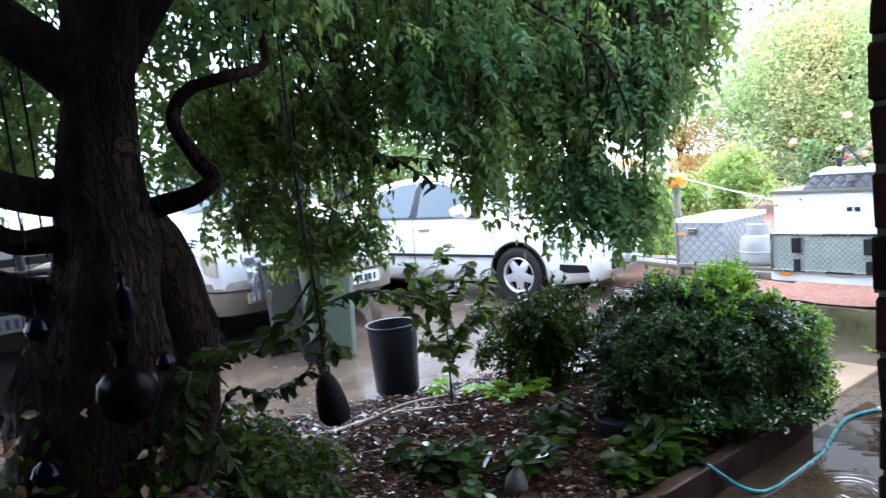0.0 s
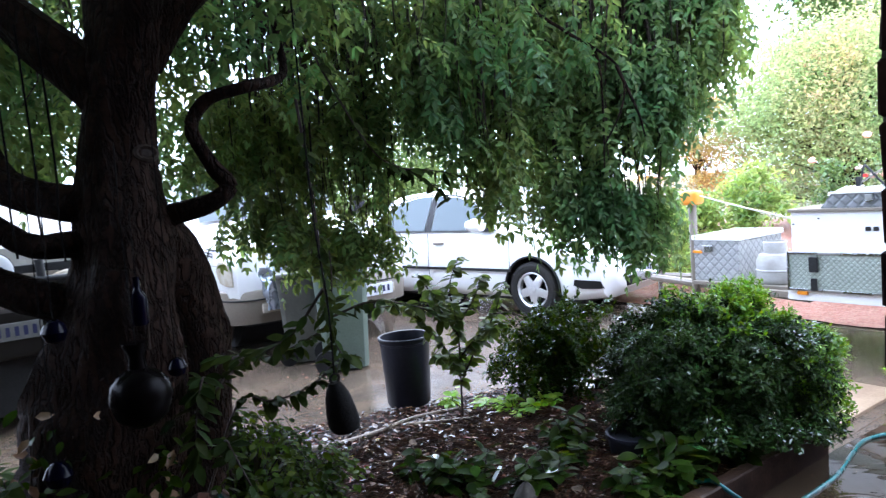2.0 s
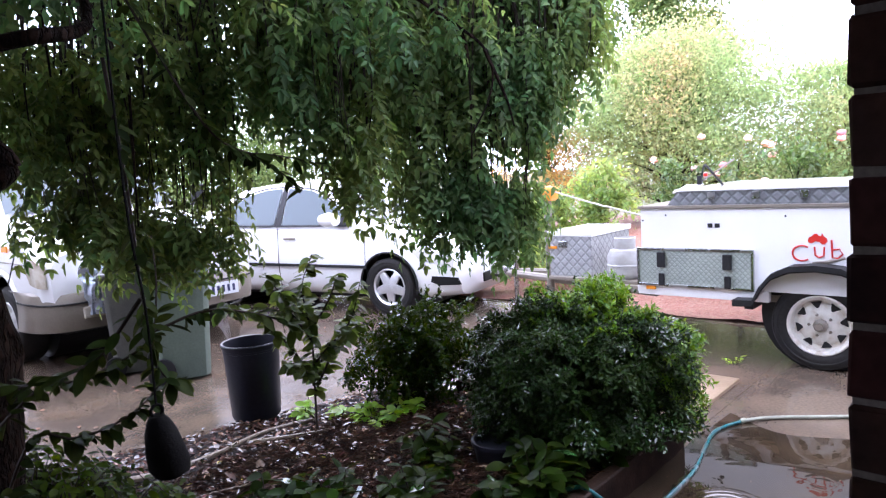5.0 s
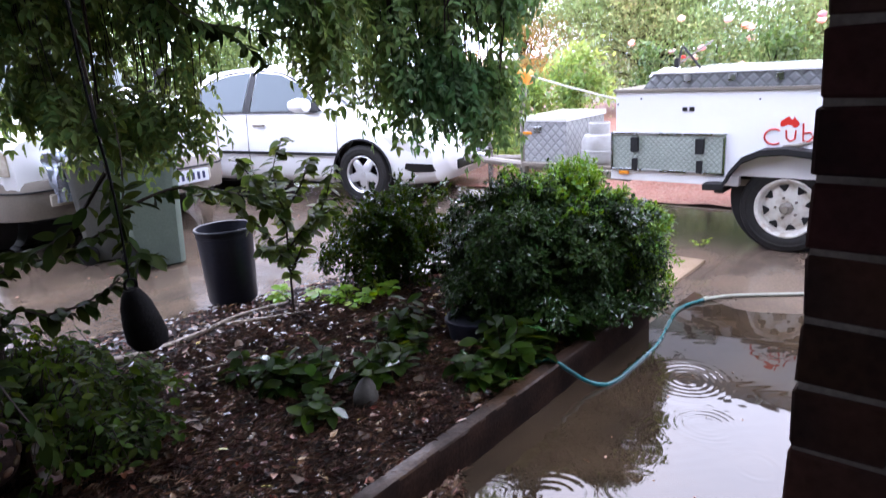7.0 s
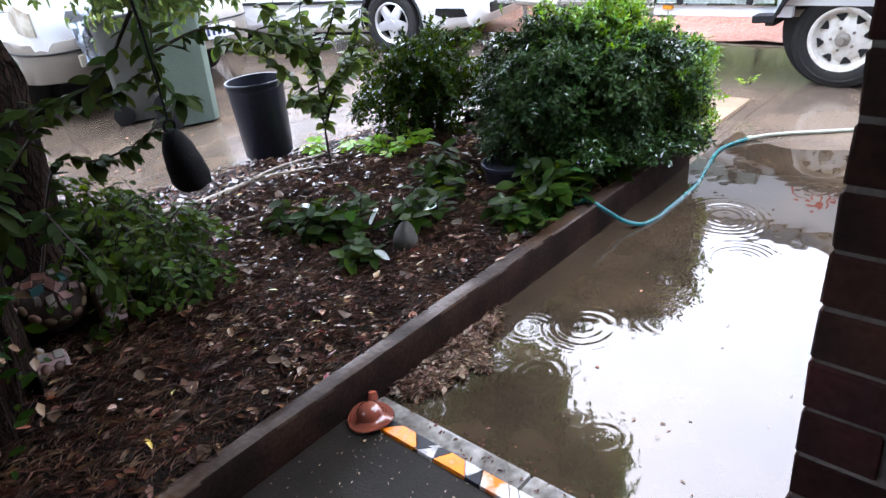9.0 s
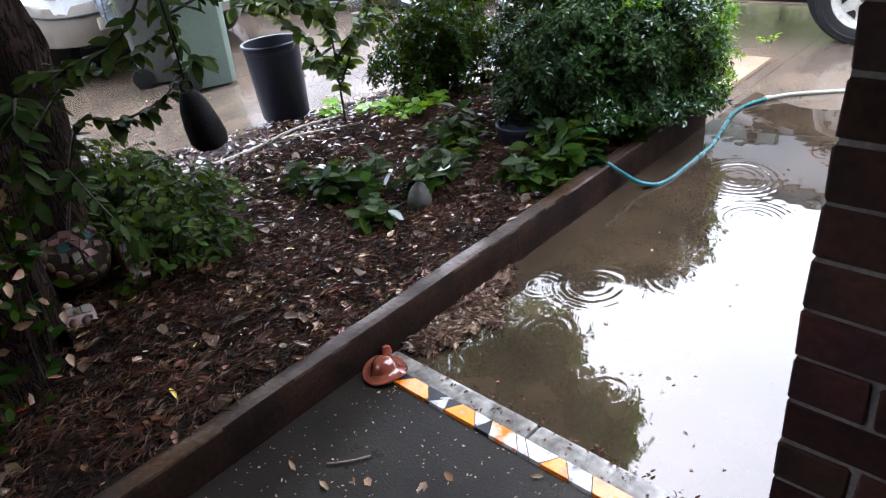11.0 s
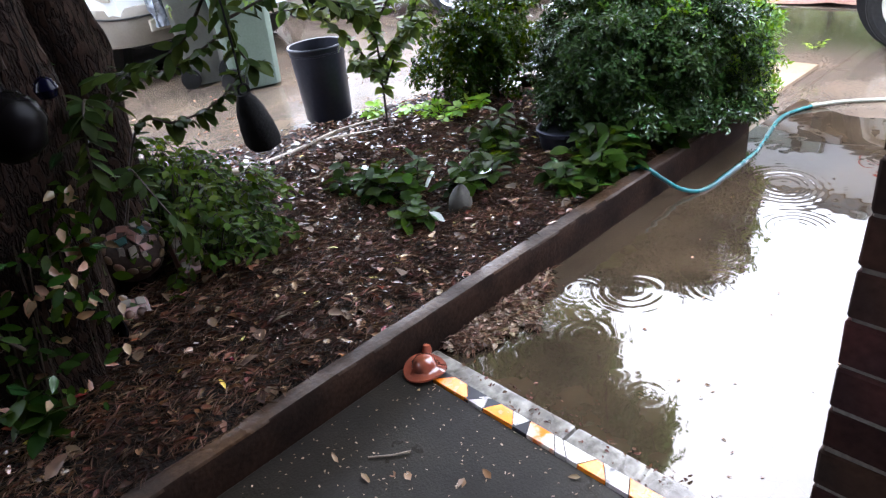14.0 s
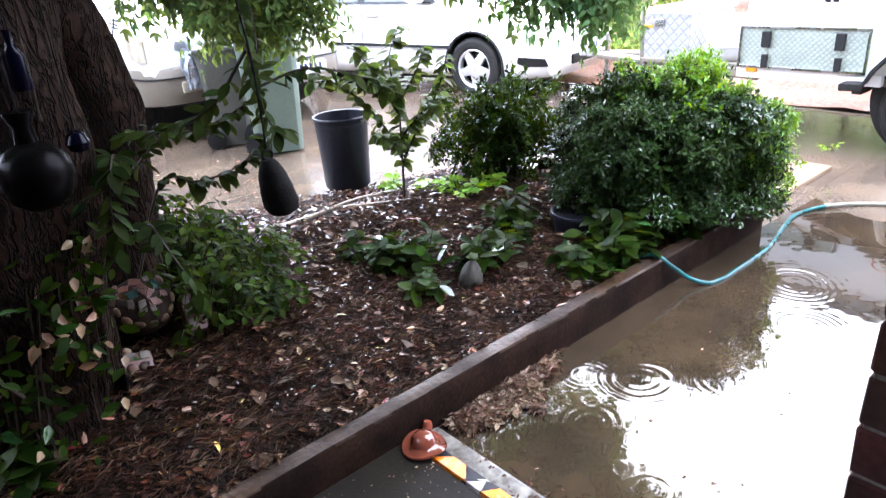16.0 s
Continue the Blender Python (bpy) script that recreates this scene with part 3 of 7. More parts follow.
def build_pillar():
    pillar = empty("brick_pillar", label="dark red brick porch pillar with pale recessed mortar", category="pillar", kind="structure")
    x0, y1, w, z0, course = 1.055, 0.4535, 0.36, 0.088, 0.0885
    part("mortar", box((x0 + w / 2, y1 - w / 2, 1.22), (w - 0.01, w - 0.01, 2.42)), M_MORTAR, pillar, smooth=False)
    rnd = random.Random(11)
    shapes = []
    for k in range(9):
        bm = box((0, 0, 0), (0.24, 0.11, 0.08), 0.004, seg=1)
        for v in bm.verts:
            v.co += Vector((rnd.uniform(-1, 1) * 0.0016, rnd.uniform(-1, 1) * 0.0016, rnd.uniform(-1, 1) * 0.0016))
        if k % 3 == 0:
            c = rnd.choice(list(bm.verts)).co.copy()
            for v in bm.verts:
                if (v.co - c).length < 0.03:
                    v.co *= 0.965
        shapes.append(mesh_from(bm, "brick", M_BRICK, smooth=False))
    for i in range(27):
        z = z0 + course * (i + 0.5)
        for k in range(4):
            turn = 90 * k
            off = Vector((0.12, 0.055, 0)) if i % 2 == 0 else Vector((w - 0.12, 0.055, 0))
            c = off - Vector((w / 2, w / 2, 0))
            c = Matrix.Rotation(radians(turn), 3, "Z") @ c
            j = rnd.uniform(-0.002, 0.002)
            share("brick", rnd.choice(shapes), pose(x0 + w / 2 + c.x + j, y1 - w / 2 + c.y + rnd.uniform(-0.002, 0.002), z, rnd.uniform(-0.5, 0.5), rnd.uniform(-0.4, 0.4), turn + rnd.choice((0, 180)) + rnd.uniform(-0.5, 0.5)), pillar)


def build_bed():
    nx, ny = 150, 90
    vs, fs = [], []
    for i in range(nx + 1):
        x = -3.0 + 6.3 * i / nx
        b = bed_back(x)
        for j in range(ny + 1):
            y = 1.662 + (b - 1.662) * j / ny
            vs.append((x, y, bed_z(x, y) - (0.03 if j == ny else 0)))
    for i in range(nx):
        for j in range(ny):
            a = i * (ny + 1) + j
            fs.append((a, a + ny + 1, a + ny + 2, a + 1))
    ob = raw("garden_bed", vs, fs, M_SOIL, smooth=True)
    tagged(ob, "raised garden bed of dark wet mulch and leaf litter", "garden bed", kind="structure")
    # one course of sleepers on edge, with a return at the far end
    edge = empty("sleeper_edging", label="wet dark hardwood sleepers on edge round the garden bed", category="edging", kind="structure")
    for (a, b, dy) in ((-3.0, -0.55, 0.003), (-0.55, 3.36, 0.0)):
        nx, sect = 120, [(-0.033, -0.06), (-0.033, 0.03), (-0.033, 0.1), (-0.033, 0.157), (-0.028, 0.164), (-0.012, 0.166), (0.012, 0.1655), (0.028, 0.163), (0.033, 0.156), (0.033, -0.06)]
        vs, fs = [], []
        for i in range(nx + 1):
            x = a + 0.002 + (b - a - 0.004) * i / nx
            for k, (v, z) in enumerate(sect):
                w = 0.0025 * noise.noise(Vector((x * 3, v * 30, z * 25))) + 0.0012 * noise.noise(Vector((x * 14, v * 90, z * 60 + 5)))
                vs.append((x, 1.633 + dy + v + w, z + (0.004 * noise.noise(Vector((x * 1.3, 7, v * 8))) + 0.002 * noise.noise(Vector((x * 9, 3, v * 60))) if z > 0.1 else 0)))
        k = len(sect)
        for i in range(nx):
            for q in range(k):
                r = (q + 1) % k
                fs.append((i * k + q, (i + 1) * k + q, (i + 1) * k + r, i * k + r))
        fs += [tuple(range(k)), tuple(nx * k + q for q in range(k))[::-1]]
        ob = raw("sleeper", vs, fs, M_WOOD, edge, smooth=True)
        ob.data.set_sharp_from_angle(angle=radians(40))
        # upward faces take the filmed wood with the painted-in sheen
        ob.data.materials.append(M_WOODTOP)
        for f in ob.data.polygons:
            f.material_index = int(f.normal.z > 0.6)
    part("sleeper", box((3.32, 2.35, 0.0525), (0.07, 1.33, 0.225), 0.006), M_WOOD, edge)


def build_water():
    """Shallow rain water lying on the path, with rings from drops."""
    n, m = 460, 440
    x = np.linspace(1.176, 4.6, n)
    y = np.linspace(-1.7, 1.6, m)
    gx, gy = np.meshgrid(x, y, indexing="ij")
    z = np.full_like(gx, WATER_Z)
    rng = np.random.default_rng(5)
    # centre, radius, height and reach of the rings
    rings = [(1.72, 1.44, 0.07, 0.8, 0.03), (1.82, 1.29, 0.1, 0.9, 0.05), (2.01, 1.07, 0.1, 0.6, 0.02), (2.52, 1.03, 0.09, 0.9, 0.05), (2.85, 1.22, 0.13, 1.0, 0.06),
             (1.52, 1.27, 0.06, 0.7, 0.03), (2.2, 1.25, 0.12, 0.9, 0.06), (1.4, 0.98, 0.05, 0.5, 0.02), (2.35, 0.8, 0.07, 0.5, 0.025), (1.9, 0.62, 0.04, 0.5, 0.02)]
    rings += [(rng.uniform(1.3, 3.8), rng.uniform(-1.2, 1.5), rng.uniform(0.02, 0.09), rng.uniform(0.3, 0.7), 0.02) for _ in range(14)]
    rings += [(rng.uniform(1.25, 1.75), rng.uniform(0.85, 1.42), rng.uniform(0.012, 0.035), rng.uniform(0.5, 0.9), 0.012) for _ in range(14)]
    for cx, cy, r, h, w in rings:
        d, g = np.hypot(gx - cx, gy - cy), np.arctan2(gy - cy, gx - cx)
        p, q, s_ = rng.uniform(0, 6.3, 3)
        d = d * (1 + 0.035 * np.sin(2 * g + p) + 0.02 * np.sin(3 * g + q)) + 0.003 * np.sin(gx * 19 + q) * np.sin(gy * 23 + p)
        uneven = 0.55 + 0.45 * np.sin(g + s_) * np.sin(2 * g + p)
        z += 0.0009 * h * uneven * np.sin((d - r) * 2 * np.pi / (0.021 + 0.0025 * p)) * np.exp(-((d - r) / w) ** 2)
    z += 0.0003 * np.sin(gx * 7 + 2.3 * np.sin(gy * 5)) * np.sin(gy * 9 + np.sin(gx * 6))
    # choppier where the hedge side sheds drops
    chop = np.exp(-((gx - 2.4) / 0.8) ** 2 - ((gy - 1.3) / 0.35) ** 2)
    z += (0.00006 + 0.00022 * chop) * np.sin(gx * 61 + 3 * np.sin(gy * 13)) * np.sin(gy * 53 + 2 * np.sin(gx * 17))
    shore = 0.12 * np.sin(gy * 3.1 + 1) + 0.05 * np.sin(gy * 7.3 + gx * 2)
    z += np.clip((3.5 + shore - gx) * 0.05, -0.06, 0.0)
    v = np.stack([gx, gy, z], -1).reshape(-1, 3)
    i, j = np.meshgrid(np.arange(n - 1), np.arange(m - 1), indexing="ij")
    a = (i * m + j).ravel()
    f = np.stack([a, a + m, a + m + 1, a + 1], -1)
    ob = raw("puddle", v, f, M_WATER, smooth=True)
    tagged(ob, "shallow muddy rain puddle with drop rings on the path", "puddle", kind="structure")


build_ground()
build_porch()
build_bed()
build_water()

# ---- the weeping tree ----
def limb(pts, r0, r1, rough=0.18, seed=0, n=10, steps=7):
    p = smooth_path(pts, steps)
    k = len(p)
    return tube(p, [r0 + (r1 - r0) * (i / (k - 1)) ** 0.8 for i in range(k)], n, rough=rough, seed=seed)


BOUGHS = [
    [(2.15, 2.222, 2.6), (2.152, 2.222, 2.241), (2.248, 2.139, 2.107), (2.349, 2.058, 2.017), (2.423, 1.996, 1.931), (2.439, 1.974, 1.826), (2.408, 1.985, 1.715), (2.339, 2.022, 1.585)],
    [(2.423, 1.996, 1.931), (2.475, 1.939, 1.732), (2.49, 1.916, 1.617)],
    [(2.06, 2.347, 2.6), (2.04, 2.347, 2.084), (2.014, 2.345, 1.877), (1.975, 2.349, 1.649)],
    [(1.28, 2.65, 2.6), (1.271, 2.652, 2.098), (1.265, 2.635, 1.883), (1.253, 2.621, 1.669), (1.23, 2.603, 1.326)],
    [(1.1, 2.57, 2.6), (1.05, 2.574, 2.201), (1.004, 2.587, 2.006), (0.998, 2.571, 1.808)],
    [(2.349, 2.058, 2.017), (2.4, 2.07, 1.933), (2.393, 2.058, 1.725), (2.371, 2.051, 1.495)]]


def build_tree():
    tree = empty("weeping_tree", pose(0.42, 2.1, 0.2), label="old weeping tree with a dark forked trunk and hanging leafy curtains", category="tree")
    inv = Matrix.Translation((-0.42, -2.1, -0.2))

    def add(name, bm, mat, label=""):
        bmesh.ops.transform(bm, matrix=inv, verts=bm.verts)
        return part(name, bm, mat, tree, label)

    p = smooth_path([(0.2, 2.32, 0.05), (0.24, 2.25, 0.4), (0.31, 2.17, 0.85), (0.375, 2.13, 1.12), (0.41, 2.12, 1.4), (0.425, 2.13, 1.6), (0.445, 2.13, 1.8), (0.5, 2.12, 2.03), (0.56, 2.15, 2.4), (0.58, 2.2, 2.8)], 10)
    rad = [(0.05, 0.29), (0.4, 0.24), (0.85, 0.2), (1.12, 0.165), (1.4, 0.12), (1.6, 0.1), (1.8, 0.096), (2.03, 0.11), (2.4, 0.09), (2.8, 0.06)]
    rr = [float(np.interp(v.z, [a for a, b in rad], [b for a, b in rad])) for v in p]
    add("trunk", tube(p, rr, 40, rough=0.2, seed=1), M_BARK)
    p = smooth_path([(0.44, 2.2, 1.5), (0.55, 2.38, 1.38), (0.64, 2.48, 1.22), (0.69, 2.52, 1.0), (0.665, 2.55, 0.75), (0.62, 2.57, 0.45), (0.58, 2.58, 0.08)], 10)
    rr = [float(np.interp(i / (len(p) - 1), [0, 0.25, 0.6, 1], [0.07, 0.115, 0.12, 0.14])) for i in range(len(p))]
    add("second_stem", tube(p, rr, 30, rough=0.18, seed=5), M_BARK)
    limbs = [
        ([(0.5, 2.12, 1.9), (0.66, 2.1, 2.1), (0.95, 2.1, 2.3), (1.6, 2.2, 2.65), (2.4, 2.3, 2.75)], 0.085, 0.02),
        ([(0.56, 2.15, 2.3), (0.85, 2.35, 2.55), (1.5, 2.7, 2.8), (2.3, 2.9, 2.8)], 0.07, 0.02),
        ([(0.57, 2.2, 2.7), (0.75, 2.6, 2.85), (1.2, 3.1, 2.9), (1.7, 3.5, 2.7)], 0.06, 0.02),
        ([(0.46, 2.13, 1.75), (0.3, 2.18, 1.92), (0.1, 2.25, 2.1), (-0.4, 2.4, 2.4)], 0.095, 0.03),
        ([(0.42, 2.15, 1.5), (0.3, 2.15, 1.5), (0.16, 2.22, 1.56), (0.1, 2.3, 1.72), (0.0, 2.4, 2.0)], 0.065, 0.03),
        ([(0.4, 2.15, 1.4), (0.28, 2.13, 1.39), (0.18, 2.18, 1.4), (0.06, 2.25, 1.5), (-0.2, 2.35, 1.65)], 0.045, 0.025),
        ([(0.38, 2.15, 1.2), (0.2, 2.17, 1.25), (0.1, 2.22, 1.3), (-0.02, 2.3, 1.37), (-0.3, 2.4, 1.45)], 0.065, 0.035),
        ([(0.47, 2.15, 1.42), (0.55, 2.09, 1.45), (0.64, 2.02, 1.475), (0.685, 2.0, 1.52), (0.65, 2.03, 1.585), (0.615, 2.06, 1.69), (0.655, 2.04, 1.765), (0.75, 1.97, 1.795), (0.86, 2.0, 1.825), (0.9, 2.03, 1.87), (0.9, 2.06, 1.98), (0.88, 2.08, 2.2), (0.9, 2.1, 2.45)], 0.034, 0.007),
        ([(0.57, 2.2, 2.7), (0.3, 2.6, 2.85), (0.0, 3.0, 2.8)], 0.05, 0.02),
    ]
    limbs += [(p, 0.009, 0.003) for p in BOUGHS]
    scar = lathe([(0, 0.012), (0.018, 0.01), (0.028, 0.016), (0.036, 0.014), (0.042, 0.0), (0.045, -0.04)], 18, m=pose(0.475, 2.045, 1.62, 80, 0, 10) @ Matrix.Diagonal((1, 0.65, 1, 1)))
    add("branch_scar", scar, M_SCAR, "healed branch scar")
    for k, (pts, a, b) in enumerate(limbs):
        add("limb", limb(pts, a, b, seed=k, rough=0.24, n=14), M_BARK)
    # hanging curtains: lobes of the crown (x, y, radius, lowest leaf, highest twig, fullness)
    lobes = [
        (1.22, 3.09, 0.17, 1.2, 2.6, 1.5), (1.42, 2.96, 0.17, 1.05, 2.6, 1.8), (1.6, 2.85, 0.14, 1.08, 2.6, 1.5), (1.93, 2.75, 0.2, 1.66, 2.8, 1.1),
        (1.72, 2.4, 0.1, 1.66, 2.8, 0.6), (1.88, 2.36, 0.08, 1.46, 2.8, 0.8), (2.02, 2.36, 0.07, 1.29, 2.8, 0.9), (2.14, 2.4, 0.05, 1.46, 2.8, 0.5),
        (2.34, 2.35, 0.07, 1.2, 2.8, 0.9), (2.5, 2.22, 0.1, 1.06, 2.8, 1.4), (2.64, 2.12, 0.08, 1.02, 2.7, 1.2),
        (2.72, 2.09, 0.05, 1.08, 2.7, 0.8), (2.82, 2.06, 0.08, 1.55, 2.8, 1.0), (2.92, 2.02, 0.08, 1.68, 2.8, 1.1), (3.02, 1.98, 0.07, 1.84, 2.9, 1.1), (3.1, 1.95, 0.05, 1.96, 2.9, 0.9), (3.05, 2.3, 0.16, 1.95, 2.9, 1.0), (2.4, 2.65, 0.28, 1.66, 2.8, 1.1), (2.1, 3.0, 0.35, 1.7, 2.8, 0.7),
        (2.8, 2.6, 0.36, 1.68, 2.8, 1.3), (3.3, 2.85, 0.3, 1.6, 2.8, 1.3), (1.6, 3.3, 0.4, 1.55, 2.7, 0.9), (1.2, 3.4, 0.3, 1.5, 2.7, 0.6), (1.0, 3.0, 0.3, 1.58, 2.7, 0.7),
        (0.8, 3.3, 0.35, 1.5, 2.7, 0.85), (0.1, 3.3, 0.3, 1.62, 2.6, 0.9), (0.35, 3.4, 0.25, 1.55, 2.6, 0.8), (0.3, 3.1, 0.5, 1.7, 2.6, 1.1), (-0.2, 2.8, 0.5, 1.6, 2.5, 1.1), (0.0, 2.5, 0.3, 1.65, 2.5, 0.7),
        (1.5, 2.5, 0.4, 1.86, 2.8, 0.85), (2.1, 2.3, 0.35, 1.82, 2.8, 0.8), (1.1, 2.6, 0.35, 1.78, 2.7, 0.7), (3.0, 3.0, 0.5, 1.75, 2.8, 1.2), (2.3, 3.5, 0.5, 1.8, 2.8, 0.6), (1.0, 2.1, 0.35, 1.97, 2.6, 0.6), (0.5, 2.6, 0.4, 1.9, 2.7, 0.65)]
    at, al, no, le, wi = [], [], [], [], []
    twigs = bmesh.new()
    rng = np.random.default_rng(21)
    down = np.array([0, 0, -1.0])

    def frond(root, out, length, drop, pairs, size):
        """One compound leaf: opposite pairs of oval leaflets along a drooping midrib, and one at its tip."""
        s_ = np.linspace(0.18, 1.0, pairs)
        rib = root + out * (length * np.sin(s_ * 1.35))[:, None] + down * (drop * s_ ** 1.6)[:, None]
        run = out * np.cos(s_ * 1.35)[:, None] * length + down * (drop * 1.6 * s_ ** 0.6)[:, None]
        run /= np.linalg.norm(run, axis=1)[:, None]
        flat = np.cross(out, down)
        for sg in (1.0, -1.0):
            at.append(rib + rng.normal(size=(pairs, 3)) * 0.003)
            al.append(flat * sg * 0.9 + run * 0.45 + down * 0.3 + rng.normal(size=(pairs, 3)) * 0.28)
            no.append(np.cross(flat, run) * -1.0 + np.array([0, 0, 0.35]) + rng.normal(size=(pairs, 3)) * 0.3)
            ln = size * rng.uniform(0.75, 1.15, pairs) * (1.05 - 0.25 * s_)
            le.append(ln)
            wi.append(ln * rng.uniform(0.36, 0.46, pairs))
        at.append(rib[-1:])
        al.append(run[-1:] + down * 0.4)
        no.append(np.cross(flat, run[-1:]) * -1.0 + np.array([0, 0, 0.3]))
        le.append(np.array([size]))
        wi.append(np.array([size * 0.42]))

    for x, y, r, low, high, full in lobes:
        whips = max(4, int(full * (9 + 26 * r)))
        for _ in range(whips):
            a, d = rng.uniform(0, 2 * np.pi), r * np.sqrt(rng.uniform(0, 1))
            sx, sy = x + d * np.cos(a), y + d * np.sin(a)
            zt = high - 0.25 * rng.uniform(0, 1) - 0.2 * (d / r) ** 2
            zl = low + 0.05 * rng.exponential(1.0) + 0.1 * (d / r) ** 2 * rng.uniform(0, 1) + 0.09
            if zt - zl < 0.2:
                continue
            bend = rng.normal(size=2) * 0.08
            t = np.linspace(0, 1, 9)
            w = np.stack([sx + bend[0] * np.sin(t * 2.6), sy + bend[1] * np.sin(t * 2.6), zt + (zl - zt) * t], -1)
            tube([tuple(v) for v in w[::2]], [0.006, 0.005, 0.004, 0.0025, 0.001], 4, twigs, caps=False)
            k = int((zt - zl) * 11 * rng.uniform(0.85, 1.2)) + 2
            for q in range(k):
                u = 1 - ((q + rng.uniform(0, 0.8)) / k) ** 1.15
                root = np.array([np.interp(u, t, w[:, i]) for i in range(3)])
                # the crown hangs in tufts with gaps between them
                thin = (0.26 if u < 0.62 else -0.2) if x < 1.7 and low < 1.3 else -0.1 if x < 0.7 else 0.17 if x < 1.7 and low > 1.3 else 0.0 if x < 2.3 else -0.3
                if u < 0.9 and noise.noise(Vector(root * 3.0)) + 0.45 * noise.noise(Vector(root * 7.0)) < thin:
                    continue
                g = rng.uniform(0, 2 * np.pi)
                for e in range(2):
                    out = np.array([np.cos(g + e * 2.6), np.sin(g + e * 2.6), 0])
                    frond(root, out, rng.uniform(0.07, 0.15), rng.uniform(0.08, 0.19), int(rng.integers(5, 8)), rng.uniform(0.041, 0.058))
    tagged(add("twig", twigs, M_TWIG), kind="stuff")
    # the roof of the crown: an overhead leaf layer added to shade bed and trunk
    for _ in range(1500):
        c = np.array([rng.uniform(-2.4, 3.2), rng.uniform(1.95, 5.4), rng.uniform(2.7, 3.5)])
        if (c[0] - 0.6) ** 2 / 6.8 + (c[1] - 3.2) ** 2 / 3.2 > 1 or c[1] < 1.95:
            continue
        n = 44 if c[0] > 1.3 else 38
        at.append(c + rng.normal(size=(n, 3)) * np.array([0.16, 0.16, 0.1]))
        al.append(rng.normal(size=(n, 3)) + np.array([0, 0, -0.7]))
        no.append(rng.normal(size=(n, 3)) * 0.5 + np.array([0, 0, 1]))
        le.append(rng.uniform(0.06, 0.1, n))
        wi.append(rng.uniform(0.025, 0.04, n))
    at = np.concatenate(at) - np.array([0.42, 2.1, 0.2])
    ob = leaf_cloud("crown", at, np.concatenate(al), np.concatenate(no), np.concatenate(le), np.concatenate(wi), M_CROWN, tree)
    tagged(ob, "hanging olive-green compound leaves of oval leaflets", kind="stuff")


build_tree()


def rosette(x, y, r, h, count, mat, name, label, cat, length=(0.06, 0.1), width=(0.03, 0.05), seed=0, group=""):
    """A low clump: short stems with leaves."""
    rng = np.random.default_rng(seed)
    z = bed_z(x, y)
    ob = empty(name, pose(x, y, z), label=label, category=cat, group=group)
    bm = bmesh.new()
    at, al, no = [], [], []
    stems = max(4, count // 9)
    for s in range(stems):
        a, d = rng.uniform(0, 2 * np.pi), r * np.sqrt(rng.uniform(0.02, 1))
        top = np.array([d * np.cos(a), d * np.sin(a), h * rng.uniform(0.45, 1) * (1 - 0.5 * (d / r) ** 2)])
        foot = top * np.array([0.35, 0.35, 0]) - np.array([0, 0, 0.02])
        tube([tuple(foot), tuple((foot + top) / 2 + np.array([0, 0, 0.02])), tuple(top)], [0.004, 0.003, 0.002], 4, bm, caps=False)
        k = count // stems
        for i in range(k):
            t = 0.35 + 0.65 * (i + 1) / k
            g = a + i * 2.4 + rng.normal() * 0.3
            at.append(foot + (top - foot) * t)
            al.append([np.cos(g), np.sin(g), rng.uniform(-0.5, 0.5)])
            no.append([0.35 * rng.normal(), 0.35 * rng.normal(), 1])
    tagged(part("branchwork", bm, M_TWIG, ob), kind="stuff")
    n = len(at)
    at, al, no, le, wi = np.array(at), np.array(al), np.array(no), rng.uniform(*length, n), rng.uniform(*width, n)
    wet = rng.uniform(size=n) < (0.05 if mat is M_GLOSS and x > 1.0 else 0.0)
    if wet.any():
        tagged(leaf_cloud("wet_foliage", at[wet], al[wet], no[wet], le[wet], wi[wet], M_GLINT, ob, fine=True), "leaves glinting with rain", kind="stuff")
    dry = ~wet
    tagged(leaf_cloud("foliage", at[dry], al[dry], no[dry], le[dry], wi[dry], mat, ob, fine=True), kind="stuff")
    return ob


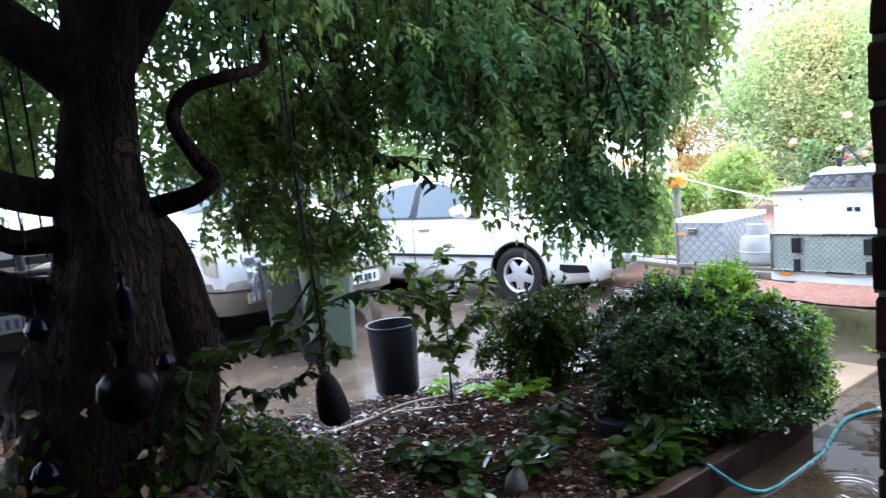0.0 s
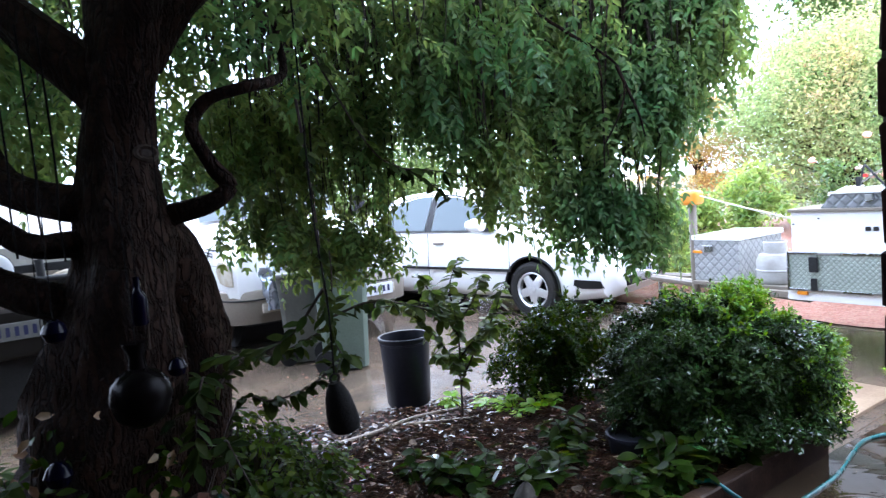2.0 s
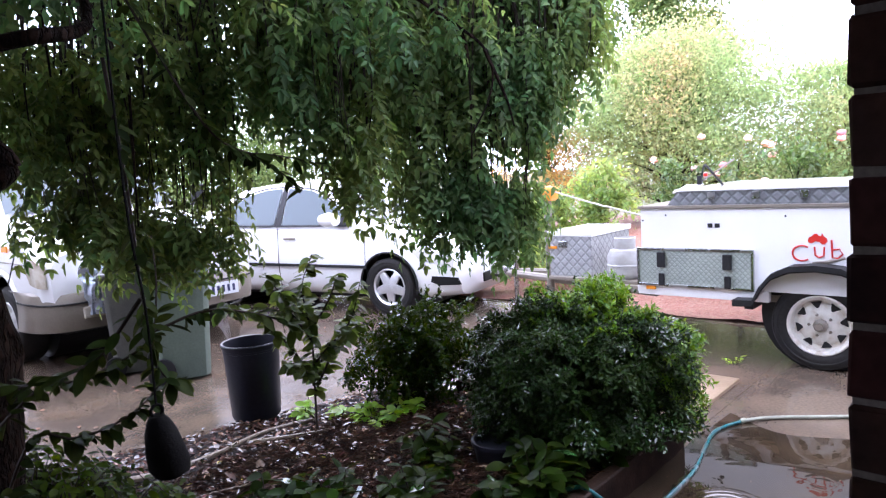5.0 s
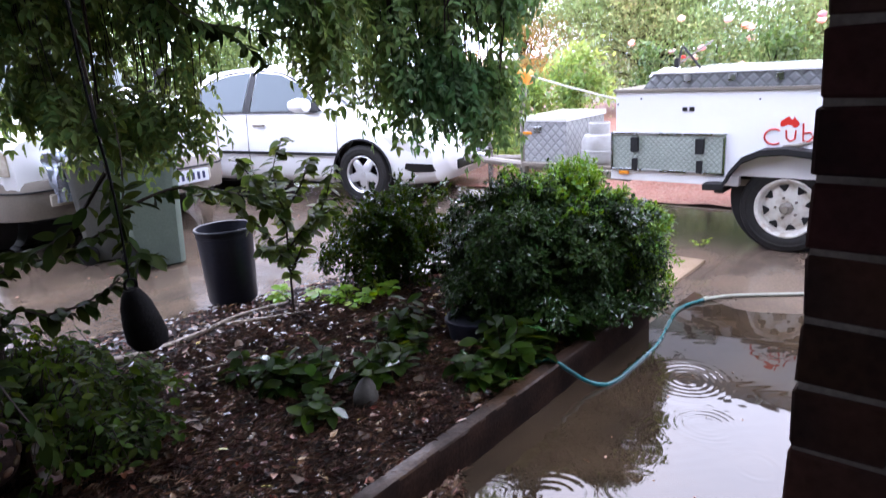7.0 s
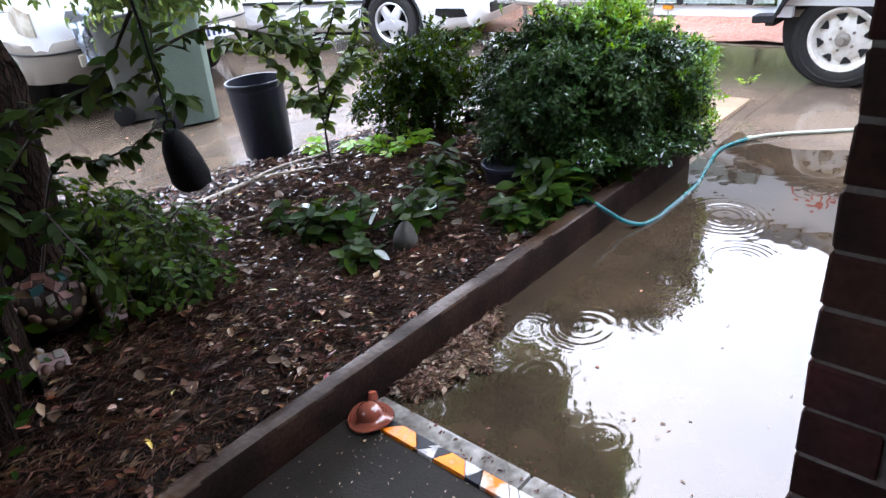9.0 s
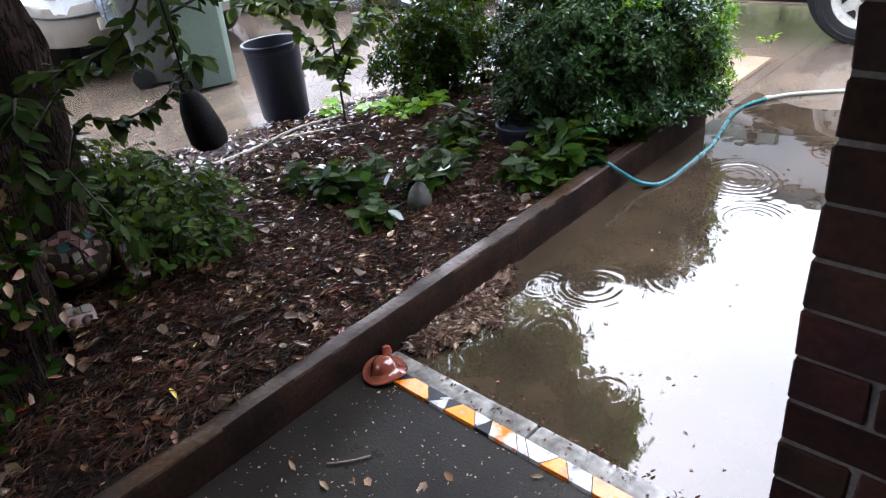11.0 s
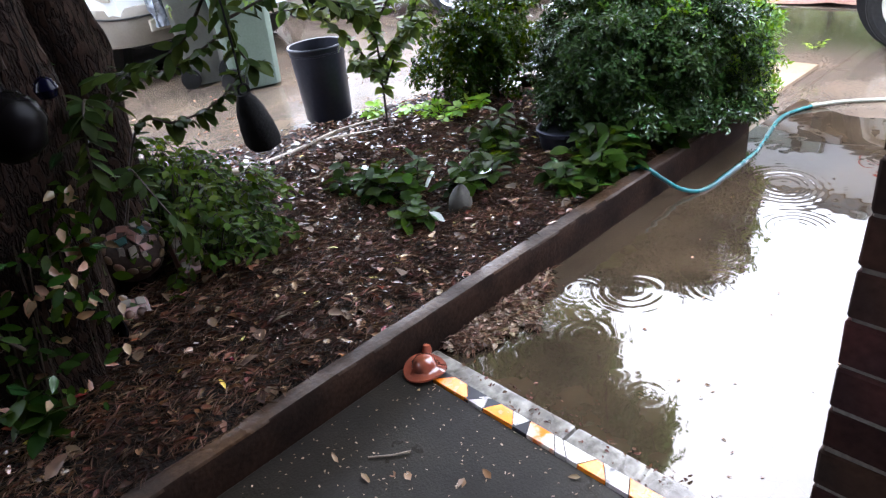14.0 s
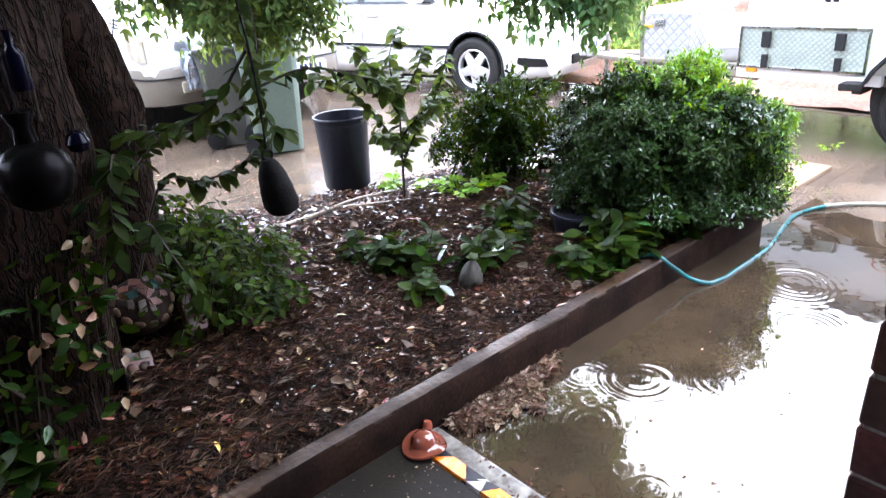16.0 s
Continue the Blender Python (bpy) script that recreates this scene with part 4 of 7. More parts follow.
def dome_bush(x, y, z0, rx, ry, h, count, mat, name, label, leaf=(0.028, 0.045), wid=(0.013, 0.02), seed=0, lump=0.1, inner=0.6, reach=0.13, mid=0.5, lime_mat=None, core=0, pads=0):
    """A rounded shrub: a stem fan under a thick shell of leaves with bumps and hollows."""
    rng = np.random.default_rng(seed)
    ob = empty(name, pose(x, y, z0), label=label, category="shrub")
    bm = bmesh.new()
    for _ in range(22):
        a = rng.uniform(0, 2 * np.pi)
        e = rng.uniform(0.3, 1.3)
        tip = (rx * 0.6 * np.cos(a) * np.cos(e), ry * 0.6 * np.sin(a) * np.cos(e), h * (0.2 + 0.5 * np.sin(e)))
        tube([(0.05 * np.cos(a), 0.05 * np.sin(a), -0.03), (tip[0] * 0.4, tip[1] * 0.4, tip[2] * 0.55), tip], [0.012, 0.008, 0.003], 5, bm, caps=False)
    tagged(part("branchwork", bm, M_TWIG, ob), kind="stuff")
    per = 34 if count > 20000 else 26
    sprays = count // per
    d = rng.normal(size=(sprays, 3))
    d /= np.linalg.norm(d, axis=1)[:, None]
    d[:, 2] = np.where(d[:, 2] < -0.7, -d[:, 2], d[:, 2])
    if pads:
        # overlapping pads of foliage with dark hollows under their lower rims
        heart = rng.normal(size=(pads, 3))
        heart /= np.linalg.norm(heart, axis=1)[:, None]
        near = np.arccos(np.clip(d @ heart.T, -1, 1))
        own = near.argmin(1)
        size = 2.1 / np.sqrt(pads)
        low = (heart[own, 2] - d[:, 2]) / size
        bump = 0.55 - 1.25 * (near.min(1) / size) ** 2 - 0.6 * np.clip(low, 0, 1) * np.clip((0.9 - d[:, 2]) / 0.5, 0, 1) + 0.1 * rng.normal(size=pads)[own]
        bump = np.clip(bump, -1.5, 0.6)
    else:
        bump = np.array([noise.noise(Vector(v) * 2.6 + Vector((seed, 0, 0))) + 0.7 * noise.noise(Vector(v) * 6 + Vector((0, seed, 0))) for v in d])
    rad = (1 + lump * bump) * (1 - (1 - inner) * rng.uniform(0, 1, sprays) ** 2.2)
    if pads:
        # squarer shoulders than an ellipsoid
        rad = rad / (np.hypot(d[:, 0], d[:, 1]) ** 2.7 + np.abs(d[:, 2]) ** 2.7) ** (1 / 2.7)
    tip = d * rad[:, None] * np.stack([np.full(sprays, rx), np.full(sprays, ry), np.where(d[:, 2] > 0, h * (1 - mid), h * mid)], -1) + np.array([0, 0, h * mid])
    tip[:, 2] = np.maximum(tip[:, 2], 0.03)
    grow = d * np.array([1, 1, 0.5]) + rng.normal(size=(sprays, 3)) * 0.3 + np.array([0, 0, -0.6])
    grow[:, 2] += 0.45 * np.clip((d[:, 2] - 0.2) / 0.7, 0, 1)
    grow /= np.linalg.norm(grow, axis=1)[:, None]
    t = np.tile(np.linspace(0, 1, per), sprays)
    d, grow, tip = (np.repeat(v, per, axis=0) for v in (d, grow, tip))
    count = len(t)
    at = tip + grow * (t[:, None] - 0.6) * reach + rng.normal(size=(count, 3)) * 0.006
    al = grow * 0.6 + rng.normal(size=(count, 3)) * 0.75 + np.array([0, 0, -0.1])
    no = d * 0.8 + rng.normal(size=(count, 3)) * 0.4 + np.array([0, 0, 0.7])
    at[:, 2] = np.maximum(at[:, 2], 0.02)
    le, wi = rng.uniform(*leaf, count), rng.uniform(*wid, count)
    lime_part = np.zeros(count, bool)
    # leaves on the top and towards +x, -y take the brighter lime material
    if lime_mat:
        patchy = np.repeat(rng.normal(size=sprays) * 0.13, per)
        lime_part = ((d[:, 2] + 0.6 * d[:, 0] + patchy > 0.68) | (0.85 * d[:, 0] - 0.5 * d[:, 1] + 0.3 * d[:, 2] + patchy > 0.56)) & (t > 0.3)
        tagged(leaf_cloud("fresh_foliage", at[lime_part], al[lime_part], no[lime_part], le[lime_part], wi[lime_part], lime_mat, ob, small=True), "lime green leaves over the top and the right side", kind="stuff")
    share_wet = np.where(rng.uniform(size=sprays) < 0.2, 0.4, 0.05)
    if pads:
        share_wet = np.where((low < 0.15) & (bump > 0.1) & (rng.uniform(size=pads)[own] < 0.6), 0.5, 0.015)
    wet = ~lime_part & (rng.uniform(size=count) < np.repeat(share_wet, per))
    tagged(leaf_cloud("wet_foliage", at[wet], al[wet], no[wet], le[wet], wi[wet], M_GLINT, ob, small=True), "leaves glinting with rain", kind="stuff")
    old = ~lime_part & ~wet
    tagged(leaf_cloud("foliage", at[old], al[old], no[old], le[old], wi[old], mat, ob, small=True), kind="stuff")
    if core:
        g = rng.normal(size=(core, 3))
        g /= np.linalg.norm(g, axis=1)[:, None]
        g = g * rng.uniform(0.3, 0.82, core)[:, None] * np.array([rx, ry, h * 0.5]) + np.array([0, 0, h * 0.48])
        g[:, 2] = np.maximum(g[:, 2], 0.03)
        tagged(leaf_cloud("inner_foliage", g, rng.normal(size=(core, 3)), rng.normal(size=(core, 3)), rng.uniform(0.035, 0.05, core), 0.024, mat, ob), kind="stuff")
    return ob


dome_bush(3.06, 1.97, 0.12, 0.54, 0.52, 0.705, 82000, M_HEDGE, "clipped_bush", "round clipped evergreen bush with small glossy wet leaves", leaf=(0.02, 0.037), wid=(0.009, 0.0145), seed=2, lump=0.16, inner=0.8, reach=0.12, mid=0.34, lime_mat=M_LIMEHEDGE, core=9000, pads=95)
dome_bush(3.09, 3.12, 0.08, 0.43, 0.38, 0.6, 9500, M_GLOSS, "small_shrub", "smaller upright evergreen shrub behind the round bush", leaf=(0.028, 0.048), wid=(0.014, 0.021), seed=8, lump=0.35, inner=0.3, mid=0.42, core=1500)
for k, (x, y, r, h, c) in enumerate(((1.6, 2.55, 0.2, 0.19, 100), (1.82, 2.4, 0.15, 0.2, 75), (1.62, 2.16, 0.1, 0.14, 45), (1.98, 2.1, 0.17, 0.22, 100), (2.16, 1.79, 0.15, 0.16, 70), (2.34, 2.28, 0.16, 0.24, 110),
                                     (2.36, 1.79, 0.16, 0.22, 110), (2.48, 1.86, 0.18, 0.28, 110), (2.7, 1.8, 0.18, 0.3, 100), (-0.15, 3.2, 0.26, 0.34, 110), (-0.4, 2.9, 0.28, 0.36, 120), (0.0, 2.75, 0.22, 0.3, 90), (-0.35, 3.6, 0.3, 0.36, 120), (0.1, 3.6, 0.2, 0.3, 80), (0.1, 2.02, 0.16, 0.16, 60), (0.05, 4.15, 0.25, 0.3, 120), (-0.25, 4.25, 0.3, 0.32, 130), (-0.1, 2.1, 0.2, 0.2, 80))):
    rosette(x, y, r, h, c, M_GLOSS, "seedling_clump", "low clump of glossy dark green broad-leaved seedlings in mulch", "plant", length=(0.06, 0.105), width=(0.035, 0.058), seed=30 + k, group="seedling clumps in the bed")
for k, (x, y, r, h, c) in enumerate(((2.58, 2.98, 0.13, 0.13, 80), (2.74, 2.92, 0.1, 0.12, 50), (2.5, 3.5, 0.1, 0.14, 45), (2.85, 3.0, 0.08, 0.16, 20), (2.62, 3.3, 0.1, 0.1, 30))):
    rosette(x, y, r, h, c, M_LIME, "lime_groundcover", "bright lime green soft groundcover in the mulch", "plant", length=(0.045, 0.08), width=(0.035, 0.05), seed=50 + k, group="lime groundcover")


def build_sapling():
    x, y = 2.33, 3.18
    ob = empty("sapling", pose(x, y, bed_z(x, y)), label="thin sapling with sparse broad oval leaves", category="sapling")
    rng = np.random.default_rng(77)
    paths = [[(0, 0, -0.02), (0.01, 0, 0.3), (0.0, -0.02, 0.55), (-0.02, 0.0, 0.78), (0.03, -0.04, 0.95)],
             [(0, 0, 0.2), (0.1, -0.06, 0.42), (0.19, -0.13, 0.6), (0.24, -0.16, 0.78)],
             [(0, 0, 0.3), (-0.1, 0.07, 0.5), (-0.22, 0.16, 0.66), (-0.33, 0.22, 0.74)],
             [(0, -0.01, 0.45), (0.07, 0.1, 0.62), (0.1, 0.2, 0.7)],
             [(0, -0.01, 0.5), (-0.12, -0.03, 0.68), (-0.2, -0.05, 0.8)],
             [(0.1, -0.06, 0.42), (0.22, 0.0, 0.52), (0.33, 0.02, 0.55)],
             [(0, 0, 0.35), (0.05, -0.14, 0.5), (0.12, -0.26, 0.58)],
             [(0, 0, 0.28), (-0.12, -0.08, 0.4), (-0.24, -0.14, 0.45)],
             [(0, -0.02, 0.55), (0.12, -0.04, 0.7), (0.2, -0.02, 0.82)],
             [(0, -0.02, 0.6), (-0.08, 0.1, 0.75), (-0.14, 0.14, 0.86)],
             [(-0.02, 0, 0.6), (-0.2, 0.05, 0.7), (-0.42, 0.12, 0.72)],
             [(0, 0, 0.25), (0.14, 0.08, 0.36), (0.26, 0.12, 0.4)]]
    shapes = []
    for s in range(4):
        lf = OVAL.copy()
        lf[:, 2] *= 0.6 + 0.5 * s
        me = bpy.data.meshes.new("leaf")
        me.from_pydata((lf * np.array([0.08, 0.05, 0.07])).tolist(), [], OVAL_F.tolist())
        me.materials.append(M_GLOSS_ONE)
        me.polygons.foreach_set("use_smooth", [True] * len(me.polygons))
        shapes.append(me)
    spots = []
    for p in paths:
        q = smooth_path(p, 8)
        part("stem" if p is paths[0] else "branch", tube(q, [0.007 - 0.005 * i / len(q) for i in range(len(q))], 6), M_TWIG, ob)
        for i in range(6 if p is paths[0] else 3, len(q)):
            spots.append((q[i], i))
    for v, i in spots:
        for _ in range(2 if rng.uniform() < 0.4 else 3):
            turn = rng.uniform(0, 360)
            m = Matrix.Translation(v) @ Matrix.Rotation(radians(turn), 4, "Z") @ Matrix.Rotation(radians(rng.uniform(-15, 50)), 4, "Y") @ Matrix.Rotation(radians(rng.normal() * 25), 4, "X")
            share("leaf", shapes[int(rng.integers(4))], m @ Matrix.Scale(rng.uniform(0.75, 1.15), 4), ob)


M_GLOSS_ONE = material("sapling_leaf", (0.055, 0.088, 0.022), 0.42, second=(0.038, 0.062, 0.018), vary=0.2, fine=30, coarse=6, bump=0.0, per="object", trans=0.5, spec=0.2)
build_sapling()


# ---- creeper round the trunk foot and its shoots ----
def build_creeper():
    ob = empty("creeper", pose(0.5, 2.2, bed_z(0.5, 2.2)), label="trailing evergreen creeper round the foot of the tree", category="creeper")
    o = np.array([0.5, 2.2, bed_z(0.5, 2.2)])
    rng = np.random.default_rng(9)
    shoots = [[(0.6, 2.25, 0.55), (0.72, 2.23, 0.82), (0.8, 2.165, 0.819), (0.873, 2.112, 0.837), (0.942, 2.076, 0.877), (0.99, 2.05, 0.93)],
              [(0.6, 2.3, 0.8), (0.766, 2.263, 0.944), (0.843, 2.202, 0.954), (0.945, 2.141, 0.999), (1.013, 2.115, 1.055), (1.057, 2.152, 1.19), (1.074, 2.188, 1.32)],
              [(1.02, 2.12, 1.06), (1.15, 2.05, 1.1), (1.3, 2.0, 1.06), (1.4, 1.98, 1.0)],
              [(0.2, 1.9, 0.5), (0.1, 1.85, 0.7), (0.05, 1.8, 0.9)],
              [(0.87, 1.9, 1.75), (0.875, 1.86, 1.45), (0.87, 1.83, 1.2), (0.9, 1.84, 1.02), (0.96, 1.86, 0.98)],
              [(0.87, 1.84, 1.2), (0.8, 1.95, 1.06), (0.72, 2.1, 1.0), (0.66, 2.25, 0.98)],
              [(0.62, 2.2, 0.9), (0.55, 2.0, 0.98), (0.5, 1.92, 0.9), (0.48, 1.9, 0.78)],
              [(0.9, 2.1, 2.2), (1.15, 2.25, 1.9), (1.34, 2.3, 1.64), (1.46, 2.3, 1.56), (1.6, 2.29, 1.54), (1.8, 2.28, 1.5)],
              [(1.46, 2.3, 1.56), (1.56, 2.31, 1.52), (1.7, 2.3, 1.42)],
              [(0.66, 2.2, 0.6), (0.6, 2.02, 0.78), (0.62, 1.95, 0.7), (0.66, 1.92, 0.58)]]
    bm = bmesh.new()
    at, al, no, le = [], [], [], []
    for p in shoots:
        q = smooth_path([np.array(v) - o for v in p], 9)
        tube(q, [0.005 - 0.003 * i / len(q) for i in range(len(q))], 5, bm)
        for i in range(3, len(q)):
            run = np.array(q[i]) - np.array(q[i - 1])
            run /= np.linalg.norm(run) + 1e-9
            out = np.cross(run, [0.15, 0.1, 1])
            out /= np.linalg.norm(out) + 1e-9
            for s in ((1, -1) if rng.uniform() < 0.55 else (1 if i % 2 else -1,)):
                at.append(np.array(q[i]) + run * rng.normal() * 0.01)
                al.append(out * s * 0.9 + run * 0.5 + np.array([0, 0, -0.4]) + rng.normal(size=3) * 0.45)
                no.append(np.array([0.45 * rng.normal(), 0.45 * rng.normal() - 0.3, 1]))
                le.append(rng.uniform(0.042, 0.074))
    own = np.array(le)
    tagged(leaf_cloud("shoot_leaf", at, al, no, own, own * 0.46, M_VINE, ob, fine=True), "dull dark oval leaves along the shoots", kind="stuff")
    at, al, no, le = [], [], [], []
    # the mound beside the trunk: arching sprays of paired leaves that trail over the mulch
    for k in range(400):
        a, d = rng.uniform(0, 2 * np.pi), np.sqrt(rng.uniform(0.0, 1))
        foot = np.array([0.84 + 0.32 * d * np.cos(a), 2.72 + 0.38 * d * np.sin(a), 0])
        if foot[0] < 0.78 and foot[1] < 2.66:
            continue
        foot[2] = bed_z(*foot[:2])
        g = rng.normal() * 0.9 - 0.75
        out = np.array([np.cos(g), np.sin(g), 0])
        reach, rise = rng.uniform(0.1, 0.26), rng.uniform(0.1, 0.42) * (1.15 - 0.6 * d) * (1.3 - 0.5 * (foot[0] - 0.6))
        t = np.linspace(0, 1, 7)
        rib = foot + out * (reach * t)[:, None] + np.array([0, 0, 1.0]) * (rise * (np.sin(t * 2.5) ** 0.8))[:, None]
        rib[:, 2] = np.maximum(rib[:, 2], np.array([bed_z(*q[:2]) for q in rib]) + 0.015)
        tube([tuple(q - o) for q in rib[::2]], [0.0035, 0.003, 0.002, 0.001], 4, bm, caps=False)
        flat = np.array([-out[1], out[0], 0])
        for u in np.linspace(0.25, 1.0, int(rng.integers(6, 10))):
            q = np.array([np.interp(u, t, rib[:, i]) for i in range(3)]) - o
            for sg in (1, -1):
                at.append(q + rng.normal(size=3) * 0.006)
                al.append(flat * sg * 0.85 + out * 0.45 + np.array([0, 0, -0.3]) + rng.normal(size=3) * 0.3)
                no.append(np.array([0.35 * rng.normal(), 0.35 * rng.normal() - 0.3, 1]))
                le.append(rng.uniform(0.027, 0.048))
    size = np.array(le)
    tagged(leaf_cloud("mound_foliage", at, al, no, size, size * 0.5, M_MOUND, ob, fine=True), "dark green oval leaves of the spreading mound", kind="stuff")
    at, al, no, le = [], [], [], []
    # tendrils up the trunk's near side
    dead = [[], [], []]
    for k in range(18):
        a = rng.uniform(-2.9, -0.3)
        z0, z1 = rng.uniform(0.2, 0.7), rng.uniform(0.5, 1.05)
        r = 0.2
        q = [(0.27 + r * np.cos(a + 0.3 * t), 2.22 + r * np.sin(a + 0.3 * t) - 0.03, z0 + (z1 - z0) * t) for t in np.linspace(0, 1, 6)]
        tube([tuple(np.array(v) - o) for v in q], 0.003, 4, bm, caps=False)
        for v in q:
            for i in range(3):
                g = rng.uniform(0, 2 * np.pi)
                p = np.array(v) - o + rng.normal(size=3) * 0.03 + np.array([0, -0.03, 0])
                if rng.uniform() < 0.24:
                    dead[0].append(p), dead[1].append([np.cos(g), np.sin(g), rng.uniform(-1.2, 0.3)]), dead[2].append([np.cos(g), np.sin(g) - 1, 0.2])
                else:
                    at.append(p), al.append([np.cos(g), np.sin(g) - 0.4, rng.uniform(-0.9, 0.2)]), no.append([0.5 * rng.normal(), -0.5, 1]), le.append(rng.uniform(0.03, 0.06))
    tagged(leaf_cloud("dead_leaf", dead[0], dead[1], dead[2], rng.uniform(0.034, 0.056, len(dead[0])), 0.022, M_LITTER_PALE, ob), "tan dead leaves caught in the creeper", kind="stuff")
    tagged(part("vine", bm, M_TWIG, ob), kind="stuff")
    le, at, al, no = np.array(le), np.array(at), np.array(al), np.array(no)
    wet = rng.uniform(size=len(le)) < 0.06
    tagged(leaf_cloud("wet_foliage", at[wet], al[wet], no[wet], le[wet], le[wet] * 0.48, M_GLINT, ob), "leaves glinting with rain", kind="stuff")
    tagged(leaf_cloud("foliage", at[~wet], al[~wet], no[~wet], le[~wet], le[~wet] * 0.48, M_GLOSS, ob, fine=True), kind="stuff")


build_creeper()


# ---- fallen leaves and chips ----
def litter():
    rng = np.random.default_rng(12)

    def lay(name, label, n, mat, xs, ys, keep, size, lift, zf, w0=0.25, w1=0.6):
        x, y = rng.uniform(*xs, n), rng.uniform(*ys, n)
        ok = np.array([keep(a, b) for a, b in zip(x, y)])
        x, y = x[ok], y[ok]
        n = len(x)
        z = np.array([zf(a, b) for a, b in zip(x, y)]) + rng.uniform(0, lift, n)
        g = rng.uniform(0, 2 * np.pi, n)
        al = np.stack([np.cos(g), np.sin(g), rng.normal(size=n) * 0.25], -1)
        no = np.stack([rng.normal(size=n) * 0.35, rng.normal(size=n) * 0.35, np.ones(n)], -1)
        le = rng.uniform(*size, n)
        ob = leaf_cloud(name, np.stack([x, y, z], -1), al, no, le, le * rng.uniform(w0, w1, n), mat, small=w0 < 0.1)
        tagged(ob, label, "leaf litter", kind="stuff")

    inside = lambda a, b: 1.67 < b < bed_back(a) - 0.02
    lay("leaf_litter", "dense wet brown leaf litter and bark chips on the bed", 17000, M_LITTER, (-1.2, 3.25), (1.67, 4.7), inside, (0.016, 0.05), 0.014, bed_z)
    lay("pale_leaves", "scattered pale tan fallen leaves on the bed", 3300, M_LITTER_PALE, (-1.2, 3.25), (1.67, 4.7), inside, (0.014, 0.055), 0.02, bed_z)
    lay("bark_chips", "small slivers of bark and needles over the mulch", 62000, M_CHIP, (-0.6, 2.9), (1.67, 3.2), inside, (0.008, 0.062), 0.022, bed_z, 0.025, 0.075)
    lay("drenched_leaves", "dark drenched leaves glinting on the mulch", 1700, M_WETLEAF, (0.6, 3.0), (2.2, 4.3), lambda a, b: inside(a, b) and a + b > 3.6, (0.018, 0.05), 0.026, bed_z, 0.4, 0.7)
    lay("wet_flakes", "small wet leaf flakes glinting on the near mulch", 1100, M_WETLEAF, (0.5, 2.7), (1.68, 2.5), inside, (0.007, 0.019), 0.026, bed_z, 0.4, 0.7)
    lay("large_leaves", "large curled brown fallen leaves on the mulch", 170, M_LITTER_DULL, (-0.6, 2.4), (1.67, 3.0), inside, (0.055, 0.085), 0.03, bed_z, 0.45, 0.65)
    lay("red_leaves", "a few red fallen leaves on the mulch", 150, M_RED, (-0.5, 2.6), (1.67, 3.2), inside, (0.03, 0.05), 0.024, bed_z)
    lay("yellow_leaves", "a few yellow fallen leaves", 110, M_YELLOW, (-0.5, 3.0), (1.67, 3.5), inside, (0.03, 0.05), 0.02, bed_z)
    drift = lambda a, b: 1.597 > b > 1.6 - 0.175 * max(0.0, min(1.0, (1.78 - a) / 0.3)) * min(1.0, 0.45 + (a - 1.2) * 3.2) * (0.86 + 0.14 * math.sin(a * 31) + 0.1 * math.sin(a * 83))
    lay("needle_drift", "drift of fine brown twigs and needles washed against the sleeper", 5500, M_CHIP, (1.206, 1.8), (1.36, 1.6), drift, (0.015, 0.05), 0.022, lambda a, b: WATER_Z - 0.004, 0.05, 0.15)
    lay("leaf_drift", "drift of tan leaves washed against the sleeper", 6600, M_DRIFT, (1.206, 1.8), (1.36, 1.6), drift, (0.01, 0.034), 0.018, lambda a, b: WATER_Z - 0.003)
    lay("porch_specks", "small leaf bits scattered on the porch floor", 1100, M_PALE, (-0.2, 1.08), (0.3, 1.58), lambda a, b: True, (0.004, 0.01), 0.002, lambda a, b: 0.047)
    lay("porch_leaves", "few brown leaves lying on the wet porch floor", 14, M_LITTER_PALE, (0.3, 1.05), (0.6, 1.5), lambda a, b: True, (0.03, 0.045), 0.004, lambda a, b: 0.048)
    lay("floating_bits", "small leaf bits floating on the puddle", 90, M_LITTER_PALE, (1.2, 3.4), (-0.4, 1.55), lambda a, b: True, (0.006, 0.018), 0.001, lambda a, b: WATER_Z + 0.002)
    lay("nosing_debris", "dark leaf crumbs along the porch edge", 160, M_LITTER, (1.11, 1.2), (0.2, 1.5), lambda a, b: True, (0.006, 0.02), 0.003, lambda a, b: 0.036)
    lay("drive_leaves", "loose leaves on the wet driveway", 260, M_LITTER_PALE, (0.5, 4.5), (3.7, 5.6), lambda a, b: b > bed_back(a), (0.02, 0.045), 0.004, lambda a, b: 0.003)


litter()


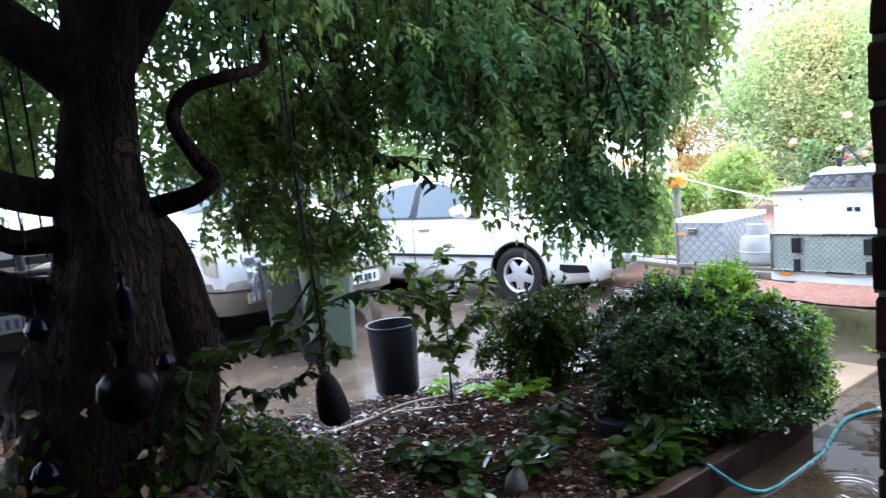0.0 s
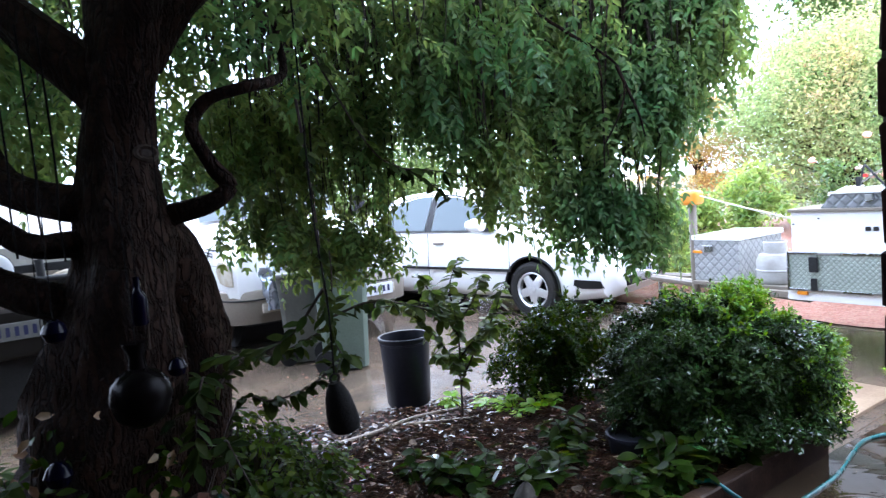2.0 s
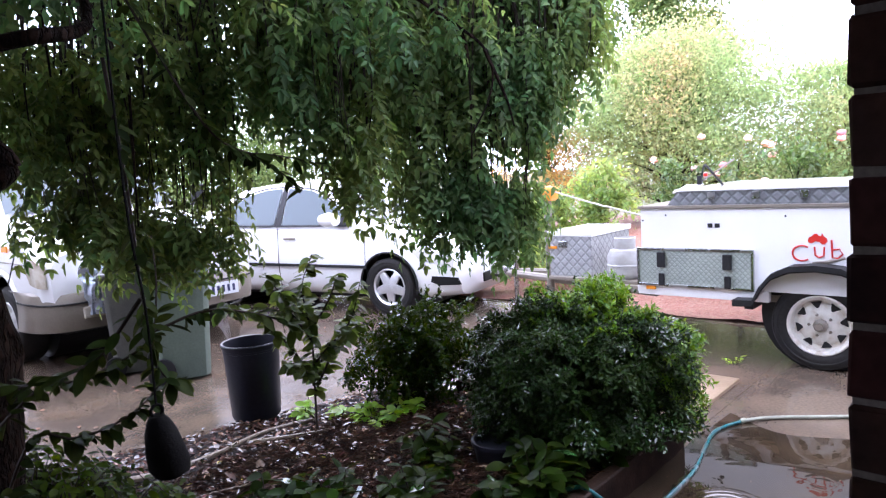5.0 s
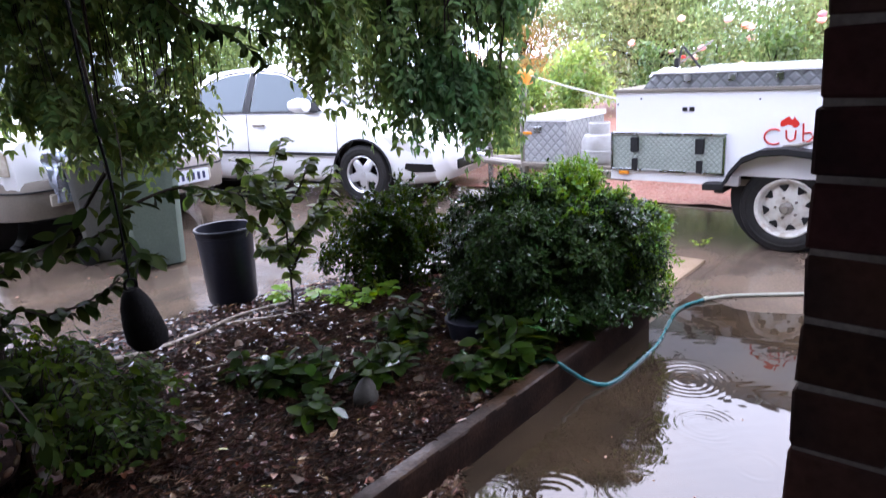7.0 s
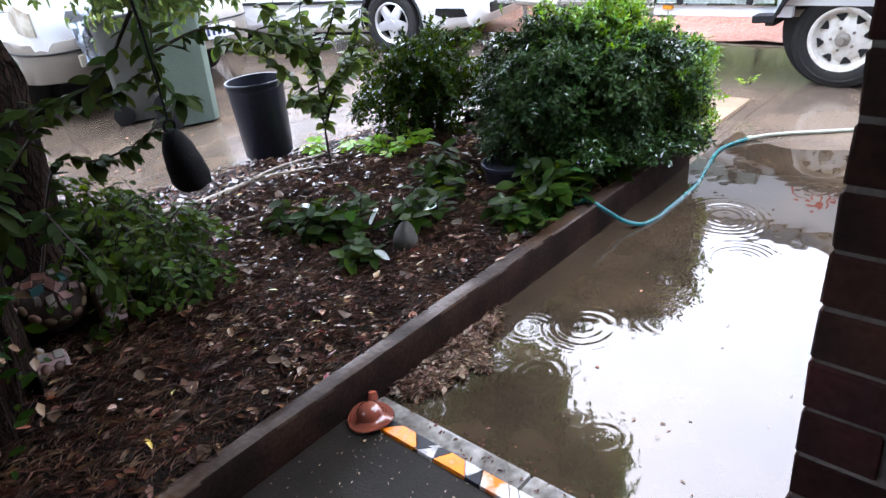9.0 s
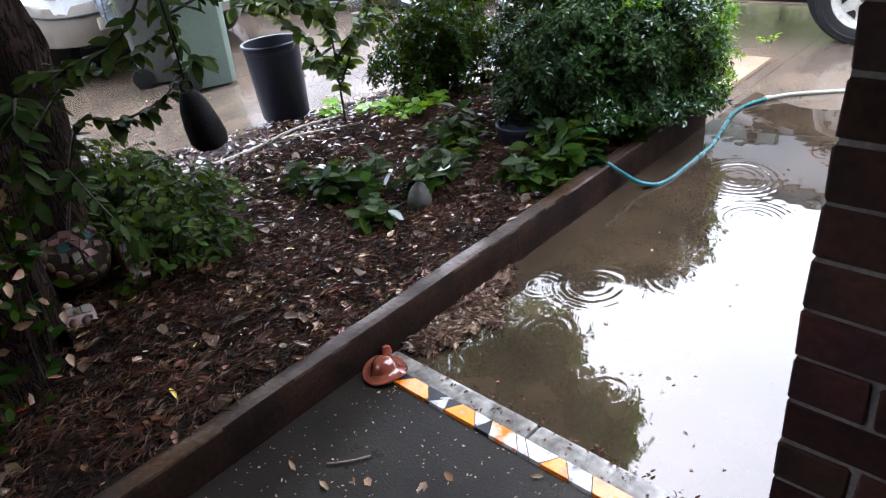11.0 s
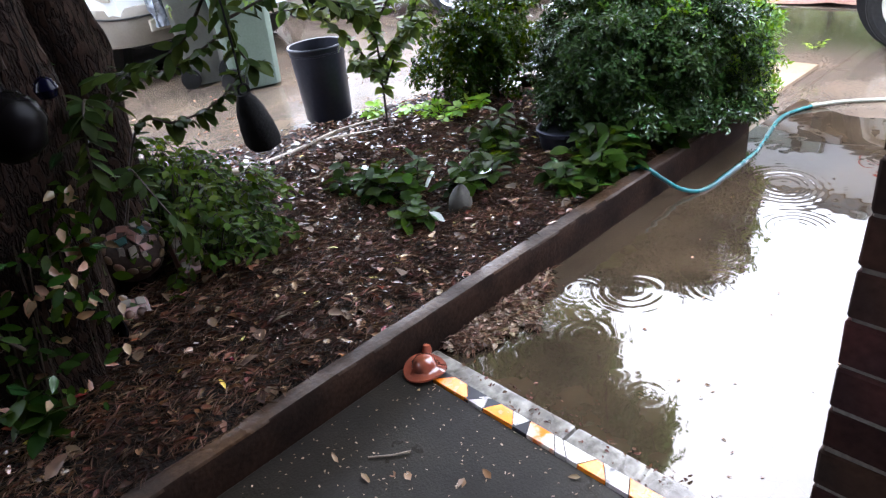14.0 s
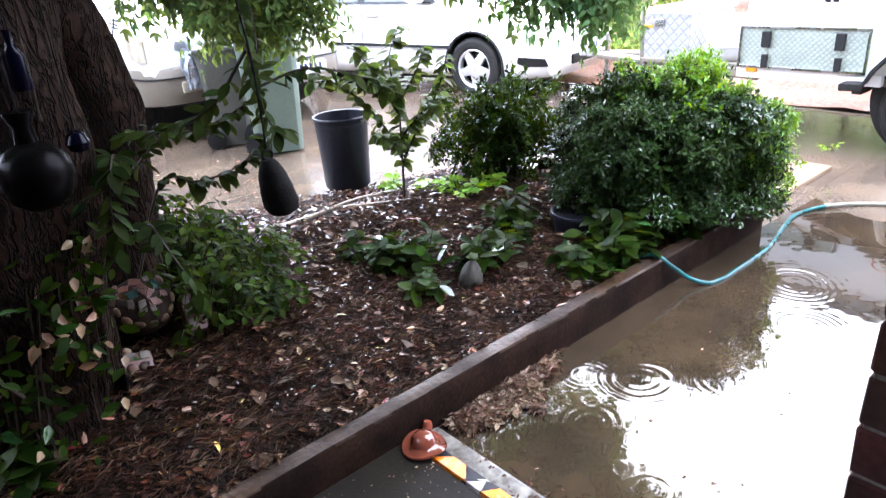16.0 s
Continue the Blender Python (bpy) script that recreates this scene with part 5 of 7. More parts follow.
# ---- distance: roses, shrubs, far trees ----
def far_tree(name, x, y, h, r, count, mat, label, seed, trunk=0.12, leaf=(0.1, 0.18), clumps=26, base=0.3, z0=0.0, flat=0.8, category="tree"):
    rng = np.random.default_rng(seed)
    ob = empty(name, pose(x, y, z0), label=label, category=category)
    bm = bmesh.new()
    tube(smooth_path([(0, 0, -0.1), (0.05 * r, 0.02, h * 0.3), (-0.04 * r, 0.05, h * 0.6), (0, 0, h * 0.85)], 5), [trunk * (1 - 0.8 * i / 15) for i in range(16)], 8, bm, rough=0.1)
    at, al, no = [], [], []
    for k in range(clumps):
        a, e = rng.uniform(0, 2 * np.pi), rng.uniform(0, 1)
        d = r * np.sqrt(rng.uniform(0.05, 1)) * (1 - 0.55 * e)
        c = np.array([d * np.cos(a), d * np.sin(a), h * (base + (0.97 - base) * e)])
        tube([(0, 0, c[2] * 0.6), tuple(c * np.array([0.5, 0.5, 0.85])), tuple(c)], [trunk * 0.22, trunk * 0.1, trunk * 0.03], 5, bm, caps=False)
        n = count // clumps
        s = r * rng.uniform(0.25, 0.45)
        p = rng.normal(size=(n, 3)) * np.array([s, s, s * flat]) * 0.55 + c
        at.append(p)
        al.append(rng.normal(size=(n, 3)) + np.array([0, 0, -0.2]))
        no.append(rng.normal(size=(n, 3)) * 0.6 + np.array([0, 0, 1]))
    part("trunk", bm, M_BARK, ob)
    at = np.concatenate(at)
    at[:, 2] = np.maximum(at[:, 2], 0.05)
    n = len(at)
    tagged(leaf_cloud("crown", at, np.concatenate(al), np.concatenate(no), rng.uniform(*leaf, n), rng.uniform(leaf[0] * 0.4, leaf[1] * 0.45, n), mat, ob, small=True), kind="stuff")
    return ob


def rose_bush(x, y, h, r, seed, blooms):
    ob = far_tree("rose_bush", x, y, h, r, 1500, M_HEDGE_FAR, "tall rose bush with pink and cream blooms", seed, trunk=0.03, leaf=(0.05, 0.09), clumps=14, base=0.2, z0=0.1, category="rose bush")
    rng = np.random.default_rng(seed + 500)
    for k in range(blooms):
        a, e = rng.uniform(0, 2 * np.pi), rng.uniform(0.65, 1.05)
        c = Vector((r * 0.8 * math.cos(a), r * 0.8 * math.sin(a), h * e))
        bm = bmesh.new()
        bmesh.ops.create_icosphere(bm, subdivisions=2, radius=0.042)
        for v in bm.verts:
            v.co *= 1 + 0.25 * math.sin(9 * math.atan2(v.co.y, v.co.x) + v.co.z * 60) * 0.5
            v.co.z *= 0.75
        bmesh.ops.translate(bm, vec=c, verts=bm.verts)
        part("bloom", bm, M_ROSE, ob, "pink rose bloom")


M_HEDGE_FAR = material("rose_leaf", (0.11, 0.19, 0.06), 0.4, second=(0.08, 0.13, 0.045), vary=0.25, fine=20, coarse=2, bump=0.0, per="island", trans=0.3)
for k, (x, y, h, r, b) in enumerate(((7.5, 2.1, 1.45, 0.45, 4), (7.6, 2.7, 1.5, 0.45, 7), (7.4, 3.2, 1.35, 0.4, 4), (8.0, 1.2, 1.4, 0.5, 3))):
    rose_bush(x, y, h, r, 100 + k, b)
for k, (x, y, h, r) in enumerate(((7.3, 4.1, 1.35, 0.5), (7.0, 4.7, 1.1, 0.45), (7.4, 5.4, 1.0, 0.5))):
    far_tree("lime_shrub", x, y, h, r, 2600, M_SPRING, "bright yellow-green leafy shrub in the gravel bed", 120 + k, trunk=0.03, leaf=(0.06, 0.11), clumps=16, base=0.12, z0=0.1, category="shrub")
far_tree("feathery_tree", 12.5, 5.3, 3.7, 2.3, 70000, M_FERN, "feathery pale green spreading tree with peach tips", 140, trunk=0.12, leaf=(0.06, 0.1), clumps=120, flat=0.4, base=0.2)
far_tree("feathery_tree", 13.5, 2.7, 2.9, 1.9, 46000, M_FERN, "lower feathery pale green tree with peach tips", 141, trunk=0.1, leaf=(0.06, 0.1), clumps=80, flat=0.4, base=0.15)
far_tree("autumn_tree", 11.6, 7.6, 2.9, 1.1, 13000, M_OCHRE, "small tree with ochre autumn leaves", 142, trunk=0.08, leaf=(0.04, 0.08), clumps=26, flat=0.5)
far_tree("tall_tree", 18.0, 8.0, 8.0, 1.9, 11000, M_FAR, "tall light green open-crowned tree", 143, trunk=0.2, leaf=(0.14, 0.24), clumps=34, base=0.35)
for k, (x, y, h, r) in enumerate(((6.0, 13.0, 2.2, 1.3), (8.3, 12.6, 2.4, 1.3), (10.4, 11.0, 2.6, 1.4), (3.5, 14.5, 2.3, 1.4), (1.0, 15.0, 2.4, 1.5), (16.5, -1.0, 3.0, 2.2), (-2.5, 15.5, 2.6, 1.6), (10.3, 15.2, 3.1, 1.6), (12.6, 14.6, 3.0, 1.7), (8.4, 16.0, 2.9, 1.6))):
    far_tree("far_shrub", x, y, h, r, 8000, M_FAR, "dense green boundary shrub", 160 + k, trunk=0.08, leaf=(0.06, 0.12), clumps=30, base=0.1, category="shrub")

# ---- vehicles ----
def loft(stations, arches=(), sub=10, tiers=5):
    """A closed body from half cross-sections (v, z), mirrored, with round wheel openings (u, z, radius) in its flanks."""
    us = [s[0] for s in stations]
    prof = np.array([s[1] for s in stations], float)
    uu = np.unique(np.concatenate([np.linspace(a, b, sub) for a, b in zip(us, us[1:])]))
    for u, z, r in arches:
        uu = np.unique(np.concatenate([uu, u + r * np.cos(np.linspace(0, np.pi, 25))]))
    k = prof.shape[1]
    fine = np.linspace(0, k - 1, (k - 1) * tiers + 1)
    bm = bmesh.new()
    rings, inside = [], set()
    for u in uu:
        base = np.array([[np.interp(u, us, prof[:, i, 0]), np.interp(u, us, prof[:, i, 1])] for i in range(k)])
        # round the corners of the section
        pts = np.stack([np.interp(fine, np.arange(k), base[:, 0]), np.interp(fine, np.arange(k), base[:, 1])], -1)
        soft = pts.copy()
        for _ in range(3):
            soft[1:-1] = 0.25 * soft[:-2] + 0.5 * soft[1:-1] + 0.25 * soft[2:]
        ring = [bm.verts.new((u, v, z)) for v, z in soft] + [bm.verts.new((u, -v, z)) for v, z in soft[-2:0:-1]]
        rings.append(ring)
    for ring in rings:
        for v in ring:
            for u, z, r in arches:
                d = math.hypot(v.co.x - u, v.co.z - z)
                if d < r and abs(v.co.y) > 0.5:
                    inside.add(v)
                    g = r / max(d, 1e-4)
                    v.co.x, v.co.z = u + (v.co.x - u) * g, z + (v.co.z - z) * g
    n = len(rings[0])
    for a, b in zip(rings, rings[1:]):
        for i in range(n):
            j = (i + 1) % n
            four = (a[i], a[j], b[j], b[i])
            if not all(v in inside for v in four):
                bm.faces.new(four)
    bm.faces.new(rings[0][::-1])
    bm.faces.new(rings[-1])
    return bm


def side_at(stations, u, z):
    """How far out the flank lies at u and z."""
    us = [s[0] for s in stations]
    prof = np.array([s[1] for s in stations])
    pts = [(np.interp(u, us, prof[:, i, 0]), np.interp(u, us, prof[:, i, 1])) for i in range(prof.shape[1])]
    for (v0, z0), (v1, z1) in zip(pts, pts[1:]):
        if z0 <= z <= z1 and z1 > z0:
            return v0 + (v1 - v0) * (z - z0) / (z1 - z0)
    return pts[1][0]


def flank(stations, outline, out=0.006, thick=0.006, sign=1):
    """A plate that follows the flank, cut to an outline of (u, z)."""
    dense = []
    for (a, b), (c, d) in zip(outline, outline[1:] + outline[:1]):
        for t in np.linspace(0, 1, 7, endpoint=False):
            dense.append((a + (c - a) * t, b + (d - b) * t))
    bm = bmesh.new()
    f = bm.faces.new([bm.verts.new((u, sign * (side_at(stations, u, z) + out), z)) for u, z in dense])
    bmesh.ops.triangulate(bm, faces=[f])
    r = bmesh.ops.extrude_face_region(bm, geom=list(bm.faces))
    bmesh.ops.translate(bm, vec=(0, sign * thick, 0), verts=[v for v in r["geom"] if isinstance(v, bmesh.types.BMVert)])
    return bm


def wheel(parent, u, v, z, r, rim, side, kind, width=0.19):
    """A wheel on the axle line: hub > tyre, rim. kind: alloy, steel."""
    face = pose(u, v, z, -90 * side, 0, 0)
    hub = part("wheel", lathe([(0, -0.09), (rim * 0.75, -0.09), (rim * 0.75, 0.0), (0, 0.0)], 24, m=face), M_BLACK, parent)
    w = width / 2
    part("tyre", lathe([(rim * 0.97, -w), (r * 0.93, -w), (r, -w * 0.7), (r, w * 0.6), (r * 0.985, w * 0.8), (r * 0.955, w * 0.92), (r * 0.94, w * 0.9), (r * 0.9, w * 0.99), (r * 0.85, w * 1.02), (r * 0.83, w * 0.98), (r * 0.78, w), (rim * 1.06, w * 0.96), (rim * 1.03, w * 0.9), (rim * 0.97, w * 0.8), (rim * 0.97, -w)], 48, m=face), M_RUBBER, hub)
    if kind == "alloy":
        bm = lathe([(rim * 0.96, w * 0.2), (rim * 1.0, w * 0.9), (rim * 0.97, w * 0.95), (rim * 0.9, w * 0.8), (rim * 0.88, w * 0.2)], 40)
        for k in range(5):
            s = box((0, 0, 0), (rim * 0.74, rim * 0.46, 0.028), 0.008)
            for vert in s.verts:
                vert.co.y *= 1.0 - 0.35 * (vert.co.x / (rim * 0.74) - 0.1)
            bmesh.ops.transform(s, matrix=pose(0, 0, w * 0.62, 0, 0, 72 * k + 18) @ pose(rim * 0.52, 0, 0, 0, 6, 0), verts=s.verts)
            me = bpy.data.meshes.new("spoke")
            s.to_mesh(me)
            s.free()
            bm.from_mesh(me)
            bpy.data.meshes.remove(me)
        lathe([(0, w * 0.9), (rim * 0.16, w * 0.86), (rim * 0.24, w * 0.6), (rim * 0.24, 0.0)], 24, bm)
        bmesh.ops.transform(bm, matrix=face, verts=bm.verts)
        part("rim", bm, M_ALLOY, hub)
    else:
        bm = lathe([(rim * 0.98, -w * 0.2), (rim * 1.02, w * 0.95), (rim * 0.98, w), (rim * 0.9, w * 0.9), (rim * 0.84, w * 0.45), (rim * 0.72, w * 0.38), (rim * 0.5, w * 0.62), (rim * 0.3, w * 0.7), (0, w * 0.7)], 48)
        bmesh.ops.transform(bm, matrix=face, verts=bm.verts)
        rim_ob = part("rim", bm, M_RIMWHITE, hub, "white steel rim with eight slots")
        for k in range(8):
            a = 2 * math.pi * k / 8 + 0.2
            s = box((0, 0, 0), (rim * 0.25, rim * 0.31, 0.02), 0.006)
            for vert in s.verts:
                vert.co.y *= max(0.15, 0.35 + 4.2 * (vert.co.x / rim + 0.06))
            bmesh.ops.transform(s, matrix=face @ pose(rim * 0.66 * math.cos(a), rim * 0.66 * math.sin(a), w * 0.44, 0, 0, math.degrees(a)), verts=s.verts)
            part("slot", s, M_BLACK, hub)
        part("hub_cap", lathe([(rim * 0.24, w * 0.6), (rim * 0.22, w * 0.92), (rim * 0.13, w * 1.05), (rim * 0.12, w * 1.3), (0, w * 1.34)], 8, m=face), M_GREYTRIM, hub)
        for k in range(5):
            a = 2 * math.pi * k / 5
            part("wheel_nut", lathe([(0, 0.016), (0.008, 0.014), (0.011, 0.0)], 6, m=face @ pose(rim * 0.36 * math.cos(a), rim * 0.36 * math.sin(a), w * 0.68)), M_GREYTRIM, hub)
    return hub


def vehicle(name, nose, heading, label, category):
    """An Empty at the nose; its x runs rearward, its +y is the side towards the porch."""
    return empty(name, pose(*nose, 0, 0, heading), label=label, category=category)


def grille_bars(parent, u, half, z0, z1, n, mat):
    for k in range(n):
        z = z0 + (z1 - z0) * (k + 0.5) / n
        part("grille_bar", box((u, 0, z), (0.02, half * 2, (z1 - z0) / n * 0.45), 0.004), mat, parent)


def plate(parent, u, y, z, w=0.37, h=0.12, bars=6, mat=None):
    p = part("number_plate", box((u, y, z), (0.012, w, h), 0.004), mat or M_PLATE, parent, "pale number plate with dark bars")
    for k in range(bars):
        part("plate_bar", box((u - 0.008, y + w * (-0.36 + 0.72 * k / (bars - 1)), z), (0.004, w * 0.07, h * 0.55), 0.001, seg=1), M_INK, p)


def smooth_flat(pts):
    return [(v.x, v.y) for v in smooth_path([(a, b, 0) for a, b in pts], 5)]


def build_sedan():
    st = [
        (0.00, [(0, 0.30), (0.46, 0.30), (0.60, 0.42), (0.58, 0.54), (0.40, 0.62), (0, 0.64)]),
        (0.10, [(0, 0.20), (0.66, 0.20), (0.75, 0.42), (0.72, 0.60), (0.50, 0.69), (0, 0.72)]),
        (0.42, [(0, 0.17), (0.79, 0.17), (0.84, 0.45), (0.81, 0.69), (0.60, 0.80), (0, 0.84)]),
        (0.78, [(0, 0.17), (0.81, 0.17), (0.85, 0.50), (0.82, 0.79), (0.64, 0.89), (0, 0.93)]),
        (1.06, [(0, 0.17), (0.81, 0.17), (0.85, 0.50), (0.82, 0.88), (0.70, 0.95), (0, 0.98)]),
        (1.38, [(0, 0.17), (0.81, 0.17), (0.85, 0.50), (0.82, 0.92), (0.66, 1.17), (0, 1.21)]),
        (1.83, [(0, 0.17), (0.81, 0.17), (0.85, 0.50), (0.82, 0.94), (0.60, 1.39), (0, 1.44)]),
        (2.40, [(0, 0.17), (0.81, 0.17), (0.85, 0.50), (0.82, 0.95), (0.58, 1.42), (0, 1.47)]),
        (3.20, [(0, 0.17), (0.81, 0.17), (0.85, 0.50), (0.82, 0.96), (0.58, 1.39), (0, 1.44)]),
        (3.65, [(0, 0.18), (0.81, 0.18), (0.85, 0.50), (0.82, 0.98), (0.60, 1.22), (0, 1.26)]),
        (3.98, [(0, 0.20), (0.80, 0.20), (0.84, 0.50), (0.80, 0.98), (0.66, 1.03), (0, 1.06)]),
        (4.35, [(0, 0.24), (0.76, 0.24), (0.80, 0.50), (0.76, 0.96), (0.62, 1.00), (0, 1.02)]),
        (4.53, [(0, 0.34), (0.62, 0.34), (0.70, 0.52), (0.66, 0.88), (0.50, 0.94), (0, 0.96)])]
    car = vehicle("white_sedan", SEDAN_NOSE, SEDAN_TURN, "white four-door sedan with silver five-spoke wheels, wet and shiny", "car")
    part("body", loft(st, [(u, 0.315, 0.35) for u in (0.88, 3.48)]), M_WHITE, car)
    for u in (0.88, 3.48):
        part("wheel_well", lathe([(0, -0.6), (0.37, -0.6), (0.37, 0.6), (0, 0.6)], 30, m=pose(u, 0, 0.34, 90, 0, 0)), M_BLACK, car)
        for s in (1, -1):
            part("arch_lip", tube([(u + 0.352 * math.cos(a), s * (side_at(st, u, 0.5) - 0.004), 0.315 + 0.352 * math.sin(a)) for a in np.linspace(-0.2, math.pi + 0.2, 22)], 0.012, 6), M_BLACK if s > 0 else M_WHITE, car)
            wheel(car, u, s * 0.755, 0.305, 0.305, 0.195, s, "alloy")
    for s in (1, -1):
        part("front_window", flank(st, [(1.400, 0.965), (1.540, 1.1), (1.730, 1.24), (1.980, 1.345), (2.340, 1.385), (2.320, 0.97)], sign=s), M_WINDOW, car)
        part("rear_window", flank(st, [(2.440, 0.97), (2.440, 1.385), (2.730, 1.37), (2.980, 1.315), (3.180, 1.2), (3.320, 1.06), (3.300, 0.99)], sign=s), M_WINDOW, car)
        for edge in ([(1.380, 0.96), (1.540, 1.115), (1.730, 1.255), (1.980, 1.36), (2.340, 1.4)], [(2.440, 1.4), (2.730, 1.385), (2.980, 1.33), (3.180, 1.215), (3.340, 1.06)]):
            part("window_trim", tube([(u, s * (side_at(st, u, z) + 0.006), z) for u, z in smooth_flat(edge)], 0.009, 6), M_BLACK, car)
        part("mirror_sail", flank(st, [(1.340, 0.955), (1.500, 1.07), (1.520, 0.965)], out=0.012, sign=s), M_BLACK, car)
        part("pillar_trim", flank(st, [(2.335, 0.96), (2.355, 1.39), (2.425, 1.39), (2.425, 0.96)], out=0.008, sign=s), M_BLACK, car)
        part("window_seal", flank(st, [(1.400, 0.945), (1.400, 0.965), (3.330, 0.985), (3.330, 0.965)], out=0.008, sign=s), M_BLACK, car)
        part("rub_strip", flank(st, [(1.140, 0.5), (1.140, 0.53), (2.880, 0.545), (2.880, 0.515)], out=0.004, thick=0.012, sign=s), M_BLACK, car)
        part("door_gap", flank(st, [(1.155, 0.22), (1.165, 0.92), (1.170, 0.92), (1.161, 0.22)], out=0.0, thick=0.003, sign=s), M_BLACK, car)
        part("door_gap", flank(st, [(2.380, 0.22), (2.380, 0.94), (2.386, 0.94), (2.386, 0.22)], out=0.0, thick=0.003, sign=s), M_BLACK, car)
        for u in (2.2, 3.2):
            part("door_handle", box((u, s * (side_at(st, u, 0.82) + 0.018), 0.82), (0.17, 0.024, 0.028), 0.01), M_GREYTRIM, car)
        mirror = lathe([(0, -0.05), (0.06, -0.045), (0.085, 0.0), (0.07, 0.05), (0, 0.065)], 20)
        bmesh.ops.transform(mirror, matrix=pose(1.53, s * 0.95, 1.03, 0, -90, 0) @ Matrix.Diagonal((0.95, 1.15, 2.0, 1)), verts=mirror.verts)
        part("door_mirror", mirror, M_WHITE, car)
        part("headlight", flank(st, [(0.16, 0.5), (0.14, 0.6), (0.42, 0.68), (0.62, 0.7), (0.5, 0.6)], out=0.003, sign=s), M_LENS, car)
        part("fog_slot", flank(st, [(0.09, 0.33), (0.1, 0.41), (0.36, 0.43), (0.38, 0.37), (0.3, 0.33)], out=0.004, thick=0.004, sign=s), M_BLACK, car)
        part("tail_light", flank(st, [(4.2, 0.68), (4.2, 0.92), (4.48, 0.9), (4.48, 0.7)], out=0.004, sign=s), M_REDMARK, car)
    part("windscreen", glass_sheet([(1.11, 0.66, 1.005), (1.11, -0.66, 1.005), (1.78, -0.56, 1.415), (1.78, 0.56, 1.415)], 0.02), M_WINDOW, car)
    for k in range(2):
        part("grille_bar", box((0.03, 0, 0.54 + 0.05 * k), (0.06, 0.6, 0.018), 0.006), M_CHROME, car)
    part("lower_intake", box((0.03, 0, 0.36), (0.1, 0.8, 0.1), 0.02), M_BLACK, car)
    plate(car, -0.01, 0, 0.44)
    part("antenna", tube([(1.9, 0.5, 1.4), (2.0, 0.52, 1.75)], 0.003, 6), M_BLACK, car)
    part("underbody", box((2.3, 0, 0.2), (3.9, 1.3, 0.1), 0.02), M_BLACK, car)


def glass_sheet(corners, lift):
    """A bowed pane over four corners."""
    bm = bmesh.new()
    a, b, c, d = (Vector(v) for v in corners)
    n = (b - a).cross(d - a).normalized()
    if n.z < 0:
        n = -n
    g = [[bm.verts.new(a.lerp(b, i / 6).lerp(d.lerp(c, i / 6), j / 6) + n * (0.01 + lift * math.sin(math.pi * i / 6))) for i in range(7)] for j in range(7)]
    for j in range(6):
        for i in range(6):
            bm.faces.new((g[j][i], g[j][i + 1], g[j + 1][i + 1], g[j + 1][i]))
    return bm


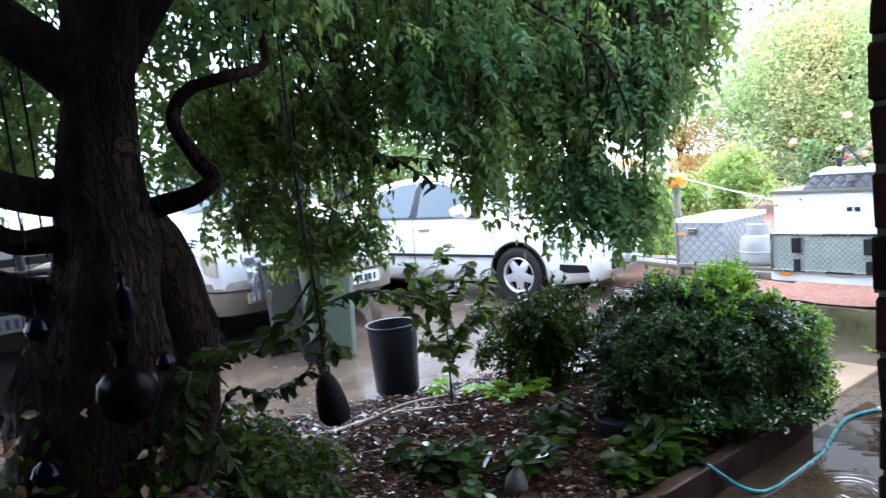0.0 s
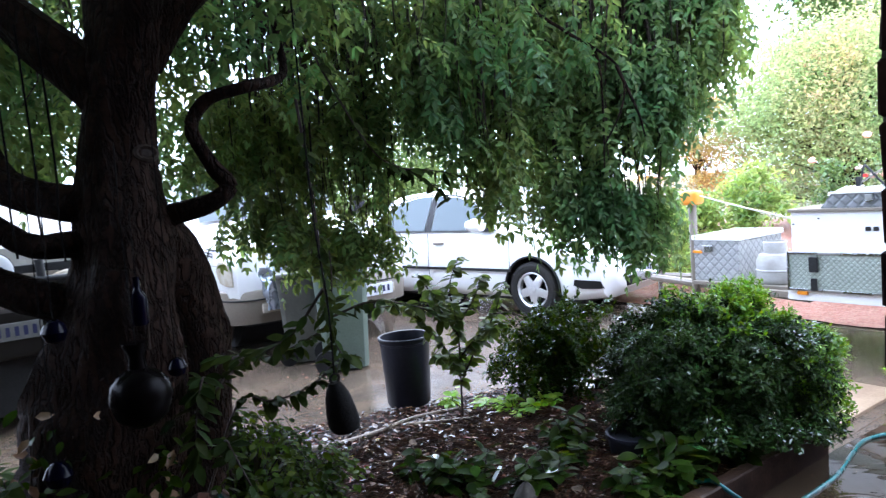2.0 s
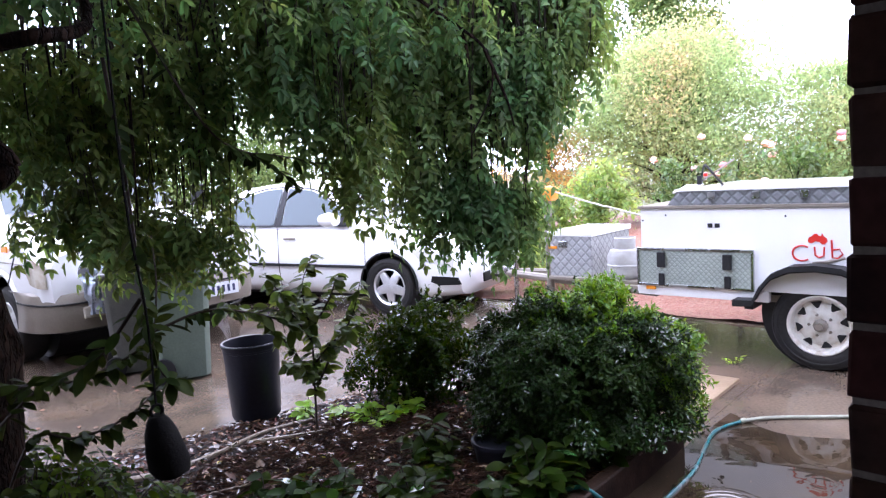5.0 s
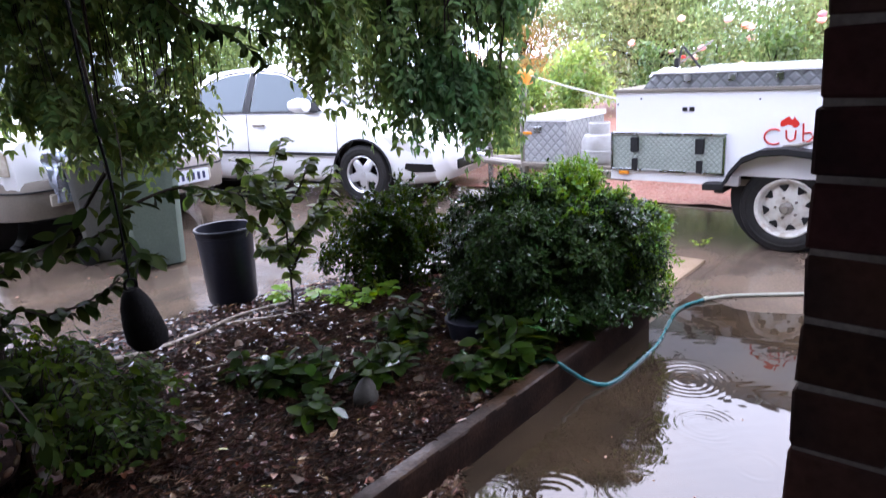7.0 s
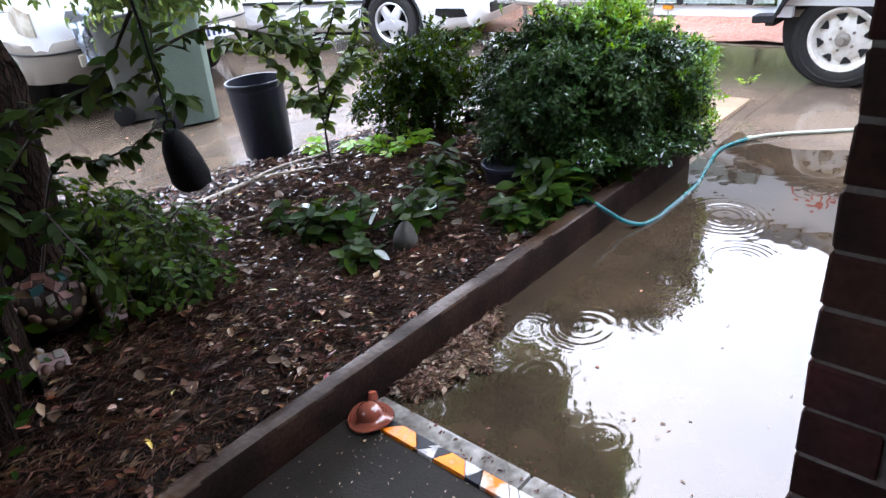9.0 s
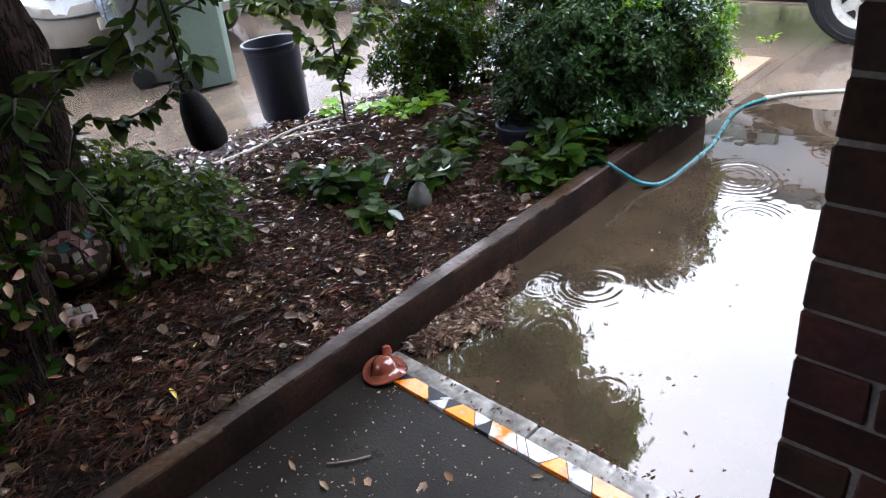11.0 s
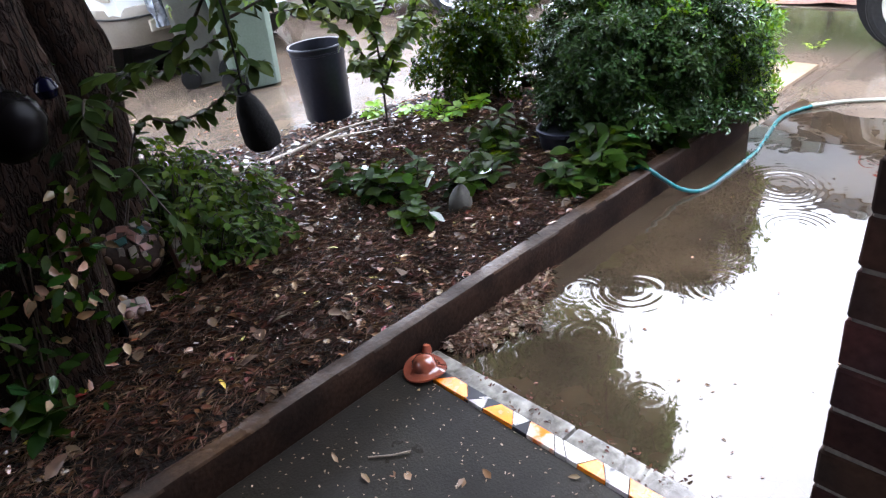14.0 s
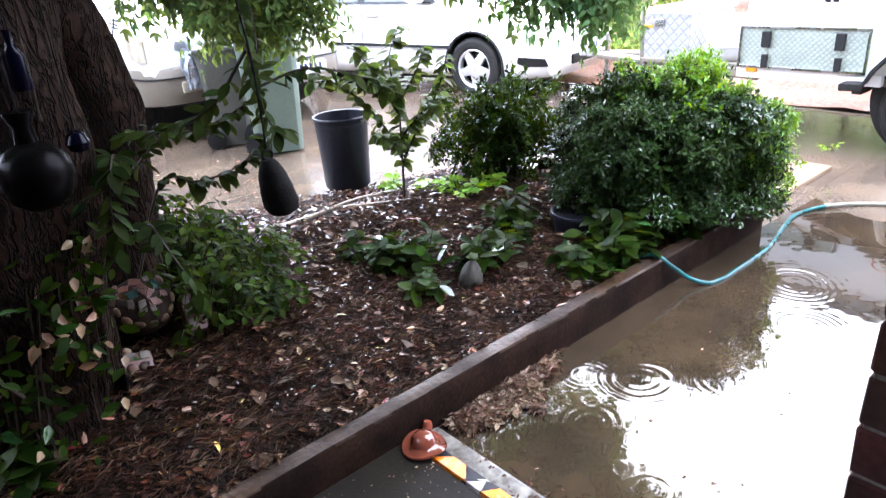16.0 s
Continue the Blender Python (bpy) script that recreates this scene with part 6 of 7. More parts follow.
def build_van():
    st = [
        (0.00, [(0, 0.40), (0.84, 0.40), (0.90, 0.60), (0.90, 0.90), (0.80, 1.00), (0, 1.03)]),
        (0.09, [(0, 0.34), (0.92, 0.34), (0.96, 0.62), (0.955, 0.96), (0.83, 1.05), (0, 1.09)]),
        (0.83, [(0, 0.32), (0.94, 0.32), (0.98, 0.66), (0.96, 1.08), (0.84, 1.17), (0, 1.22)]),
        (1.28, [(0, 0.32), (0.95, 0.32), (0.98, 0.70), (0.96, 1.16), (0.84, 1.28), (0, 1.34)]),
        (1.98, [(0, 0.32), (0.95, 0.32), (0.98, 0.70), (0.95, 1.20), (0.76, 1.84), (0, 1.92)]),
        (3.00, [(0, 0.32), (0.95, 0.32), (0.98, 0.70), (0.95, 1.20), (0.76, 1.92), (0, 2.00)]),
        (4.60, [(0, 0.32), (0.95, 0.32), (0.98, 0.70), (0.95, 1.20), (0.78, 1.90), (0, 1.96)]),
        (4.80, [(0, 0.40), (0.86, 0.40), (0.90, 0.70), (0.88, 1.20), (0.70, 1.80), (0, 1.86)])]
    van = vehicle("white_van", (3.03, 6.2, 0), 90, "white four-wheel-drive van with a grey bumper, parked nose out", "van")
    part("body", loft(st, [(u, 0.40, 0.41) for u in (0.95, 3.73)]), M_WHITE, van)
    for u in (0.95, 3.73):
        part("wheel_well", lathe([(0, -0.7), (0.44, -0.7), (0.44, 0.7), (0, 0.7)], 30, m=pose(u, 0, 0.43, 90, 0, 0)), M_BLACK, van)
        for s in (1, -1):
            wheel(van, u, s * 0.86, 0.345, 0.345, 0.205, s, "alloy", 0.22)
            part("flare", tube([(u + 0.41 * math.cos(a), s * 0.965, 0.40 + 0.41 * math.sin(a)) for a in np.linspace(-0.1, math.pi + 0.1, 22)], 0.03, 8), M_WHITE, van)
    bm = bmesh.new()
    ring = smooth_path([(0.56, 1.0, 0), (0.3, 1.0, 0), (0.04, 0.93, 0), (-0.08, 0.7, 0), (-0.1, 0.0, 0), (-0.08, -0.7, 0), (0.04, -0.93, 0), (0.3, -1.0, 0), (0.56, -1.0, 0)], 5)
    rows = [[bm.verts.new((p.x + o, p.y, z)) for p in ring] for o, z in ((0.16, 0.34), (0.03, 0.36), (0.0, 0.48), (0.0, 0.6), (0.04, 0.66), (0.18, 0.68))]
    for a, b in zip(rows, rows[1:]):
        for i in range(len(a) - 1):
            bm.faces.new((a[i], a[i + 1], b[i + 1], b[i]))
    part("bumper", bm, M_GREYTRIM, van, "wet silver-grey wraparound bumper")
    part("bumper_groove", tube([(p.x - 0.004, p.y * 1.002, 0.585) for p in ring], 0.008, 6), M_BLACK, van)
    for s in (1, -1):
        part("headlight", flank(st, [(0.03, 0.72), (0.03, 0.9), (0.12, 0.95), (0.26, 0.95), (0.34, 0.86), (0.25, 0.75)], out=0.004, thick=0.012, sign=s), M_HEADLAMP, van)
        part("side_indicator", flank(st, [(0.74, 1.0), (0.74, 1.055), (0.87, 1.055), (0.87, 1.0)], out=0.004, thick=0.012, sign=s), M_AMBER, van)
        for k in range(3):
            part("decal_bar", flank(st, [(0.46, 0.985 + 0.028 * k), (0.44, 0.997 + 0.028 * k), (0.64, 1.012 + 0.028 * k), (0.65, 1.0 + 0.028 * k)], out=0.003, thick=0.003, sign=s), M_BLACK, van)
        part("waist_line", flank(st, [(0.3, 0.9), (0.3, 0.908), (4.4, 0.938), (4.4, 0.93)], out=0.0, thick=0.004, sign=s), M_GREYTRIM, van)
        part("side_window", flank(st, [(1.5, 1.25), (1.95, 1.8), (2.9, 1.85), (2.9, 1.25)], sign=s), M_WINDOW, van)
        part("rear_side_window", flank(st, [(3.0, 1.25), (3.0, 1.85), (4.4, 1.83), (4.4, 1.25)], sign=s), M_WINDOW, van)
        part("fog_lamp", box((-0.085, s * 0.62, 0.5), (0.04, 0.2, 0.1), 0.02), M_HEADLAMP, van)
        part("mirror_arm", tube([(1.3, s * 0.95, 1.25), (1.25, s * 1.1, 1.3)], 0.012, 6), M_BLACK, van)
        part("door_mirror", box((1.25, s * 1.13, 1.38), (0.09, 0.16, 0.24), 0.03), M_BLACK, van)
    part("windscreen", glass_sheet([(1.2, 0.82, 1.31), (1.2, -0.82, 1.31), (1.8, -0.72, 1.86), (1.8, 0.72, 1.86)], 0.03), M_WINDOW, van)
    grille_bars(van, -0.01, 0.42, 0.74, 0.94, 4, M_BLACK)
    plate(van, -0.11, -0.5, 0.5)
    part("aerial", tube([(0.42, 0.985, 1.08), (0.66, 1.02, 0.72)], 0.006, 6), M_BLACK, van)
    part("underbody", box((2.4, 0, 0.36), (4.2, 1.5, 0.16), 0.02), M_BLACK, van)
    # foil sunshade bag tucked on the bumper
    rng = np.random.default_rng(4)
    bm = bmesh.new()
    bmesh.ops.create_grid(bm, x_segments=14, y_segments=18, size=0.5)
    for v in bm.verts:
        a, b = v.co.x, v.co.y
        v.co = (-0.1 + 0.06 * noise.noise(Vector((a * 5, b * 5, 1))) - 0.05 * math.cos(3 * a), 0.6 + a * (0.2 + 0.1 * b) + 0.03 * noise.noise(Vector((a * 3, b * 3, 5))), 0.68 + b * 0.4)
    r = bmesh.ops.extrude_face_region(bm, geom=list(bm.faces))
    bmesh.ops.translate(bm, vec=(0.02, 0, 0), verts=[v for v in r["geom"] if isinstance(v, bmesh.types.BMVert)])
    bmesh.ops.transform(bm, matrix=pose(3.03, 6.2, 0, 0, 0, 90), verts=bm.verts)
    tagged(part("foil_sheet", bm, M_FOIL), "crumpled silver-blue foil sheet hanging on the van bumper", "foil sheet")


def build_fourwd():
    st = [
        (0.00, [(0, 0.52), (0.80, 0.52), (0.90, 0.70), (0.90, 1.10), (0.84, 1.26), (0, 1.30)]),
        (0.12, [(0, 0.48), (0.90, 0.48), (0.94, 0.80), (0.93, 1.24), (0.84, 1.36), (0, 1.41)]),
        (1.30, [(0, 0.46), (0.92, 0.46), (0.95, 0.80), (0.94, 1.32), (0.84, 1.44), (0, 1.49)]),
        (1.95, [(0, 0.46), (0.92, 0.46), (0.95, 0.80), (0.94, 1.36), (0.78, 1.92), (0, 1.98)]),
        (4.40, [(0, 0.46), (0.92, 0.46), (0.95, 0.80), (0.94, 1.36), (0.80, 1.96), (0, 2.02)]),
        (4.60, [(0, 0.56), (0.86, 0.56), (0.90, 0.80), (0.90, 1.36), (0.74, 1.88), (0, 1.92)])]
    car = vehicle("dark_four_wheel_drive", (0.17, 5.8, 0), 90, "dark olive four-wheel drive with a pale bonnet, bull bar and spotlights", "car")
    part("body", loft(st, [(u, 0.46, 0.44) for u in (0.75, 3.5)]), M_SILVERCAR, car)
    for u in (0.75, 3.5):
        part("wheel_well", lathe([(0, -0.68), (0.46, -0.68), (0.46, 0.68), (0, 0.68)], 30, m=pose(u, 0, 0.46, 90, 0, 0)), M_BLACK, car)
        for s in (1, -1):
            wheel(car, u, s * 0.83, 0.385, 0.385, 0.205, s, "steel", 0.24)
    part("grille", box((-0.015, 0, 0.98), (0.05, 1.5, 0.36), 0.015), M_BLACK, car)
    grille_bars(car, -0.045, 0.5, 0.84, 1.12, 4, M_GREYTRIM)
    for s in (1, -1):
        part("headlight", lathe([(0, 0), (0.1, 0.0), (0.125, 0.03), (0.115, 0.05), (0.08, 0.06), (0, 0.065)], 24, m=pose(-0.03, s * 0.58, 0.99, 0, -90, 0) @ Matrix.Diagonal((0.9, 1.5, 1, 1))), M_HEADLAMP, car)
        part("corner_lamp", box((0.03, s * 0.86, 0.97), (0.1, 0.09, 0.16), 0.02), M_AMBER, car)
        lamp = part("spotlight", lathe([(0, 0.0), (0.07, 0.01), (0.12, 0.07), (0.13, 0.11), (0, 0.12)], 26, m=pose(-0.2, 0.16 + s * 0.24, 1.15, 0, -90, 0)), M_BLACK, car)
        part("spotlight_cover", lathe([(0, 0.135), (0.1, 0.13), (0.125, 0.112), (0.128, 0.1), (0, 0.1)], 26, m=pose(-0.2, 0.16 + s * 0.24, 1.15, 0, -90, 0)), M_PLATE, lamp, "white spotlight cover with dark bars")
        for k in range(2):
            part("cover_bar", box((-0.338, 0.16 + s * 0.24 + 0.035 * (k - 0.5) * 2, 1.15), (0.004, 0.05, 0.06), 0.001, seg=1), M_INK, lamp)
        part("bar_upright", tube(smooth_path([(-0.18, s * 0.38, 0.55), (-0.26, s * 0.38, 0.8), (-0.24, s * 0.36, 1.2)], 5), 0.028, 10), M_BLACK, car)
        part("side_window", flank(st, [(1.75, 1.42), (2.05, 1.88), (4.2, 1.9), (4.2, 1.42)], sign=s), M_WINDOW, car)
    part("bar_top", tube(smooth_path([(-0.22, 0.95, 0.85), (-0.24, 0.7, 1.02), (-0.26, 0.36, 1.06), (-0.26, -0.36, 1.06), (-0.24, -0.7, 1.02), (-0.22, -0.95, 0.85)], 6), 0.026, 10), M_BLACK, car)
    part("bumper", box((-0.14, 0, 0.7), (0.24, 1.86, 0.34), 0.05), M_DARKCAR, car)
    part("lower_valance", box((-0.03, 0, 0.34), (0.2, 1.75, 0.44), 0.03), M_BLACK, car)
    plate(car, -0.27, -0.15, 0.73, mat=M_SHADEPLATE)
    part("windscreen", glass_sheet([(1.36, 0.82, 1.46), (1.36, -0.82, 1.46), (1.9, -0.74, 1.94), (1.9, 0.74, 1.94)], 0.02), M_WINDOW, car)
    part("underbody", box((2.3, 0, 0.46), (4.0, 1.4, 0.2), 0.02), M_BLACK, car)


def build_trailer():
    x, yf, yr, zb, zt, w = 5.05, 2.64, 0.17, 0.51, 1.09, 1.36
    tr = empty("camper_trailer", pose(x + w / 2, 1.38, 0), label="white boxy off-road camper trailer with tread-plate panels", category="trailer")
    o = Vector((x + w / 2, 1.42, 0))

    def add(name, bm, mat, parent=tr, label=""):
        bmesh.ops.translate(bm, vec=-o, verts=bm.verts)
        return part(name, bm, mat, parent, label)

    cy = (yf + yr) / 2
    add("body", box((x + w / 2, cy, (zb + zt) / 2), (w, yf - yr, zt - zb), 0.012), M_WHITE)
    add("top_edge", box((x + w / 2, cy, zt + 0.008), (w + 0.03, yf - yr + 0.03, 0.024), 0.006), M_GREYTRIM)
    bm = box((x + w / 2 + 0.0, (2.36 + yr) / 2, zt + 0.07), (w - 0.02, 2.36 - yr, 0.1), 0.004)
    for v in bm.verts:
        if v.co.z < zt + 0.07 and v.co.y > 2.0:
            v.co.y += 0.07
    add("top_rail", bm, M_DARKTREAD, label="aluminium tread-plate rail")
    add("rail_cap", box((x + w / 2, (2.36 + yr) / 2, zt + 0.128), (w + 0.01, 2.36 - yr + 0.02, 0.018), 0.005), M_WHITE)
    for k, y in enumerate((2.1, 1.8, 1.5)):
        add("tie_bracket", box((x - 0.012, y, zt + 0.085), (0.02, 0.05, 0.05), 0.004), M_CHROME)
    door = add("locker_door", box((x - 0.012, 2.24, 0.655), (0.02, 0.82, 0.262), 0.004), M_CHECKER, label="tread-plate locker door")
    for a, b, c, d in ((2.24, 0.79, 0.84, 0.02), (2.24, 0.52, 0.84, 0.02)):
        add("door_frame", box((x - 0.018, a, b), (0.026, c, d), 0.004), M_CHROME, door)
    for y in (2.655, 1.825):
        add("door_frame", box((x - 0.018, y, 0.655), (0.026, 0.02, 0.29), 0.004), M_CHROME, door)
    for y in (2.47, 1.99):
        add("latch", box((x - 0.034, y, 0.71), (0.03, 0.06, 0.11), 0.008), M_BLACK, door, "black latch")
        add("latch_plate", box((x - 0.03, y, 0.565), (0.024, 0.042, 0.09), 0.006), M_BLACK, door)
    for y, ww, hh in ((2.115, 0.035, 0.03), (2.065, 0.035, 0.03)):
        add("decal_bar", box((x - 0.003, y, 0.965), (0.004, ww, hh), 0.001, seg=1), M_BLACK)
    for y, z in ((2.62, 1.0), (2.44, 1.04), (1.62, 1.03)):
        add("rivet", lathe([(0, 0.006), (0.006, 0.004), (0.007, 0)], 10, m=pose(x, y, z, 0, -90, 0)), M_BLACK)
    add("side_step", box((x + 0.02, 2.2, 0.475), (0.06, 0.95, 0.075), 0.008), M_WHITE)
    add("chassis_rail", box((x + 0.12, 1.7, 0.45), (0.06, 2.6, 0.05), 0.006), M_GREYTRIM)
    add("chassis_rail", box((x + w - 0.12, 1.4, 0.42), (0.06, 2.4, 0.09), 0.006), M_GREYTRIM)
    add("cross_member", box((x + w / 2, 1.86, 0.42), (w, 0.06, 0.08), 0.006), M_BLACK)
    add("amber_marker", box((x - 0.014, 2.56, 0.5), (0.028, 0.075, 0.04), 0.008), M_AMBER, label="amber side marker")
    # decal: plain red shapes
    bm = bmesh.new()
    for pts in ([(1.486, 0.868), (1.482, 0.888), (1.462, 0.9), (1.447, 0.914), (1.43, 0.916), (1.424, 0.902), (1.41, 0.899), (1.402, 0.92), (1.392, 0.9), (1.374, 0.884), (1.37, 0.866), (1.386, 0.846), (1.404, 0.846), (1.416, 0.862), (1.44, 0.866), (1.462, 0.852), (1.48, 0.854)],):
        f = bm.faces.new([bm.verts.new((x - 0.004, y, z)) for y, z in pts])
        bmesh.ops.triangulate(bm, faces=[f])
    add("decal", bm, M_REDMARK, label="red decal shape")
    arcs = ([(1.52 - 0.058 * math.cos(a), 0.785 + 0.05 * math.sin(a)) for a in np.linspace(0.9, 2 * math.pi - 0.9, 14)],
            [(1.447, 0.830), (1.442, 0.776), (1.420, 0.758), (1.393, 0.771), (1.389, 0.830)], [(1.348, 0.875), (1.343, 0.762), (1.312, 0.758), (1.285, 0.785), (1.303, 0.817), (1.339, 0.812)])
    for pts in arcs:
        add("decal_stroke", tube([(x - 0.003, y, z) for y, z in pts], 0.006, 6), M_REDMARK)
    add("decal_swoosh", tube([(x - 0.002, 1.46, 0.725), (x - 0.002, 1.37, 0.73), (x - 0.002, 1.27, 0.76)], [0.006, 0.014, 0.008], 6), M_GREYTRIM)
    # mudguard
    bm = bmesh.new()
    prof = [(1.93, 0.465), (1.8, 0.47), (1.76, 0.56), (1.68, 0.66), (1.57, 0.71), (1.42, 0.725), (1.27, 0.71), (1.16, 0.66), (1.08, 0.56), (1.04, 0.47)]
    rows = [[bm.verts.new((xx, y, z + dz)) for y, z in prof] for xx, dz in ((x - 0.13, -0.035), (x - 0.13, 0.0), (x + 0.14, 0.0))]
    for a, b in zip(rows, rows[1:]):
        for i in range(len(a) - 1):
            bm.faces.new((a[i], a[i + 1], b[i + 1], b[i]))
    r = bmesh.ops.extrude_face_region(bm, geom=list(bm.faces))
    bmesh.ops.translate(bm, vec=(0.008, 0, -0.01), verts=[v for v in r["geom"] if isinstance(v, bmesh.types.BMVert)])
    add("mudguard", bm, M_BLACK, label="dark mudguard")
    add("wheel_arch", lathe([(0, -0.2), (0.385, -0.2), (0.385, 0.07), (0, 0.07)], 36, m=pose(x + 0.17, 1.42, 0.36, 0, -90, 0)), M_BLACK)
    for s, xx in ((1, x + 0.11), (-1, x + w - 0.11)):
        tmp = wheel(tr, 0, 0, 0, 0.304, 0.198, 1, "steel", 0.2)
        tmp.matrix_basis = pose(xx - o.x, 0, 0.304, 0, 0, 90 * s)
    # drawbar, toolbox, gas bottle, winch post
    for s in (-1, 1):
        add("drawbar", tube([(x + w / 2 + s * 0.5, 2.6, 0.42), (x + w / 2 + s * 0.05, 4.35, 0.42)], 0.035, 8), M_GREYTRIM)
    add("coupling", box((x + w / 2, 4.45, 0.44), (0.1, 0.3, 0.09), 0.02), M_CHROME)
    add("jockey_stand", tube([(x + w / 2, 4.3, 0.0), (x + w / 2, 4.3, 0.62)], 0.028, 10), M_CHROME)
    shelf = add("front_shelf", box((x + w / 2, 3.15, 0.475), (0.95, 0.95, 0.03), 0.006), M_GREYTRIM)
    tb = empty("toolbox", pose(5.66, 3.38, 0.49), label="tread-plate aluminium toolbox on the trailer drawbar", category="toolbox")

    def addb(name, bm, mat, label=""):
        bmesh.ops.translate(bm, vec=(-5.66, -3.38, -0.49), verts=bm.verts)
        return part(name, bm, mat, tb, label)

    addb("box", box((5.66, 3.38, 0.665), (0.7, 0.42, 0.35), 0.008), M_TOOLPLATE)
    addb("lid", box((5.66, 3.38, 0.862), (0.73, 0.45, 0.045), 0.01), M_WHITE, "white lid")
    addb("latch", box((5.3, 3.45, 0.77), (0.02, 0.1, 0.06), 0.006), M_CHROME)
    addb("amber_reflector", box((5.305, 3.55, 0.74), (0.012, 0.09, 0.025), 0.004), M_AMBER)
    gas = empty("gas_bottle", pose(5.42, 2.92, 0.49) @ Matrix.Diagonal((1.24, 1.24, 1, 1)), label="white gas bottle with a collar on the trailer front", category="gas bottle")
    part("cylinder", lathe([(0, 0.0), (0.1, 0.0), (0.115, 0.02), (0.118, 0.05), (0.118, 0.1), (0.123, 0.105), (0.123, 0.115), (0.118, 0.12), (0.118, 0.19), (0.1, 0.235), (0.05, 0.255), (0, 0.26)], 30), M_GASGREY, gas)
    part("collar", lathe([(0.074, 0.235), (0.07, 0.262), (0.072, 0.335), (0.066, 0.34), (0.064, 0.262), (0.068, 0.238)], 26), M_GASGREY, gas)
    part("valve", box((0, 0, 0.29), (0.05, 0.04, 0.07), 0.008), M_CHROME, gas)
    post = empty("winch_post", pose(5.42, 3.66, 0.4), label="metal post with an orange plastic cap on the drawbar", category="post")
    part("pole", tube([(0, 0, -0.4), (0, 0, 0.76)], 0.035, 12), M_GREYTRIM, post)
    part("cap", box((0, 0.0, 0.81), (0.15, 0.17, 0.13), 0.045, seg=4), M_ORANGE, post, "rounded orange cap")
    tagged(part("rope", tube(smooth_path([(5.42, 3.6, 1.23), (5.36, 3.2, 1.13), (5.25, 2.79, 1.05), (5.2, 2.66, 1.03)], 6), 0.007, 8), M_ROPE), "pale rope tied from the post to the trailer", "rope")
    rack = empty("folded_rack", pose(5.6, 2.3, 1.17) @ Matrix.Scale(0.6, 4), label="folded metal frame with red and black parts on the trailer lid", category="rack")
    for k in range(5):
        part("rack_bar", tube([(-0.3 + 0.02 * k, 0.16 + 0.05 * k, 0.02), (0.3, 0.16 + 0.05 * k, 0.1)], 0.012, 6), M_WHITE, rack)
    part("frame_tube", tube(smooth_path([(-0.1, -0.25, 0.1), (-0.1, -0.1, 0.28), (-0.05, 0.0, 0.36), (0.1, 0.1, 0.2), (0.1, 0.12, 0.1)], 6), 0.014, 8), M_BLACK, rack)
    part("frame_tube", tube([(-0.12, -0.4, 0.42), (-0.05, 0.05, 0.15)], 0.012, 8), M_GREYTRIM, rack)
    part("red_grip", box((-0.1, -0.03, 0.24), (0.04, 0.05, 0.04), 0.012), M_REDMARK, rack)
    part("black_grip", box((-0.1, 0.05, 0.17), (0.05, 0.06, 0.12), 0.015), M_BLACK, rack)


SEDAN_TURN = 101.7
SEDAN_NOSE = (6.06, 4.72, 0)
build_sedan()
build_van()
build_fourwd()
build_trailer()

